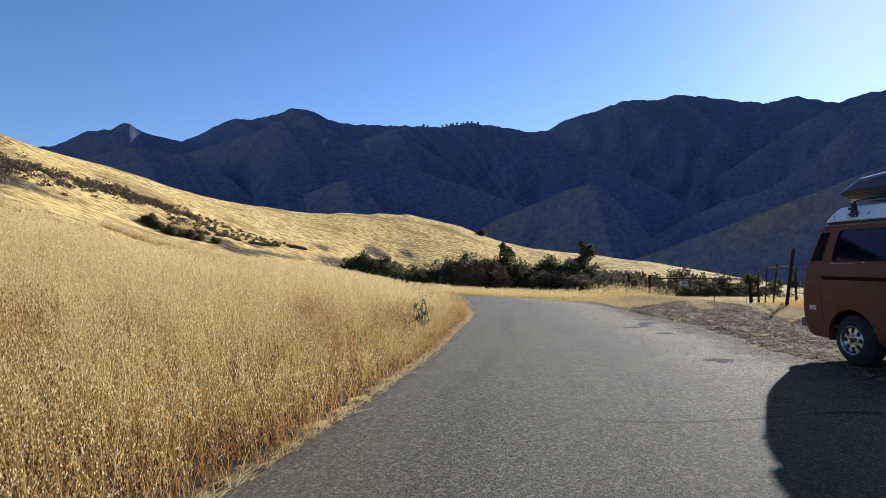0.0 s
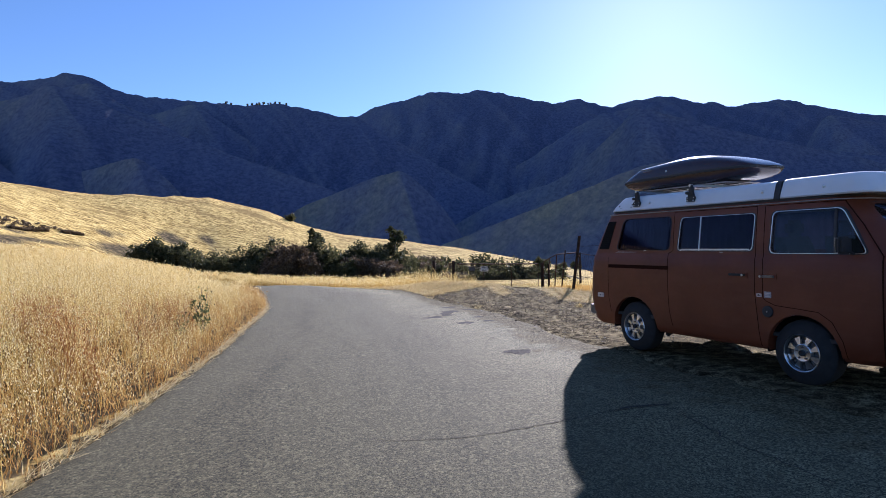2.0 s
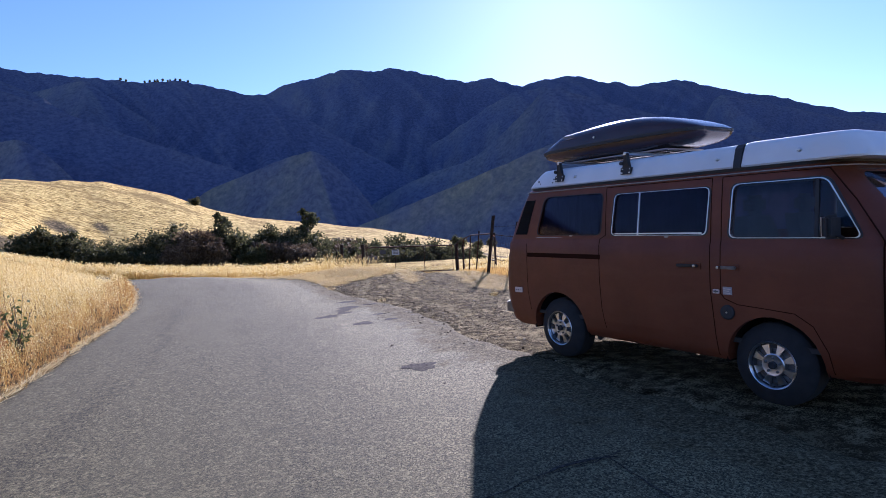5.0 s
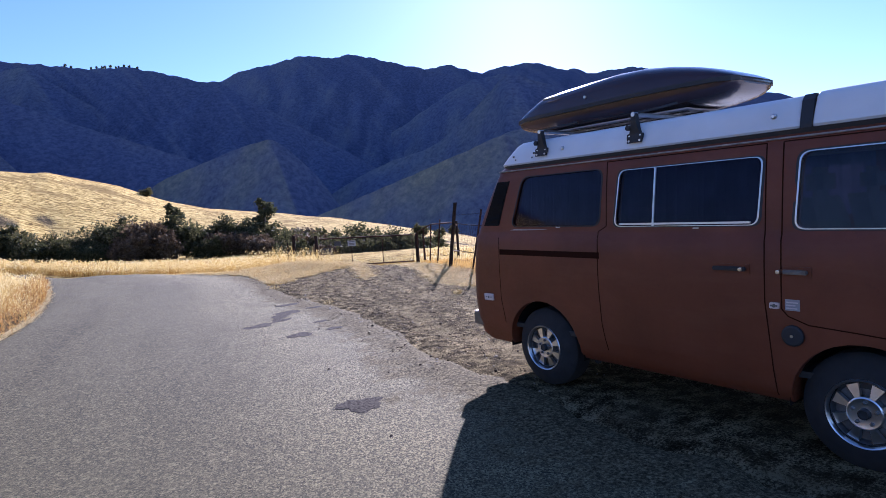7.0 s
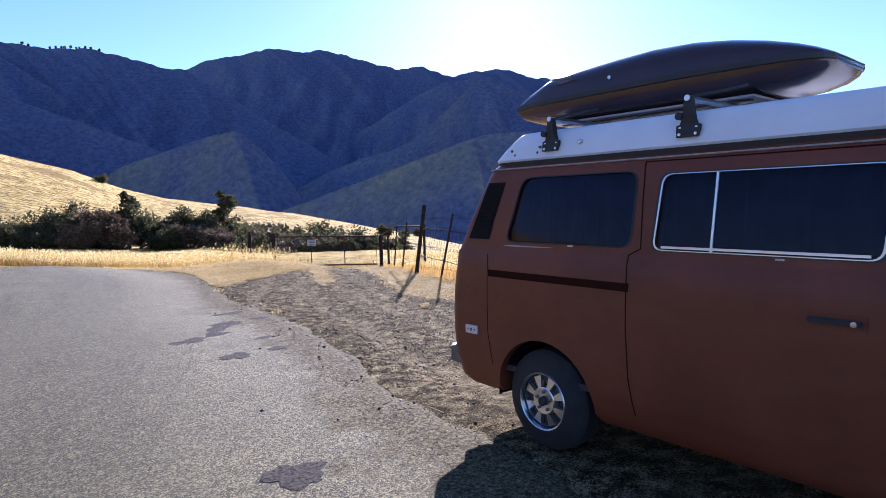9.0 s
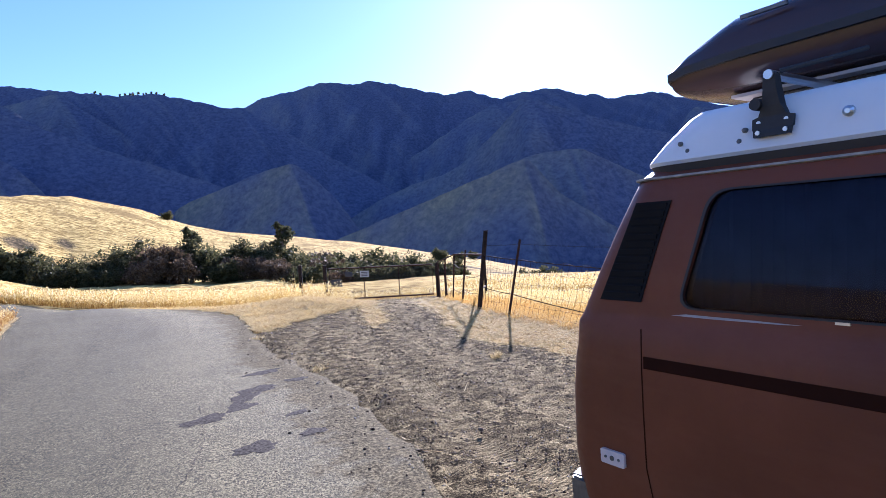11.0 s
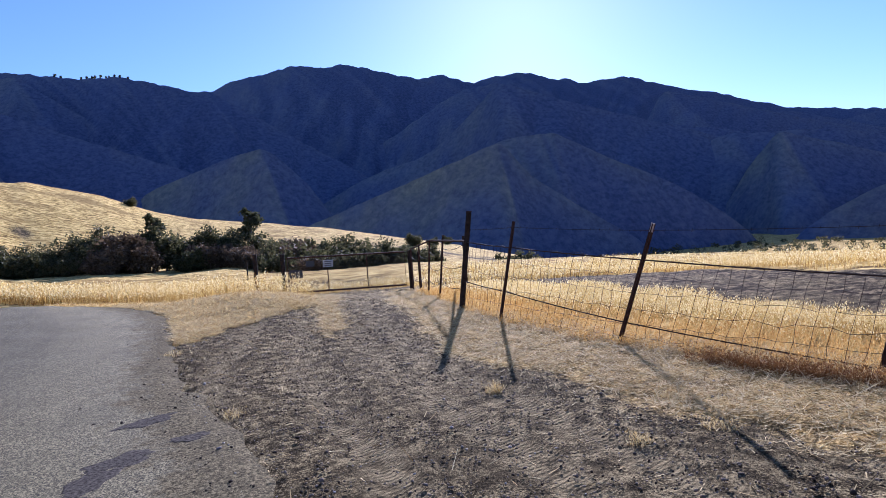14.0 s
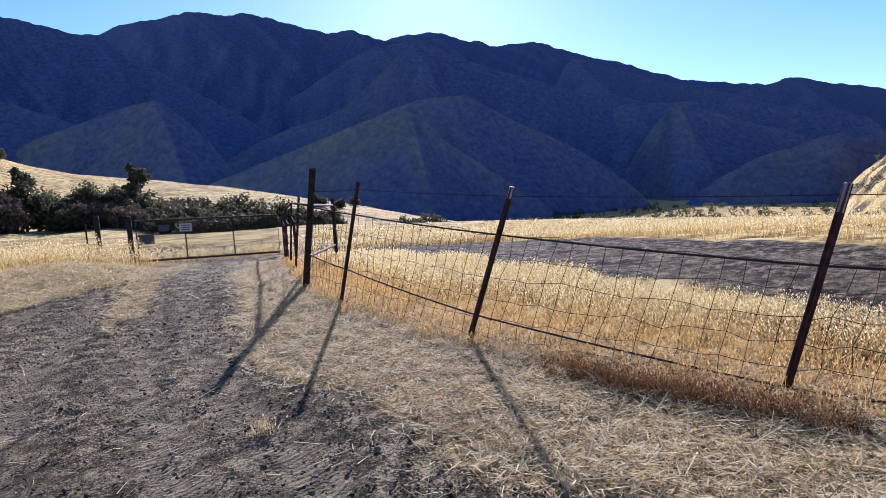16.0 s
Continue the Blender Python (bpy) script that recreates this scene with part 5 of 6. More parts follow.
def handle(y0, y1, z, side, slide):
    """A pull handle on its recessed plate."""
    s = 1 if side > 0 else -1
    xo = s * -side_x(z)
    grip = part("door_handle", box(min(xo + s * 0.018, xo + s * 0.04), max(xo + s * 0.018, xo + s * 0.04), y1 - VY, y0 - VY, z - 0.012, z + 0.014, 0.006), M_BLACK if slide else M_DARKALLOY, van, "black pull handle" if slide else "dull steel pull handle")
    part("lock_barrel", lathe_x([(xo - s * 0.004, 0.012), (xo + s * 0.045, 0.012), (xo + s * 0.046, 0.006)], 12), M_CHROME, grip).location = (0, (y1 + 0.03 if slide else y0 + 0.02) - VY, z)
    part("back_plate", on_side([(y0 + 0.01, z - 0.03), (y1 - 0.01, z - 0.03), (y1 - 0.01, z + 0.028), (y0 + 0.01, z + 0.028)], side, 0.006, 0.012), M_VAN, grip)
    return grip


handle(9.745, 9.535, 1.095, -1, True)
for side in (-1, 1):
    handle(9.325, 9.19, 1.09, side, False)


def side_marker(y0, y1, z0, z1, material, label):
    m = part("side_marker", on_side(rounded([(y0, z0), (y1, z0), (y1, z1), (y0, z1)], 0.008), -1, 0.014, 0.016), material, van, label)
    for k in (0.22, 0.5, 0.78):
        yy, zz = y0 + (y1 - y0) * k, (z0 + z1) / 2
        r = 0.011 if k == 0.5 else 0.006
        part("screw", on_side([(yy + r * math.cos(a), zz + r * math.sin(a)) for a in np.linspace(0, 6.28, 9)[:-1]], -1, 0.017, 0.006), M_DARKALLOY, m)


side_marker(12.01, 11.89, 0.69, 0.75, M_LENS, "faded pale side marker with screws")
side_marker(9.41, 9.355, 0.87, 0.905, M_LENS, "faded pale side marker")
sticker = part("worn_sticker", on_side([(9.325, 0.865), (9.245, 0.865), (9.245, 0.93), (9.325, 0.93)], -1, 0.003, 0.004), M_BOXTRIM, van, "weathered grey sticker")
for k, w in enumerate((0.06, 0.05, 0.064)):
    part("text_bar", on_side([(9.318, 0.875 + k * 0.017), (9.318 - w, 0.875 + k * 0.017), (9.318 - w, 0.882 + k * 0.017), (9.318, 0.882 + k * 0.017)], -1, 0.0045, 0.002), M_LENS, sticker)
cap_ob = part("fuel_cap", lathe_x([(-side_x(0.73) * -1 - 0.004, 0.062), (-side_x(0.73) * -1 - 0.016, 0.06), (-side_x(0.73) * -1 - 0.02, 0.05), (-side_x(0.73) * -1 - 0.02, 0.01)], 28), M_RUBBER, van, "round black fuel cap")
cap_ob.location = (0, 9.285 - VY, 0.72)
part("cap_lock", lathe_x([(-0.944, 0.009), (-0.95, 0.008)], 10), M_CHROME, cap_ob)

# air intake behind the rear window
for side in (-1, 1):
    def vent_x(y, z):
        """The body turns in here; find its side on the rounded corner."""
        hw, yf, yr = level(z)
        rr, over = 0.16, max(0.0, y - (yr - 0.16))
        return hw - rr + math.sqrt(max(rr * rr - over * over, 1e-4))

    def strip(za, zb, ya, yb, oa, ob_, thick=0.012, n=8):
        """A band across the intake that follows the rounded corner; ya and yb are lines over the height."""
        rings = []
        for k in range(n + 1):
            pts = []
            for z, o in ((za, oa), (zb, ob_), (zb, ob_ - thick), (za, oa - thick)):
                y = ya(z) + (yb(z) - ya(z)) * k / n
                pts.append((side * (vent_x(y, z) + o), y - VY, z))
            rings.append(pts)
        return loft(rings)

    rear_line, front_line = (lambda z: 11.99 - 0.44 * (z - 1.395)), (lambda z: 11.79 - 0.34 * (z - 1.395))
    vent = part("air_intake", strip(1.375, 1.765, rear_line, front_line, 0.007, 0.007), M_VENT, van, "black slatted air intake")
    for k in range(13):
        za = 1.39 + 0.375 * k / 13
        part("slat", strip(za, za + 0.02, lambda z: rear_line(z) - 0.012, lambda z: front_line(z) + 0.012, 0.008, 0.014, 0.008), M_VENT, vent)

# drip rail, roof and the raised top
rail = [plan(level(1.855)[0], *level(1.855)[1:], 1.855, o) for o in (0.0, -0.014, -0.014, 0.0)]
rail = [[(x, y, z + dz) for x, y, z in r] for r, dz in zip(rail, (-0.008, -0.004, 0.004, 0.004))]
part("drip_rail", loft(rail + rail[:1], cap=False), M_RAIL, van, "grey dirty drip rail", True)
part("roof_seal", loft([plan(0.84, 8.49, 11.84, z, o) for z, o in ((1.86, 0.012), (1.9, 0.0), (1.9, 0.05))]), M_RUBBER, van, "black rubber roof seal")


def top_shell(y_front, y_rear, slope_front, slope_rear, crown=0.0, rf=0.14, rr=0.2):
    rings = []
    for z, hw, k in ((1.9, 0.815, 0.0), (1.915, 0.825, 0.02), (1.98, 0.805, 0.33), (2.065, 0.775, 0.85), (2.09, 0.745, 1.0), (2.105, 0.66, 1.35), (2.118, 0.4, 1.9)):
        yf, yr = y_front + slope_front * k, y_rear - slope_rear * k
        lift = lambda y: crown - 0.01 * max(0.0, (10.4 - y) / 2.2)  # noqa: E731
        rings.append([(x, y, zz + lift(y + VY) * (z - 1.9) / 0.2) for x, y, zz in plan(hw, yf, yr, z, 0, rf, rr, 6)])
    return loft(rings)


part("pop_top", top_shell(9.262, 11.815, 0.012, 0.185, 0.0, 0.015, 0.06), M_WHITE, van, "white fibreglass raising roof", True)
part("front_fairing", top_shell(8.3, 9.21, 0.12, 0.012, 0.012, 0.14, 0.015), M_WHITE, van, "white fibreglass luggage shell", True)
band_rings = []
for y in (9.205, 9.268):
    band_rings.append([(x, y - VY, z) for x, z in ((-0.835, 1.9), (-0.83, 1.93), (-0.79, 2.06), (-0.755, 2.092), (0.755, 2.092), (0.79, 2.06), (0.83, 1.93), (0.835, 1.9))])
part("roof_gap_band", loft(band_rings), M_RUBBER, van, "black rubber band between roof shells")
for y, z in ((11.62, 1.945), (11.65, 1.975), (11.42, 1.95), (11.4, 1.985)):
    part("roof_bolt", lathe_x([(-0.8, 0.009), (-0.824, 0.009), (-0.828, 0.005)], 10), M_DARKALLOY, van).location = (0.008, y - VY, z)
for y in (11.08, 9.42, 8.75):
    part("roof_bolt", lathe_x([(-0.79, 0.017), (-0.816, 0.017), (-0.823, 0.008)], 12), M_ALLOY, van).location = (0.003, y - VY, 1.99)

# wheels
def wheel(y, side):
    w = part("wheel", lathe_x([(0.19, 0.178), (0.192, 0.2), (0.172, 0.24), (0.155, 0.29), (0.13, 0.312), (0.08, 0.318), (0.02, 0.318), (-0.03, 0.312), (-0.05, 0.29), (-0.055, 0.2), (0.05, 0.19)], 48, False), M_TYRE, van, "black tyre on an alloy rim", True)
    # rim well and recess take a darker alloy than the lip
    part("rim", lathe_x([(0.06, 0.2), (0.15, 0.19), (0.165, 0.186), (0.15, 0.176), (0.12, 0.172), (0.1, 0.02)], 48), M_DARKALLOY, w, "dark rim well", True)
    part("rim_lip", lathe_x([(0.165, 0.206), (0.19, 0.207), (0.198, 0.202), (0.194, 0.195), (0.178, 0.19), (0.165, 0.19)], 48, False), M_ALLOY, w, "polished rim lip", True)
    part("rim_recess", lathe_x([(0.105, 0.175), (0.125, 0.172), (0.125, 0.02)], 36), M_DARKALLOY, w)
    for k in range(8):
        a = 2 * math.pi * (k + 0.5) / 8
        pts = [(x, r * math.cos(a + t), r * math.sin(a + t)) for x, r, t in ((0.172, 0.098, -0.15), (0.164, 0.18, -0.19), (0.164, 0.18, 0.19), (0.172, 0.098, 0.15))]
        part("spoke", loft([[(x - 0.03, yy, zz) for x, yy, zz in pts], pts]), M_ALLOY, w)
    part("hub_plate", lathe_x([(0.13, 0.1), (0.172, 0.098), (0.176, 0.09), (0.17, 0.06), (0.172, 0.02)], 32), M_ALLOY, w, "", True)
    part("hub_cap", lathe_x([(0.165, 0.034), (0.195, 0.032), (0.199, 0.026), (0.192, 0.022), (0.19, 0.005)], 24), M_RUBBER, w, "dark centre cap")
    for k in range(5):
        a = 2 * math.pi * k / 5 + 0.3
        nut = part("lug_nut", lathe_x([(0.165, 0.012), (0.186, 0.011), (0.188, 0.006)], 6), M_DARKALLOY, w)
        nut.location = (0, 0.065 * math.cos(a), 0.065 * math.sin(a))
    for c in w.children:
        c.matrix_basis = Matrix.Diagonal((1, 0.88, 0.88, 1)) @ c.matrix_basis
    w.matrix_local = Matrix.Translation((side * 0.7, y - VY, 0.33)) @ Matrix.Rotation(0 if side > 0 else math.pi, 4, "Z") @ Matrix.Diagonal((1, 1.05, 1.05, 1))


for y in (11.32, 8.95):
    for side in (-1, 1):
        wheel(y, side)
        r = 0.42 if y > 10 else 0.4
        ly = 11.3 if y > 10 else 8.93
        liner = [[(side * x, ly - VY + r * math.cos(a), 0.33 + r * math.sin(a)) for a in np.linspace(-0.1, math.pi + 0.1, 17)] + [(side * x, ly - VY - (r + 0.02), 0.3), (side * x, ly - VY - (r + 0.02), 0.33 + r + 0.03), (side * x, ly - VY + r + 0.02, 0.33 + r + 0.03), (side * x, ly - VY + r + 0.02, 0.3)] for x in (0.52, 0.885)]
        bm = bmesh.new()
        arc = [[bm.verts.new(p) for p in ring[:17]] for ring in liner]
        for k in range(16):
            bm.faces.new((arc[0][k], arc[0][k + 1], arc[1][k + 1], arc[1][k]))
        bm.faces.new(arc[0])
        part("wheel_well", bm, M_VENT, van, "dirty black wheel well")
part("underbody", join(box(-0.72, 0.72, 8.1 - VY, 12.2 - VY, 0.3, 0.36), box(-0.5, 0.5, 11.3 - VY, 12.2 - VY, 0.22, 0.34, 0.03), tube([(-0.7, 8.94 - VY, 0.3), (0.7, 8.94 - VY, 0.3)], 0.04), tube([(-0.7, 11.4 - VY, 0.3), (0.7, 11.4 - VY, 0.3)], 0.05), tube([(-0.6, 10.9 - VY, 0.3), (-0.75, 10.86 - VY, 0.27)], 0.03)), M_BLACK, van, "dark grimy underbody")


def bumper(y, s):
    bm = loft([[(x, y - VY + s * (0.1 - 0.14 * max(0, abs(x) - 0.62) ** 1.3 / 0.3 + o), z) for o, z in ((-0.03, 0.43), (0.03, 0.44), (0.04, 0.47), (0.04, 0.53), (0.03, 0.56), (-0.03, 0.565))] for x in np.linspace(-0.88, 0.88, 17)])
    return bm


rb = part("rear_bumper", bumper(12.18, 1), M_BLACK, van, "black steel rear bumper")
part("end_bracket", box(-0.905, -0.88, 12.05 - VY, 12.22 - VY, 0.435, 0.56, 0.008), M_DARKALLOY, rb)
part("front_bumper", bumper(7.92, -1), M_BLACK, van, "black steel front bumper")
for side in (-1, 1):
    lamp_ob = part("front_indicator", box(min(side * 0.72, side * 0.88), max(side * 0.72, side * 0.88), 7.93 - VY, 8.06 - VY, 0.68, 0.76, 0.015), M_AMBER, van, "amber indicator lens")
    part("tail_lamp", box(min(side * 0.5, side * 0.68), max(side * 0.5, side * 0.68), 12.18 - VY, 12.255 - VY, 0.75, 1.0, 0.02), M_RED, van, "red tail lamp")
    part("headlamp", lathe_x([(0, 0.09), (0.03, 0.085), (0.05, 0.03)], 24), M_CHROME, van).matrix_local = Matrix.Translation((side * 0.55, 7.935 - VY, 0.93)) @ Matrix.Rotation(-math.pi / 2, 4, "Z")
    ms = part("door_mirror", join(box(side * 1.0 - 0.09, side * 1.0 + 0.09, 8.42 - VY, 8.48 - VY, 1.33, 1.5, 0.022), tube([(side * 0.9, 8.42 - VY, 1.33), (side * 0.96, 8.44 - VY, 1.36)], 0.014)), M_BLACK, van, "black door mirror")
    part("mirror_glass", box(side * 1.0 - 0.075, side * 1.0 + 0.075, 8.481 - VY, 8.484 - VY, 1.345, 1.485), M_CHROME, ms)
part("front_grille", box(-0.62, 0.62, 7.895 - VY, 7.94 - VY, 0.84, 1.02, 0.01), M_BLACK, van, "black slatted grille")
for side in (-0.3, 0.35):
    part("wiper", tube([(side, 8.03 - VY, 1.35), (side + 0.2, 8.07 - VY, 1.43), (side + 0.42, 8.05 - VY, 1.4)], 0.008, 6), M_BLACK, van)

# inside
for side in (-1, 1):
    seat = part("front_seat", join(box(side * 0.42 - 0.24, side * 0.42 + 0.24, 8.75 - VY, 9.25 - VY, 0.75, 0.95, 0.05)), M_FABRIC, van, "grey cloth front seat", True)
    part("backrest", loft([[(side * 0.42 + x * w, y + dy - VY, z) for x, dy in ((-0.24, 0), (0.24, 0), (0.24, 0.12), (-0.24, 0.12))] for w, y, z in ((1, 9.15, 0.9), (1.03, 9.2, 1.1), (0.95, 9.27, 1.4), (0.8, 9.3, 1.5))]), M_FABRIC, seat, "", True)
    part("headrest", box(side * 0.42 - 0.13, side * 0.42 + 0.13, 9.28 - VY, 9.38 - VY, 1.5, 1.68, 0.04), M_FABRIC, seat, "", True)
part("dashboard", loft([[(x, y - VY, z) for y, z in ((8.05, 1.25), (8.1, 1.33), (8.35, 1.32), (8.45, 1.2), (8.4, 0.95), (8.05, 0.9))] for x in (-0.8, 0.8)]), M_DASH, van)
ringpts = [(0.42 + 0.2 * math.cos(a), 8.6 - VY + 0.2 * math.sin(a) * 0.85, 1.22 + 0.2 * math.sin(a) * -0.5) for a in np.linspace(0, 2 * math.pi, 25)]
part("steering_wheel", tube(ringpts, 0.013, 6), M_RUBBER, van)
part("floor_lining", box(-0.85, 0.85, 8.1 - VY, 12.1 - VY, 0.462, 0.5), M_DASH, van)
part("head_lining", box(-0.76, 0.76, 8.6 - VY, 11.75 - VY, 1.8, 1.815), M_LINING, van)
part("cabin_divider", box(-0.8, -0.76, 9.6 - VY, 12.0 - VY, 0.8, 1.33), M_LINING, van, "cream cabinet side in the cabin")

# ---- roof rack and cargo box ----
rack = new("roof_rack")
rack.matrix_basis = pose(VX, VY, -0.002, 0.6)
tagged(rack, "black roof rack with two cross bars on bolted feet", "roof rack")
for y in (11.3, 10.375):
    part("cross_bar", tube([(-0.84, y - VY, 2.15), (0.84, y - VY, 2.15)], 0.016, 10), M_ALLOY, rack, "grey steel cross bar")
    for s in (-1, 1):
        foot = part("rack_foot", join(
            loft([[(s * x, y + d - VY, z) for d in (-w, w) for x in ((x0, x1) if d < 0 else (x1, x0))] for z, w, x0, x1 in ((1.95, 0.06, 0.822, 0.836), (1.972, 0.062, 0.816, 0.83), (1.976, 0.066, 0.814, 0.829), (2.012, 0.066, 0.804, 0.824), (2.018, 0.046, 0.8, 0.824), (2.05, 0.03, 0.79, 0.83), (2.1, 0.022, 0.79, 0.835), (2.15, 0.02, 0.8, 0.835), (2.158, 0.014, 0.805, 0.83))]),
            tube([(s * 0.845, y + 0.045 - VY, 2.06), (s * 0.8, y + 0.045 - VY, 2.06)], 0.02, 10)), M_BLACK, rack, "black bolted rack foot")
        for dy in (-0.045, 0.045):
            for z in (1.965, 1.998):
                part("bolt", lathe_x([(0, 0.009), (s * 0.012, 0.008)], 8), M_ALLOY, foot).location = (s * (0.83 - (z - 1.945) * 0.3), y + dy - VY, z)
    part("strap", tube([(-0.8, y - VY - 0.02, 2.16), (-0.72, y - VY - 0.14, 2.18), (-0.6, y - VY - 0.2, 2.21)], 0.008, 6), M_RUBBER, rack)

box_ob = new("cargo_box")
box_ob.matrix_basis = pose(VX, VY, -0.032, 0.6)
tagged(box_ob, "dark glossy plastic cargo box strapped to the roof rack", "cargo box")
BX = -0.06
STATIONS = [  # along the box: half width, bottom, lip, top
    (11.96, 0.33, 2.325, 2.345, 2.365), (11.94, 0.38, 2.27, 2.355, 2.405), (11.84, 0.405, 2.24, 2.365, 2.47), (11.7, 0.415, 2.232, 2.368, 2.545), (11.64, 0.418, 2.23, 2.37, 2.568), (11.4, 0.42, 2.23, 2.372, 2.585),
    (11.1, 0.42, 2.23, 2.375, 2.605), (10.85, 0.42, 2.23, 2.378, 2.615), (10.6, 0.415, 2.23, 2.38, 2.602), (10.38, 0.405, 2.235, 2.38, 2.568), (10.2, 0.39, 2.245, 2.38, 2.525), (10.06, 0.365, 2.262, 2.38, 2.482), (9.97, 0.335, 2.285, 2.38, 2.446), (9.91, 0.29, 2.315, 2.38, 2.416), (9.88, 0.22, 2.35, 2.38, 2.395)]


def box_ring(y, hw, zb, zl, zt, lid):
    """Half of the shell's section: the lid above the lip or the tub below."""
    out = []
    for k in range(17):
        a = math.pi * k / 16
        c, s = math.cos(a), math.sin(a)
        c, s = math.copysign(abs(c) ** 0.55, c), s ** 0.6
        out.append((BX + hw * (1 if lid else 0.97) * c, y - VY, zl + (zt - zl) * s if lid else zl - (zl - zb) * s))
    return out


part("lid", loft([box_ring(*st, True) for st in STATIONS]), M_BOX, box_ob, "glossy dark brown-black lid", True)
part("tub", loft([box_ring(*st, False) for st in STATIONS]), M_BOX, box_ob, "", True)
part("lip", loft([[(BX + (hw + 0.012) * math.cos(a), y - VY, zl + dz) for a, dz in ((0, -0.018), (0, 0.014), (math.pi, 0.014), (math.pi, -0.018))] for y, hw, zb, zl, zt in STATIONS[:]]), M_RUBBER, box_ob, "black rubber lip")
part("base_panel", box(BX - 0.3, BX + 0.3, 10.25 - VY, 11.7 - VY, 2.219, 2.232), M_BOXTRIM, box_ob, "pale worn underside panel")
for x in (-0.2, 0.0, 0.2):
    part("base_rib", box(BX + x - 0.02, BX + x + 0.02, 10.3 - VY, 11.65 - VY, 2.212, 2.219), M_RUBBER, box_ob)
part("lock", lathe_x([(BX - 0.41, 0.014), (BX - 0.427, 0.012)], 12), M_CHROME, box_ob).location = (0, 11.1 - VY, 2.45)
part("badge", box(BX - 0.424, BX - 0.41, 11.4 - VY, 11.58 - VY, 2.5, 2.515), M_DARKALLOY, box_ob, "faint grey badge")

# ---- fence and gate ----
M_RUSTY = paint("rusty_steel", (0.06, 0.03, 0.02), 0.85, 0.0, 0.45, 18, 0.3, 0.15)
M_WOODPOST = paint("dark_weathered_post", (0.03, 0.02, 0.015), 0.9, var=0.5, scale=12, bumps=0.6, spec=0.12)
M_WIRE = paint("rusty_wire", (0.045, 0.028, 0.02), 0.8, 0.0, spec=0.2)
M_PALETIP = paint("bare_steel_tip", (0.4, 0.33, 0.28), 0.6, 0.3, 0.3, 20)
M_SIGN = paint("weathered_sign", (0.42, 0.4, 0.36), 0.7, var=0.2, scale=10)
M_DARKSIGN = paint("dark_sign", (0.05, 0.045, 0.042), 0.6)

fence = new("wire_fence")
tagged(fence, "rusty woven wire fence on leaning steel posts", "fence")
POSTS = [((13.6, 12.0, 0.06), (13.75, 11.65, 1.4)), ((13.37, 14.43, -0.03), (13.57, 14.135, 1.372)), ((13.1, 17.03, 0.02), (13.28, 16.6, 1.42)), ((13.43, 19.53, 0.0), (13.76, 19.43, 1.53)), ((13.97, 21.2, -0.12), (14.08, 20.92, 1.74)), ((15.4, 23.8, -0.25), (15.55, 23.7, 1.28)), ((16.5, 25.8, -0.4), (16.62, 25.75, 1.1)), ((17.6, 27.75, -0.55), (17.6, 27.7, 0.9)), ((18.9, 30.1, -0.75), (18.9, 30.1, 0.72))]


def t_post(foot, top):
    a, b = Vector(foot), Vector(top)
    a = a - (b - a).normalized() * 0.08
    d = (b - a).normalized()
    u = d.cross(Vector((0.9, 0.3, 0))).normalized()
    w = d.cross(u)
    prof = [(-0.027, 0), (-0.027, 0.006), (-0.005, 0.008), (-0.005, 0.037), (0.005, 0.037), (0.005, 0.008), (0.027, 0.006), (0.027, 0)]
    bm = loft([[tuple(p + u * x + w * y) for x, y in prof] for p in (a, b)])
    bits = [bm]
    for k in range(3, 22):
        p = a + (b - a) * (k / 23)
        bits.append(loft([[tuple(p + d * z + u * x + w * (-0.009)) for x, z in ((-0.006, -0.008), (0.006, -0.008), (0.006, 0.008), (-0.006, 0.008))], [tuple(p + d * z + u * x) for x, z in ((-0.006, -0.008), (0.006, -0.008), (0.006, 0.008), (-0.006, 0.008))]]))
    return join(*bits)


for i, (foot, top) in enumerate(POSTS):
    if i == 4:
        post = part("corner_post", tube([foot, tuple(Vector(foot).lerp(Vector(top), 0.5)), top], [0.052, 0.05, 0.048], 12), M_WOODPOST, fence, "thick dark leaning corner post")
        part("post_cap", tube([top, tuple(Vector(top) + Vector((0, 0, 0.02)))], [0.056, 0.05], 12), M_RUSTY, post)
    else:
        post = part("steel_post", t_post(foot, top), M_RUSTY, fence)
        if i in (1, 2):
            p = Vector(foot).lerp(Vector(top), 0.87 if i == 1 else 0.93)
            part("bare_tip", tube([tuple(p), tuple(Vector(top) + Vector((0, 0, 0.006)))], 0.024, 6), M_PALETIP, post, "rubbed pale steel tip")


def at_post(i, f):
    return Vector(POSTS[i][0]).lerp(Vector(POSTS[i][1]), f)


def sag(a, b, drop, n=10):
    return [tuple(Vector(a).lerp(Vector(b), k / n) - Vector((0, 0, drop * 4 * (k / n) * (1 - k / n)))) for k in range(n + 1)]


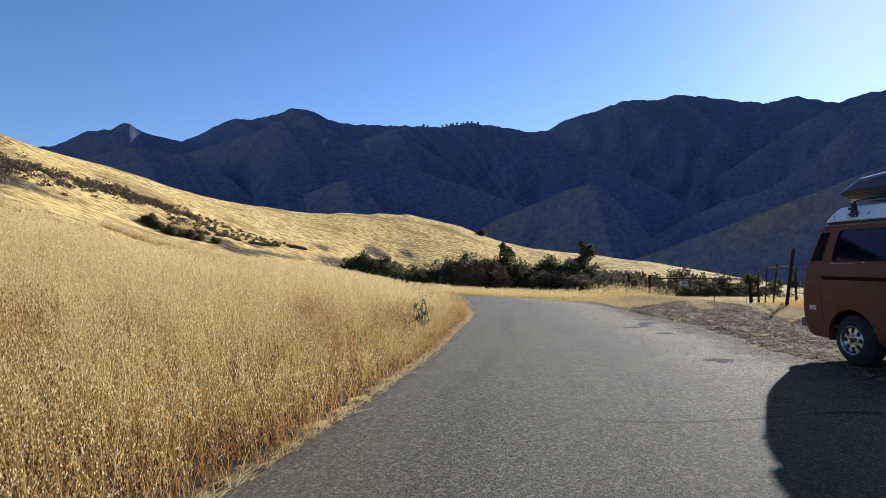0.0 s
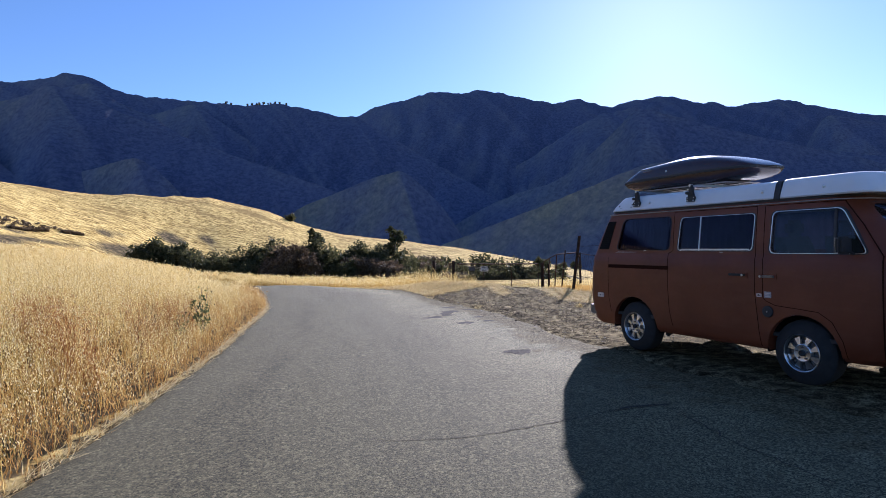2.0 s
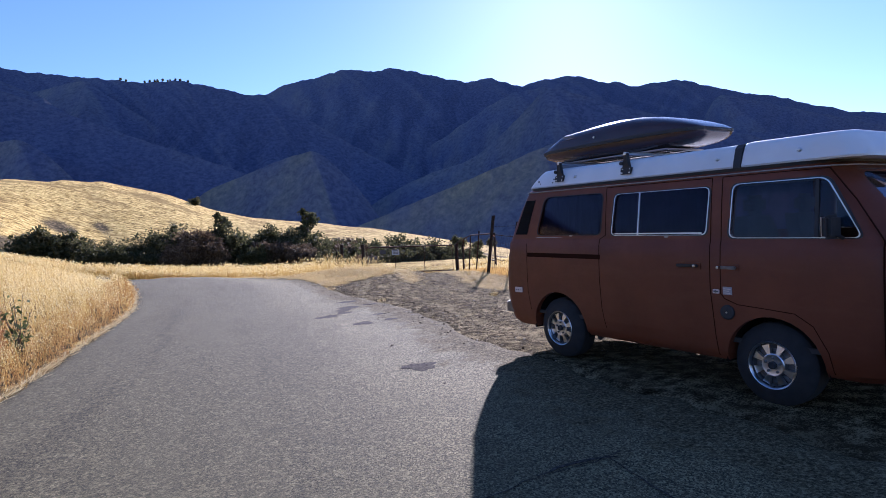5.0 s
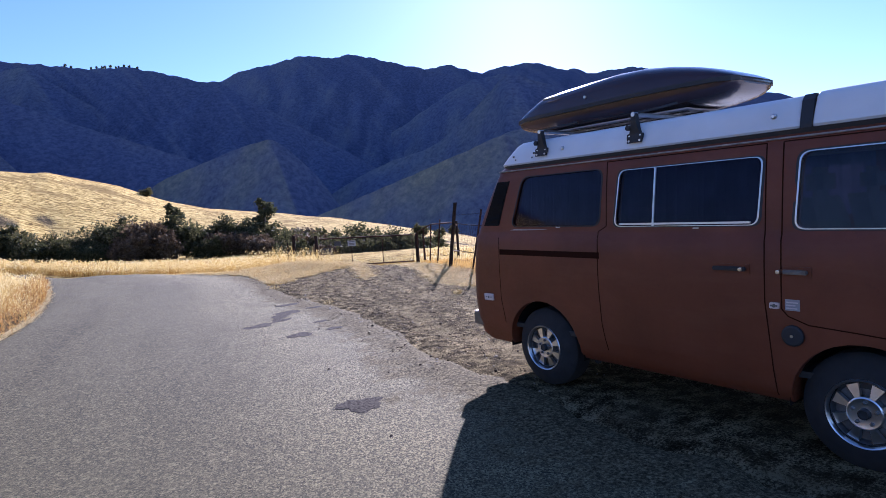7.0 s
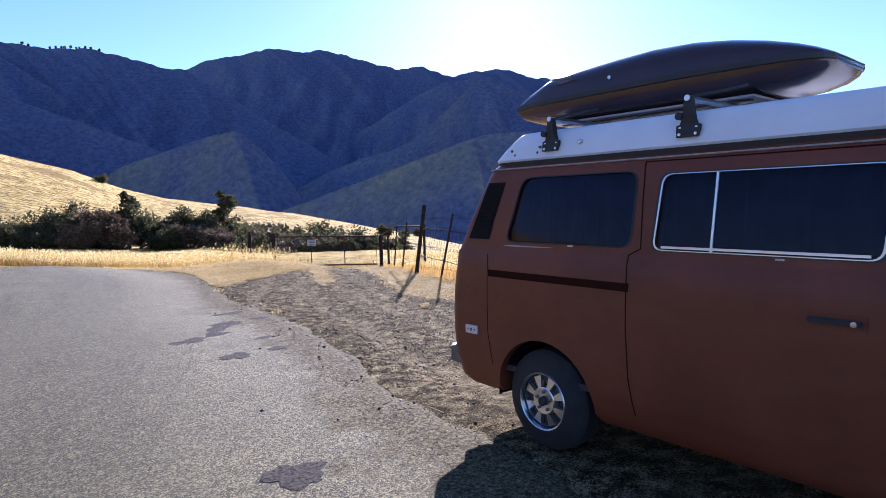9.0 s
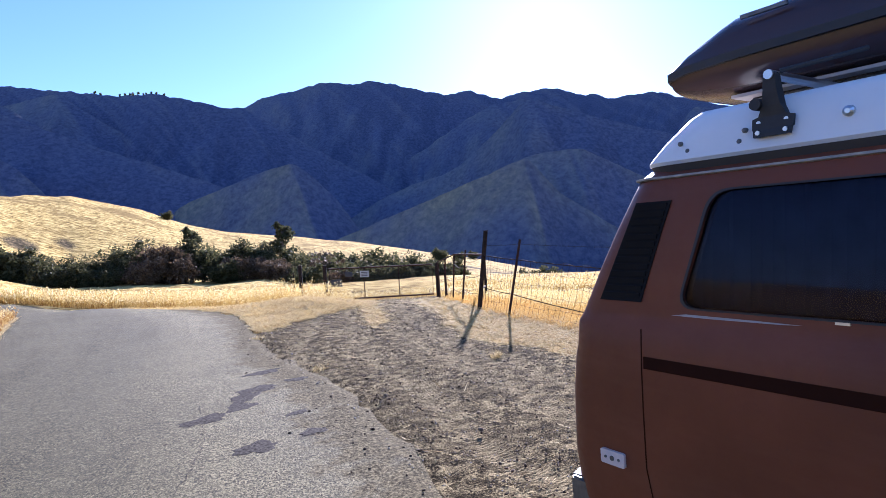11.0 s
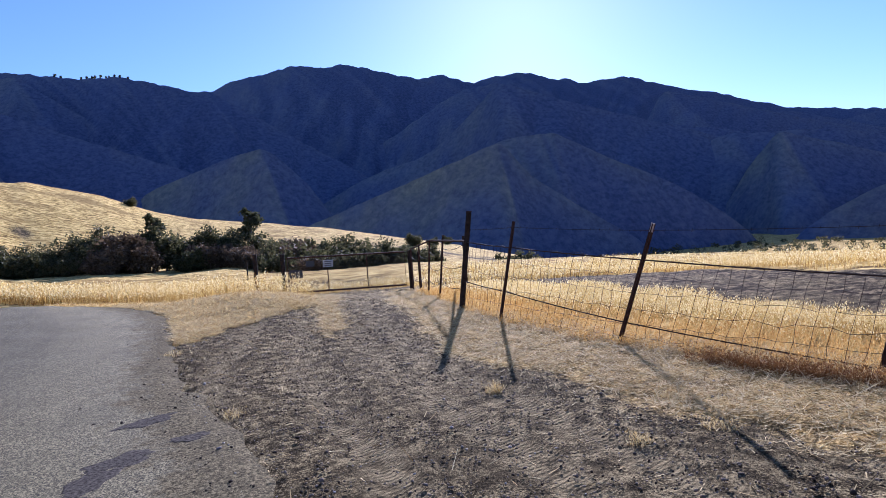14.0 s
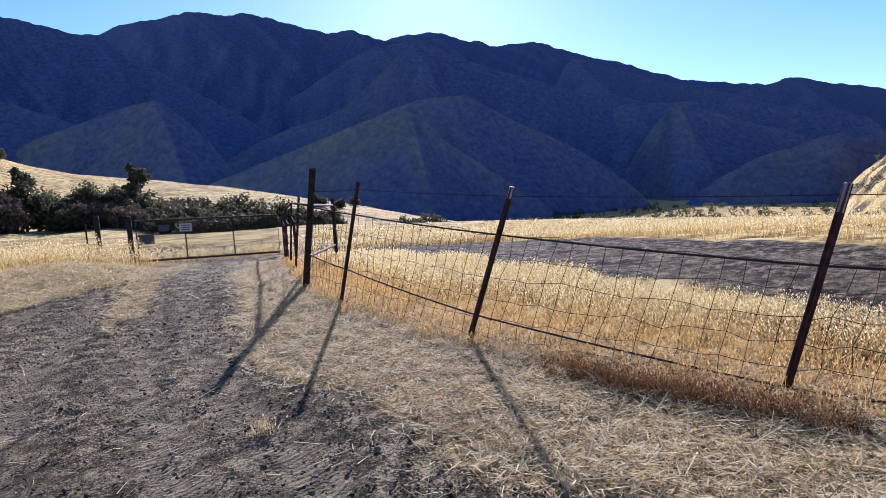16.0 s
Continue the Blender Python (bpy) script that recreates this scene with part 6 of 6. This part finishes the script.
UP, LOW, TOPW = [0.6, 0.625, 0.7, 0.735, 0.71], [0.02, 0.04, 0.165, 0.29, 0.33], [0.95, 0.95, 0.945, 0.94, 0.83]
for i in range(4):
    part("upper_cable", tube(sag(at_post(i, UP[i]), at_post(i + 1, UP[i + 1]), 0.012), 0.009, 6), M_WIRE, fence, "thick dark cable")
    part("lower_cable", tube(sag(at_post(i, LOW[i]), at_post(i + 1, LOW[i + 1]), 0.015), 0.009, 6), M_WIRE, fence, "thick dark cable")
    part("barbed_wire", join(tube(sag(at_post(i, TOPW[i]), at_post(i + 1, TOPW[i + 1]), 0.01, 16), 0.0032, 5), *[tube([tuple(Vector(q) - Vector((0.01, 0.012, 0.018))), tuple(Vector(q) + Vector((0.01, -0.012, 0.018)))], 0.002, 4) for q in sag(at_post(i, TOPW[i]), at_post(i + 1, TOPW[i + 1]), 0.01, 16)]), M_WIRE, fence)
    # woven mesh: strands along the bay, and wavy uprights
    bm = bmesh.new()
    rows = [0.03, 0.13, 0.24, 0.36, 0.48, 0.6]
    length = (at_post(i, 0) - at_post(i + 1, 0)).length
    n = max(6, int(length / 0.15))
    wob = rng.normal(0, 0.012, (len(rows), n + 1, 3))
    def knot(j, k):
        t = k / n
        top_f = UP[i] + (UP[i + 1] - UP[i]) * t
        f = rows[j] / 0.6 * top_f
        return tuple(at_post(i, f).lerp(at_post(i + 1, f), t) + Vector(wob[j, k]))
    for j in range(len(rows)):
        tube([knot(j, k) for k in range(n + 1)], 0.003, 4, bm, False)
    for k in range(1, n):
        tube([knot(j, k) for j in range(len(rows))], 0.0026, 4, bm, False)
    tagged(part("woven_wire", bm, M_WIRE, fence, "sagging woven wire mesh"), kind="stuff")
# from the corner to the gate: pipe rail, sagging cables
part("pipe_rail", tube([tuple(at_post(4, 0.72)), tuple(at_post(6, 1.0)), tuple(at_post(8, 0.98))], 0.022, 8), M_RUSTY, fence, "rusty pipe rail")
for f in (0.3, 0.55, 0.8):
    for i in range(4, 8):
        part("slack_wire", tube(sag(at_post(i, f * 0.9), at_post(i + 1, f), 0.09), 0.006, 5), M_WIRE, fence)
brace = (17.6, 25.5)
part("brace_post", tube([(*brace, -0.6), (*brace, 1.15)], 0.045, 10), M_WOODPOST, fence)
part("brace_rail", tube([tuple(at_post(4, 0.72)), (*brace, 0.98)], 0.025, 8), M_RUSTY, fence)
part("brace_rail", tube([tuple(at_post(4, 0.3)), (*brace, 0.02)], 0.022, 8), M_RUSTY, fence)

GL, GR = Vector((15.5, 33.0, -0.7)), Vector((19.55, 31.45, -0.82))
for k, (p, h, r) in enumerate(((GL + Vector((-0.12, 0.03, -0.1)), 1.62, 0.075), (GL + Vector((-0.62, 1.4, -0.12)), 1.68, 0.075), (GR + Vector((0.15, -0.04, -0.1)), 1.5, 0.07), (GR + Vector((-0.1, -0.5, -0.1)), 1.55, 0.05), (GR + Vector((0.35, -0.35, -0.1)), 1.45, 0.05), (GL + Vector((-1.0, 1.2, -0.1)), 1.4, 0.025))):
    gp = tagged(part("gate_post", tube([tuple(p), tuple(p + Vector((0, 0, h)))], r, 12), M_WOODPOST), "dark steel gate post set in the verge", "post", "gate posts")
gate = new("farm_gate")
gate.location = GL
tagged(gate, "closed rusty pipe farm gate with chain-link panel", "gate")
span = GR - GL
gl = lambda t, h: tuple(span * t + Vector((0, 0, h)))  # noqa: E731
frame_ob = part("gate_frame", tube([gl(0.01, 0.12), gl(0.99, 0.12), gl(0.99, 1.36), gl(0.01, 1.36), gl(0.01, 0.12)], 0.033, 8), M_RUSTY, gate, "rusty pipe frame")
for t in (0.33, 0.66):
    part("upright", tube([gl(t, 0.12), gl(t, 1.36)], 0.02, 8), M_RUSTY, gate)
part("hinge", box(-0.1, 0.02, -0.03, 0.03, 0.3, 0.36), M_RUSTY, gate)
bm = bmesh.new()
n = 58
for k in range(-16, n):
    for s in (0, 1):
        a, b = k / n, (k + 16) / n
        ta, tb = max(a, 0.01), min(b, 0.99)
        ha, hb = 0.14 + 1.2 * (ta - a) / (b - a), 0.14 + 1.2 * (tb - a) / (b - a)
        if tb > ta:
            p, q = gl(ta, ha), gl(tb, hb)
            if s:
                p, q = gl(ta, 1.48 - ha), gl(tb, 1.48 - hb)
            tube([p, q], 0.0035, 3, bm, False)
tagged(part("chain_link", bm, M_WIRE, gate, "chain-link mesh"), kind="stuff")


def sign(t, h, w, hh, material, label, bars=0):
    c = GL + span * t + Vector((0, 0, h))
    d = span.normalized()
    nn = Vector((d.y, -d.x, 0)) * 0.035
    if nn.y > 0:
        nn = -nn
    poly = [c + d * (sx * w / 2) + Vector((0, 0, sz * hh / 2)) for sx, sz in ((-1, -1), (1, -1), (1, 1), (-1, 1))]
    ob = tagged(part("gate_sign", loft([[tuple(p + nn * 0.9) for p in poly], [tuple(p + nn * 1.1) for p in poly]]), material), label, "sign", "signs on the gate")
    for k in range(bars):
        z = hh * (0.28 - 0.28 * k)
        bw = w * (0.36, 0.3, 0.34)[k % 3]
        q = [c + d * sx * bw + Vector((0, 0, z + sz * hh * 0.06)) for sx, sz in ((-1, -1), (1, -1), (1, 1), (-1, 1))]
        part("text_bar", loft([[tuple(p + nn * 1.12) for p in q], [tuple(p + nn * 1.2) for p in q]]), M_DARKSIGN, ob)


sign(0.335, 1.1, 0.36, 0.25, M_SIGN, "pale weathered metal sign wired to the gate", 3)
sign(0.07, 0.78, 0.46, 0.3, M_DARKSIGN, "dark blank sign wired to the gate")
sign(0.19, 1.12, 0.3, 0.2, M_DARKSIGN, "small dark sign wired to the gate")

# ---- trees and bushes ----
M_LEAF = leaf_mat("oak_leaves", [(0.0, (0.042, 0.045, 0.018)), (0.5, (0.09, 0.09, 0.036)), (1.0, (0.18, 0.16, 0.075))], 0.42)
M_NEEDLE = leaf_mat("pine_needles", [(0.0, (0.038, 0.042, 0.018)), (0.5, (0.08, 0.085, 0.038)), (1.0, (0.15, 0.145, 0.07))], 0.4)
M_DRYLEAF = leaf_mat("dry_brush", [(0.0, (0.07, 0.048, 0.028)), (0.5, (0.13, 0.092, 0.055)), (1.0, (0.23, 0.17, 0.1))], 0.3)
M_BARK = paint("grey_bark", (0.085, 0.07, 0.055), 0.95, var=0.35, scale=6, bumps=0.6)


def leaves(centres, size):
    n = len(centres)
    a = rng.normal(0, 1, (n, 3))
    a /= np.linalg.norm(a, axis=1)[:, None]
    b = np.cross(a, rng.normal(0, 1, (n, 3)))
    b /= np.linalg.norm(b, axis=1)[:, None]
    s = size * rng.uniform(0.5, 1.3, n)[:, None]
    return flakes(centres, a * s, b * s * 0.55)


def tree(name, height, width, kind, label):
    """A trunk with limbs and a crown of many small leaf sprays, with an uneven outline."""
    t = new(name)
    tagged(t, label, "tree" if kind in ("pine", "oak") else "bush", "trees and bushes in the fold")
    trunk_h = height * (0.95 if kind == "pine" else 0.5)
    sway = rng.normal(0, 0.03 * height, 2)
    bits = [tube([(0, 0, -0.4), *[(sway[0] * k, sway[1] * k, trunk_h * k) for k in (0.3, 0.6, 1.0)]], [0.024 * height, 0.019 * height, 0.013 * height, 0.004 * height], 7)]
    pts = []
    for k in range(34 if kind == "pine" else 26):
        f = 0.12 + 0.86 * (k + rng.uniform(0, 1)) / 34 if kind == "pine" else rng.uniform(0.08, 0.95)
        ang = rng.uniform(0, 6.28)
        reach = width * (0.5 * (1.05 - f) ** 0.6 * rng.uniform(0.6, 1.1) + 0.05 if kind == "pine" else rng.uniform(0.15, 0.5))
        root = Vector((sway[0] * f, sway[1] * f, trunk_h * f))
        end = root + Vector((math.cos(ang) * reach, math.sin(ang) * reach, height * (0.02 if kind == "pine" else rng.uniform(-0.05, 0.42) * (1.1 - reach / width))))
        end.z = min(max(end.z, 0.1 * height), height * 0.95)
        bits.append(tube([tuple(root), tuple(root.lerp(end, 0.5) + Vector((0, 0, 0.03 * height))), tuple(end)], [0.008 * height, 0.005 * height, 0.002 * height], 5))
        for q in range(3):
            c = root.lerp(end, rng.uniform(0.35, 1.05)) + Vector(rng.normal(0, 0.04 * width, 3))
            rad = width * (rng.uniform(0.06, 0.12) if kind == "pine" else rng.uniform(0.09, 0.17))
            m = 48
            d = rng.normal(0, 1, (m, 3))
            d /= np.linalg.norm(d, axis=1)[:, None]
            p = np.array(c) + d * rad * rng.uniform(0.4, 1.15, (m, 1)) * np.array((1, 1, 0.7))
            p[:, 2] = np.maximum(p[:, 2], 0.02 * height)
            pts.append(p)
    if kind in ("bush", "dry"):
        m = 900
        d = rng.normal(0, 1, (m, 3))
        d /= np.linalg.norm(d, axis=1)[:, None]
        lump = 1 + 0.25 * np.sin(d[:, :1] * 5 + 1) * np.cos(d[:, 1:2] * 6)
        pts.append(np.array((0, 0, height * 0.32)) + d * lump * np.array((width * 0.45, width * 0.45, height * 0.34)) * rng.uniform(0.6, 1.08, (m, 1)))
    part("trunk", join(*bits), M_BARK, t)
    pts = np.concatenate(pts)
    pts[:, 2] *= height / pts[:, 2].max()
    crown = sheet("crown", *leaves(pts, 0.05 * height ** 0.6 + 0.05), M_NEEDLE if kind == "pine" else (M_DRYLEAF if kind == "dry" else M_LEAF), smooth=False)
    crown.parent = t
    return t


def place(az, r, scale=1.0):
    x, y = HOME[0] + r * math.sin(radians(az)), HOME[1] + r * math.cos(radians(az))
    return Matrix.Translation((x, y, float(land_z(x, y)) - 0.1)) @ Matrix.Rotation(rng.uniform(0, 6.28), 4, "Z") @ Matrix.Scale(scale, 4)


def plant(proto, spots):
    """The first spot takes the thing itself, the rest are copies."""
    for k, (az, r, s) in enumerate(spots):
        m = place(az, r, s)
        if k == 0:
            proto.matrix_basis = m
        else:
            c = copy_thing(proto, m)
            c.scale = (s, s, s)


plant(tree("pine_tree", 9.0, 5.6, "pine", "dark pine standing above the scrub in the fold"), [(20.43, 147.8, 1.43), (13.16, 143.4, 1.31)])
plant(tree("oak_tree", 6.2, 6.4, "oak", "dark green live oak in the dry fold"), [(13.93, 139.4, 1.44), (12.44, 142.3, 1.27), (8.57, 142.0, 1.47), (17.3, 145.6, 1.45), (16.3, 145.6, 1.27), (18.47, 144.7, 1.31), (28.53, 84.1, 1.05), (29.73, 86.1, 1.12)])
plant(tree("oak_tree", 5.0, 6.0, "oak", "low spreading dark live oak in the fold"), [(21.19, 143.8, 1.66), (14.65, 143.5, 1.56), (7.93, 139.0, 1.43), (9.44, 137.1, 1.4), (2.66, 140.5, 1.16), (3.79, 141.6, 1.24), (5.07, 140.7, 1.32), (6.17, 140.8, 1.14), (7.13, 138.9, 1.02), (19.3, 142.7, 1.45), (15.43, 143.5, 1.44), (22.38, 137.9, 1.34), (23.43, 135.9, 1.38), (30.86, 84.1, 1.12), (27.52, 82.0, 1.05), (32.4, 83.0, 0.9)])
plant(tree("scrub_bush", 2.4, 3.4, "bush", "dense dark green bush on the dry hill"), [(1.85, 144.4, 2.67), (0.99, 146.3, 2.84), (3.3, 134.6, 2.04), (4.6, 134.7, 1.9), (5.8, 134.8, 1.77), (7.02, 132.9, 1.67), (0.17, 146.3, 2.87), (-0.78, 146.2, 2.74), (15.8, 133.6, 1.91), (21.5, 127.8, 1.77), (22.71, 121.9, 1.99), (25.29, 125.0, 2.79), (24.65, 160.0, 3.21), (25.72, 160.0, 3.04), (26.69, 160.0, 2.8), (31.92, 82.1, 1.5), (26.4, 80.0, 1.8), (30.3, 80.1, 1.6), (28.23, 78.1, 1.5), (29.2, 79.0, 1.5), (27.2, 78.5, 1.5), (34.4, 80.1, 1.05), (33.85, 82.1, 1.25), (34.98, 84.1, 1.3), (33.18, 76.1, 0.56), (35.9, 84.1, 0.81), (41.91, 105.0, 1.55), (42.73, 107.0, 1.75), (43.7, 105.0, 1.57), (34.15, 245.1, 2.18), (35.83, 250.1, 1.65), (-17.0, 110, 0.8), (-16.2, 112, 0.7), (-18.0, 111, 0.8), (-18.6, 112, 0.9), (-15.4, 113, 0.7), (-14.6, 114, 0.6), (-13.2, 116, 0.6), (10.9, 262, 1.50), (37.2, 294, 1.70), (46.6, 160, 0.90), (44.0, 150, 1.10), (45.4, 152, 0.90)])
plant(tree("dry_brush", 3.0, 3.8, "dry", "grey-brown brittle brush in the fold"), [(10.45, 137.2, 2.58), (11.42, 136.3, 2.21), (9.66, 131.1, 1.74), (12.19, 133.3, 1.85), (16.9, 135.6, 1.72), (18.24, 135.7, 1.61), (19.54, 131.8, 1.46), (24.08, 129.9, 2.17), (20.57, 127.8, 1.33), (23.68, 161.9, 2.66), (25.74, 78.0, 1.09), (30.2, 120, 1.08), (28.6, 135, 1.26), (27.4, 150, 1.4), (24.0, 82, 0.60), (22.4, 84, 0.60)])

# dark low brush running up the hill, and a brown brushy hollow below it
lumps = []
for k in range(1500):
    if k < 900:
        a_ = rng.uniform(-31, -14.5)
        r_ = float(np.interp(a_, [-31, -28.7, -26.6, -24.3, -21.6, -19.1, -15.5, -14.5], [110, 115, 122, 126, 133, 136, 142, 144])) + rng.normal(0, 1) * float(np.interp(a_, [-31, -24, -15], [5, 4, 2]))
        h_ = rng.uniform(0.35, 0.9)
    else:
        a_, r_, h_ = rng.uniform(-17, -5.5), rng.uniform(112, 150), rng.uniform(0.25, 0.6)
        r_ = max(r_, 114 + 3.2 * (a_ + 17))
    x_, y_ = HOME[0] + r_ * math.sin(radians(a_)), HOME[1] + r_ * math.cos(radians(a_))
    if fbm(np.array(x_), np.array(y_), 11, 3, 2.0) < -0.25:
        continue
    d = rng.normal(0, 1, (26, 3))
    d /= np.linalg.norm(d, axis=1)[:, None]
    lumps.append(np.array((x_, y_, float(land_z(x_, y_)) + h_ * 0.4)) + d * rng.uniform(0.4, 1.1, (26, 1)) * np.array((h_ * 1.1, h_ * 1.1, h_ * 0.7)))
stuff("hillside_brush", leaves(np.concatenate(lumps), 0.22), M_DRYLEAF, "low dark brown brush running up the golden hill", "brush")

# a green weed standing at the road's edge, and a small one
def weed(x, y, height, n):
    w = new("green_weed")
    w.location = (x, y, float(land_z(x, y)))
    tagged(w, "dusty green weed at the edge of the asphalt", "weed")
    bits, pts = [], []
    for k in range(n):
        a, f = rng.uniform(0, 6.28), rng.uniform(0.6, 1.0)
        end = (math.cos(a) * 0.25 * height * f, math.sin(a) * 0.25 * height * f, height * f)
        bits.append(tube([(0, 0, -0.02), (end[0] * 0.3, end[1] * 0.3, end[2] * 0.5), end], [0.006, 0.005, 0.003], 5))
        for q in range(14):
            t = rng.uniform(0.15, 1.0)
            pts.append([np.array(end) * np.array((t, t, t)) + rng.normal(0, 0.04, 3) * height])
    part("stems", join(*bits), M_BARK, w)
    c = sheet("leaves", *leaves(np.concatenate(pts), 0.045 * height), M_WEED, smooth=False)
    c.parent = w


M_WEED = leaf_mat("weed_leaves", [(0.0, (0.06, 0.08, 0.025)), (0.5, (0.11, 0.14, 0.045)), (1.0, (0.19, 0.2, 0.08))], 0.35)
weed(2.4, 16.6, 0.95, 9)
weed(2.05, 16.1, 0.6, 7)
weed(0.76, 10.1, 0.22, 8)

# a few trees along the skyline
tips = []
for a_ in (5.6, 6.0, 7.4, 7.9, 8.3, 8.5, 8.8, 9.2, 9.5, 9.9, 10.3, 10.9):
    x_, y_, z_ = SKYLINE[np.argmin(np.abs(np.degrees(np.arctan2(SKYLINE[:, 0] - HOME[0], SKYLINE[:, 1] - HOME[1])) - a_))]
    h_ = rng.uniform(5, 11)
    d = rng.normal(0, 1, (70, 3))
    d /= np.linalg.norm(d, axis=1)[:, None]
    tips.append(np.array((x_, y_, z_ + h_ * 0.42)) + d * rng.uniform(0.4, 1.1, (70, 1)) * np.array((h_ * 0.4, h_ * 0.4, h_ * 0.5)))
stuff("skyline_trees", leaves(np.concatenate(tips), 2.2), M_LEAF, "tiny dark trees along the mountain skyline", "woods")

# woods on the valley floor, far off
clumps = []
for k in range(260):
    az_, r_ = rng.uniform(50, 80), rng.uniform(480, 900)
    x_, y_ = HOME[0] + r_ * math.sin(radians(az_)), HOME[1] + r_ * math.cos(radians(az_))
    h_ = rng.uniform(4, 9)
    d = rng.normal(0, 1, (60, 3))
    d /= np.linalg.norm(d, axis=1)[:, None]
    clumps.append(np.array((x_, y_, float(land_z(x_, y_)) + h_ * 0.45)) + d * rng.uniform(0.5, 1.1, (60, 1)) * np.array((h_ * 0.7, h_ * 0.7, h_ * 0.5)))
stuff("valley_woods", leaves(np.concatenate(clumps), 1.1), M_LEAF, "dark woods scattered on the valley floor", "woods")

# the sunlit grassy shoulder at the valley's end
def shoulder_line(points):
    """Places along a crest from (bearing, height angle, distance)."""
    p = np.array(points, float)
    a, e = np.radians(p[:, 0]), np.radians(p[:, 1])
    return np.stack([HOME[0] + p[:, 2] * np.sin(a), HOME[1] + p[:, 2] * np.cos(a), 1.5 + p[:, 2] * np.tan(e)], 1)


hill_a, hill_r = np.radians(np.linspace(78, 104, 120)), 390 * (1500 / 390) ** np.linspace(0, 1, 70)
HA, HR = np.meshgrid(hill_a, hill_r, indexing="ij")
HX_, HY_ = HOME[0] + HR * np.sin(HA), HOME[1] + HR * np.cos(HA)
HZ = np.full(HX_.shape, -90.0)
for pts_ in (shoulder_line([(93, 5.5, 1250), (88.7, 4.5, 900), (86.4, 1.8, 640), (85.4, -2.0, 460), (85.4, -6, 390)]), shoulder_line([(89.5, 4.2, 900), (84.6, 3.6, 880), (83.2, 1.8, 760), (82.6, -2, 600), (82.8, -5, 520)])):
    for (ax, ay, az_), (bx, by, bz) in zip(pts_[:-1], pts_[1:]):
        dx, dy = bx - ax, by - ay
        t = np.clip(((HX_ - ax) * dx + (HY_ - ay) * dy) / (dx * dx + dy * dy + 1e-6), 0, 1)
        HZ = np.maximum(HZ, az_ + t * (bz - az_) - 1.0 * np.hypot(HX_ - ax - t * dx, HY_ - ay - t * dy) + 4 * fbm(HX_, HY_, 120, 3))
patch = np.clip(0.62 + 0.9 * fbm(HX_, HY_, 90, 4, 2.0), 0, 1)
shoulder = sheet("hillside", np.stack([HX_, HY_, HZ], -1).reshape(-1, 3), quads(len(hill_a), len(hill_r)), M_GROUND, {"straw": np.ones(HX_.size), "gold": np.ones(HX_.size), "scrub": patch.ravel(), "lane": np.zeros(HX_.size)})
tagged(shoulder, "sunlit golden hillside dotted with dark oaks", "hill", kind="structure")
dots = []
for k in range(900):
    i, j = rng.integers(0, 120), rng.integers(0, 70)
    if patch[i, j] > 0.5 and HZ[i, j] > -60:
        d = rng.normal(0, 1, (40, 3))
        d /= np.linalg.norm(d, axis=1)[:, None]
        dots.append(np.array((HX_[i, j], HY_[i, j], HZ[i, j] + 2)) + d * rng.uniform(2.5, 5, (40, 1)) * np.array((1.2, 1.2, 0.8)))
stuff("hillside_oaks", leaves(np.concatenate(dots), 1.3), M_LEAF, "dark oaks dotted over the sunlit hillside", "woods")
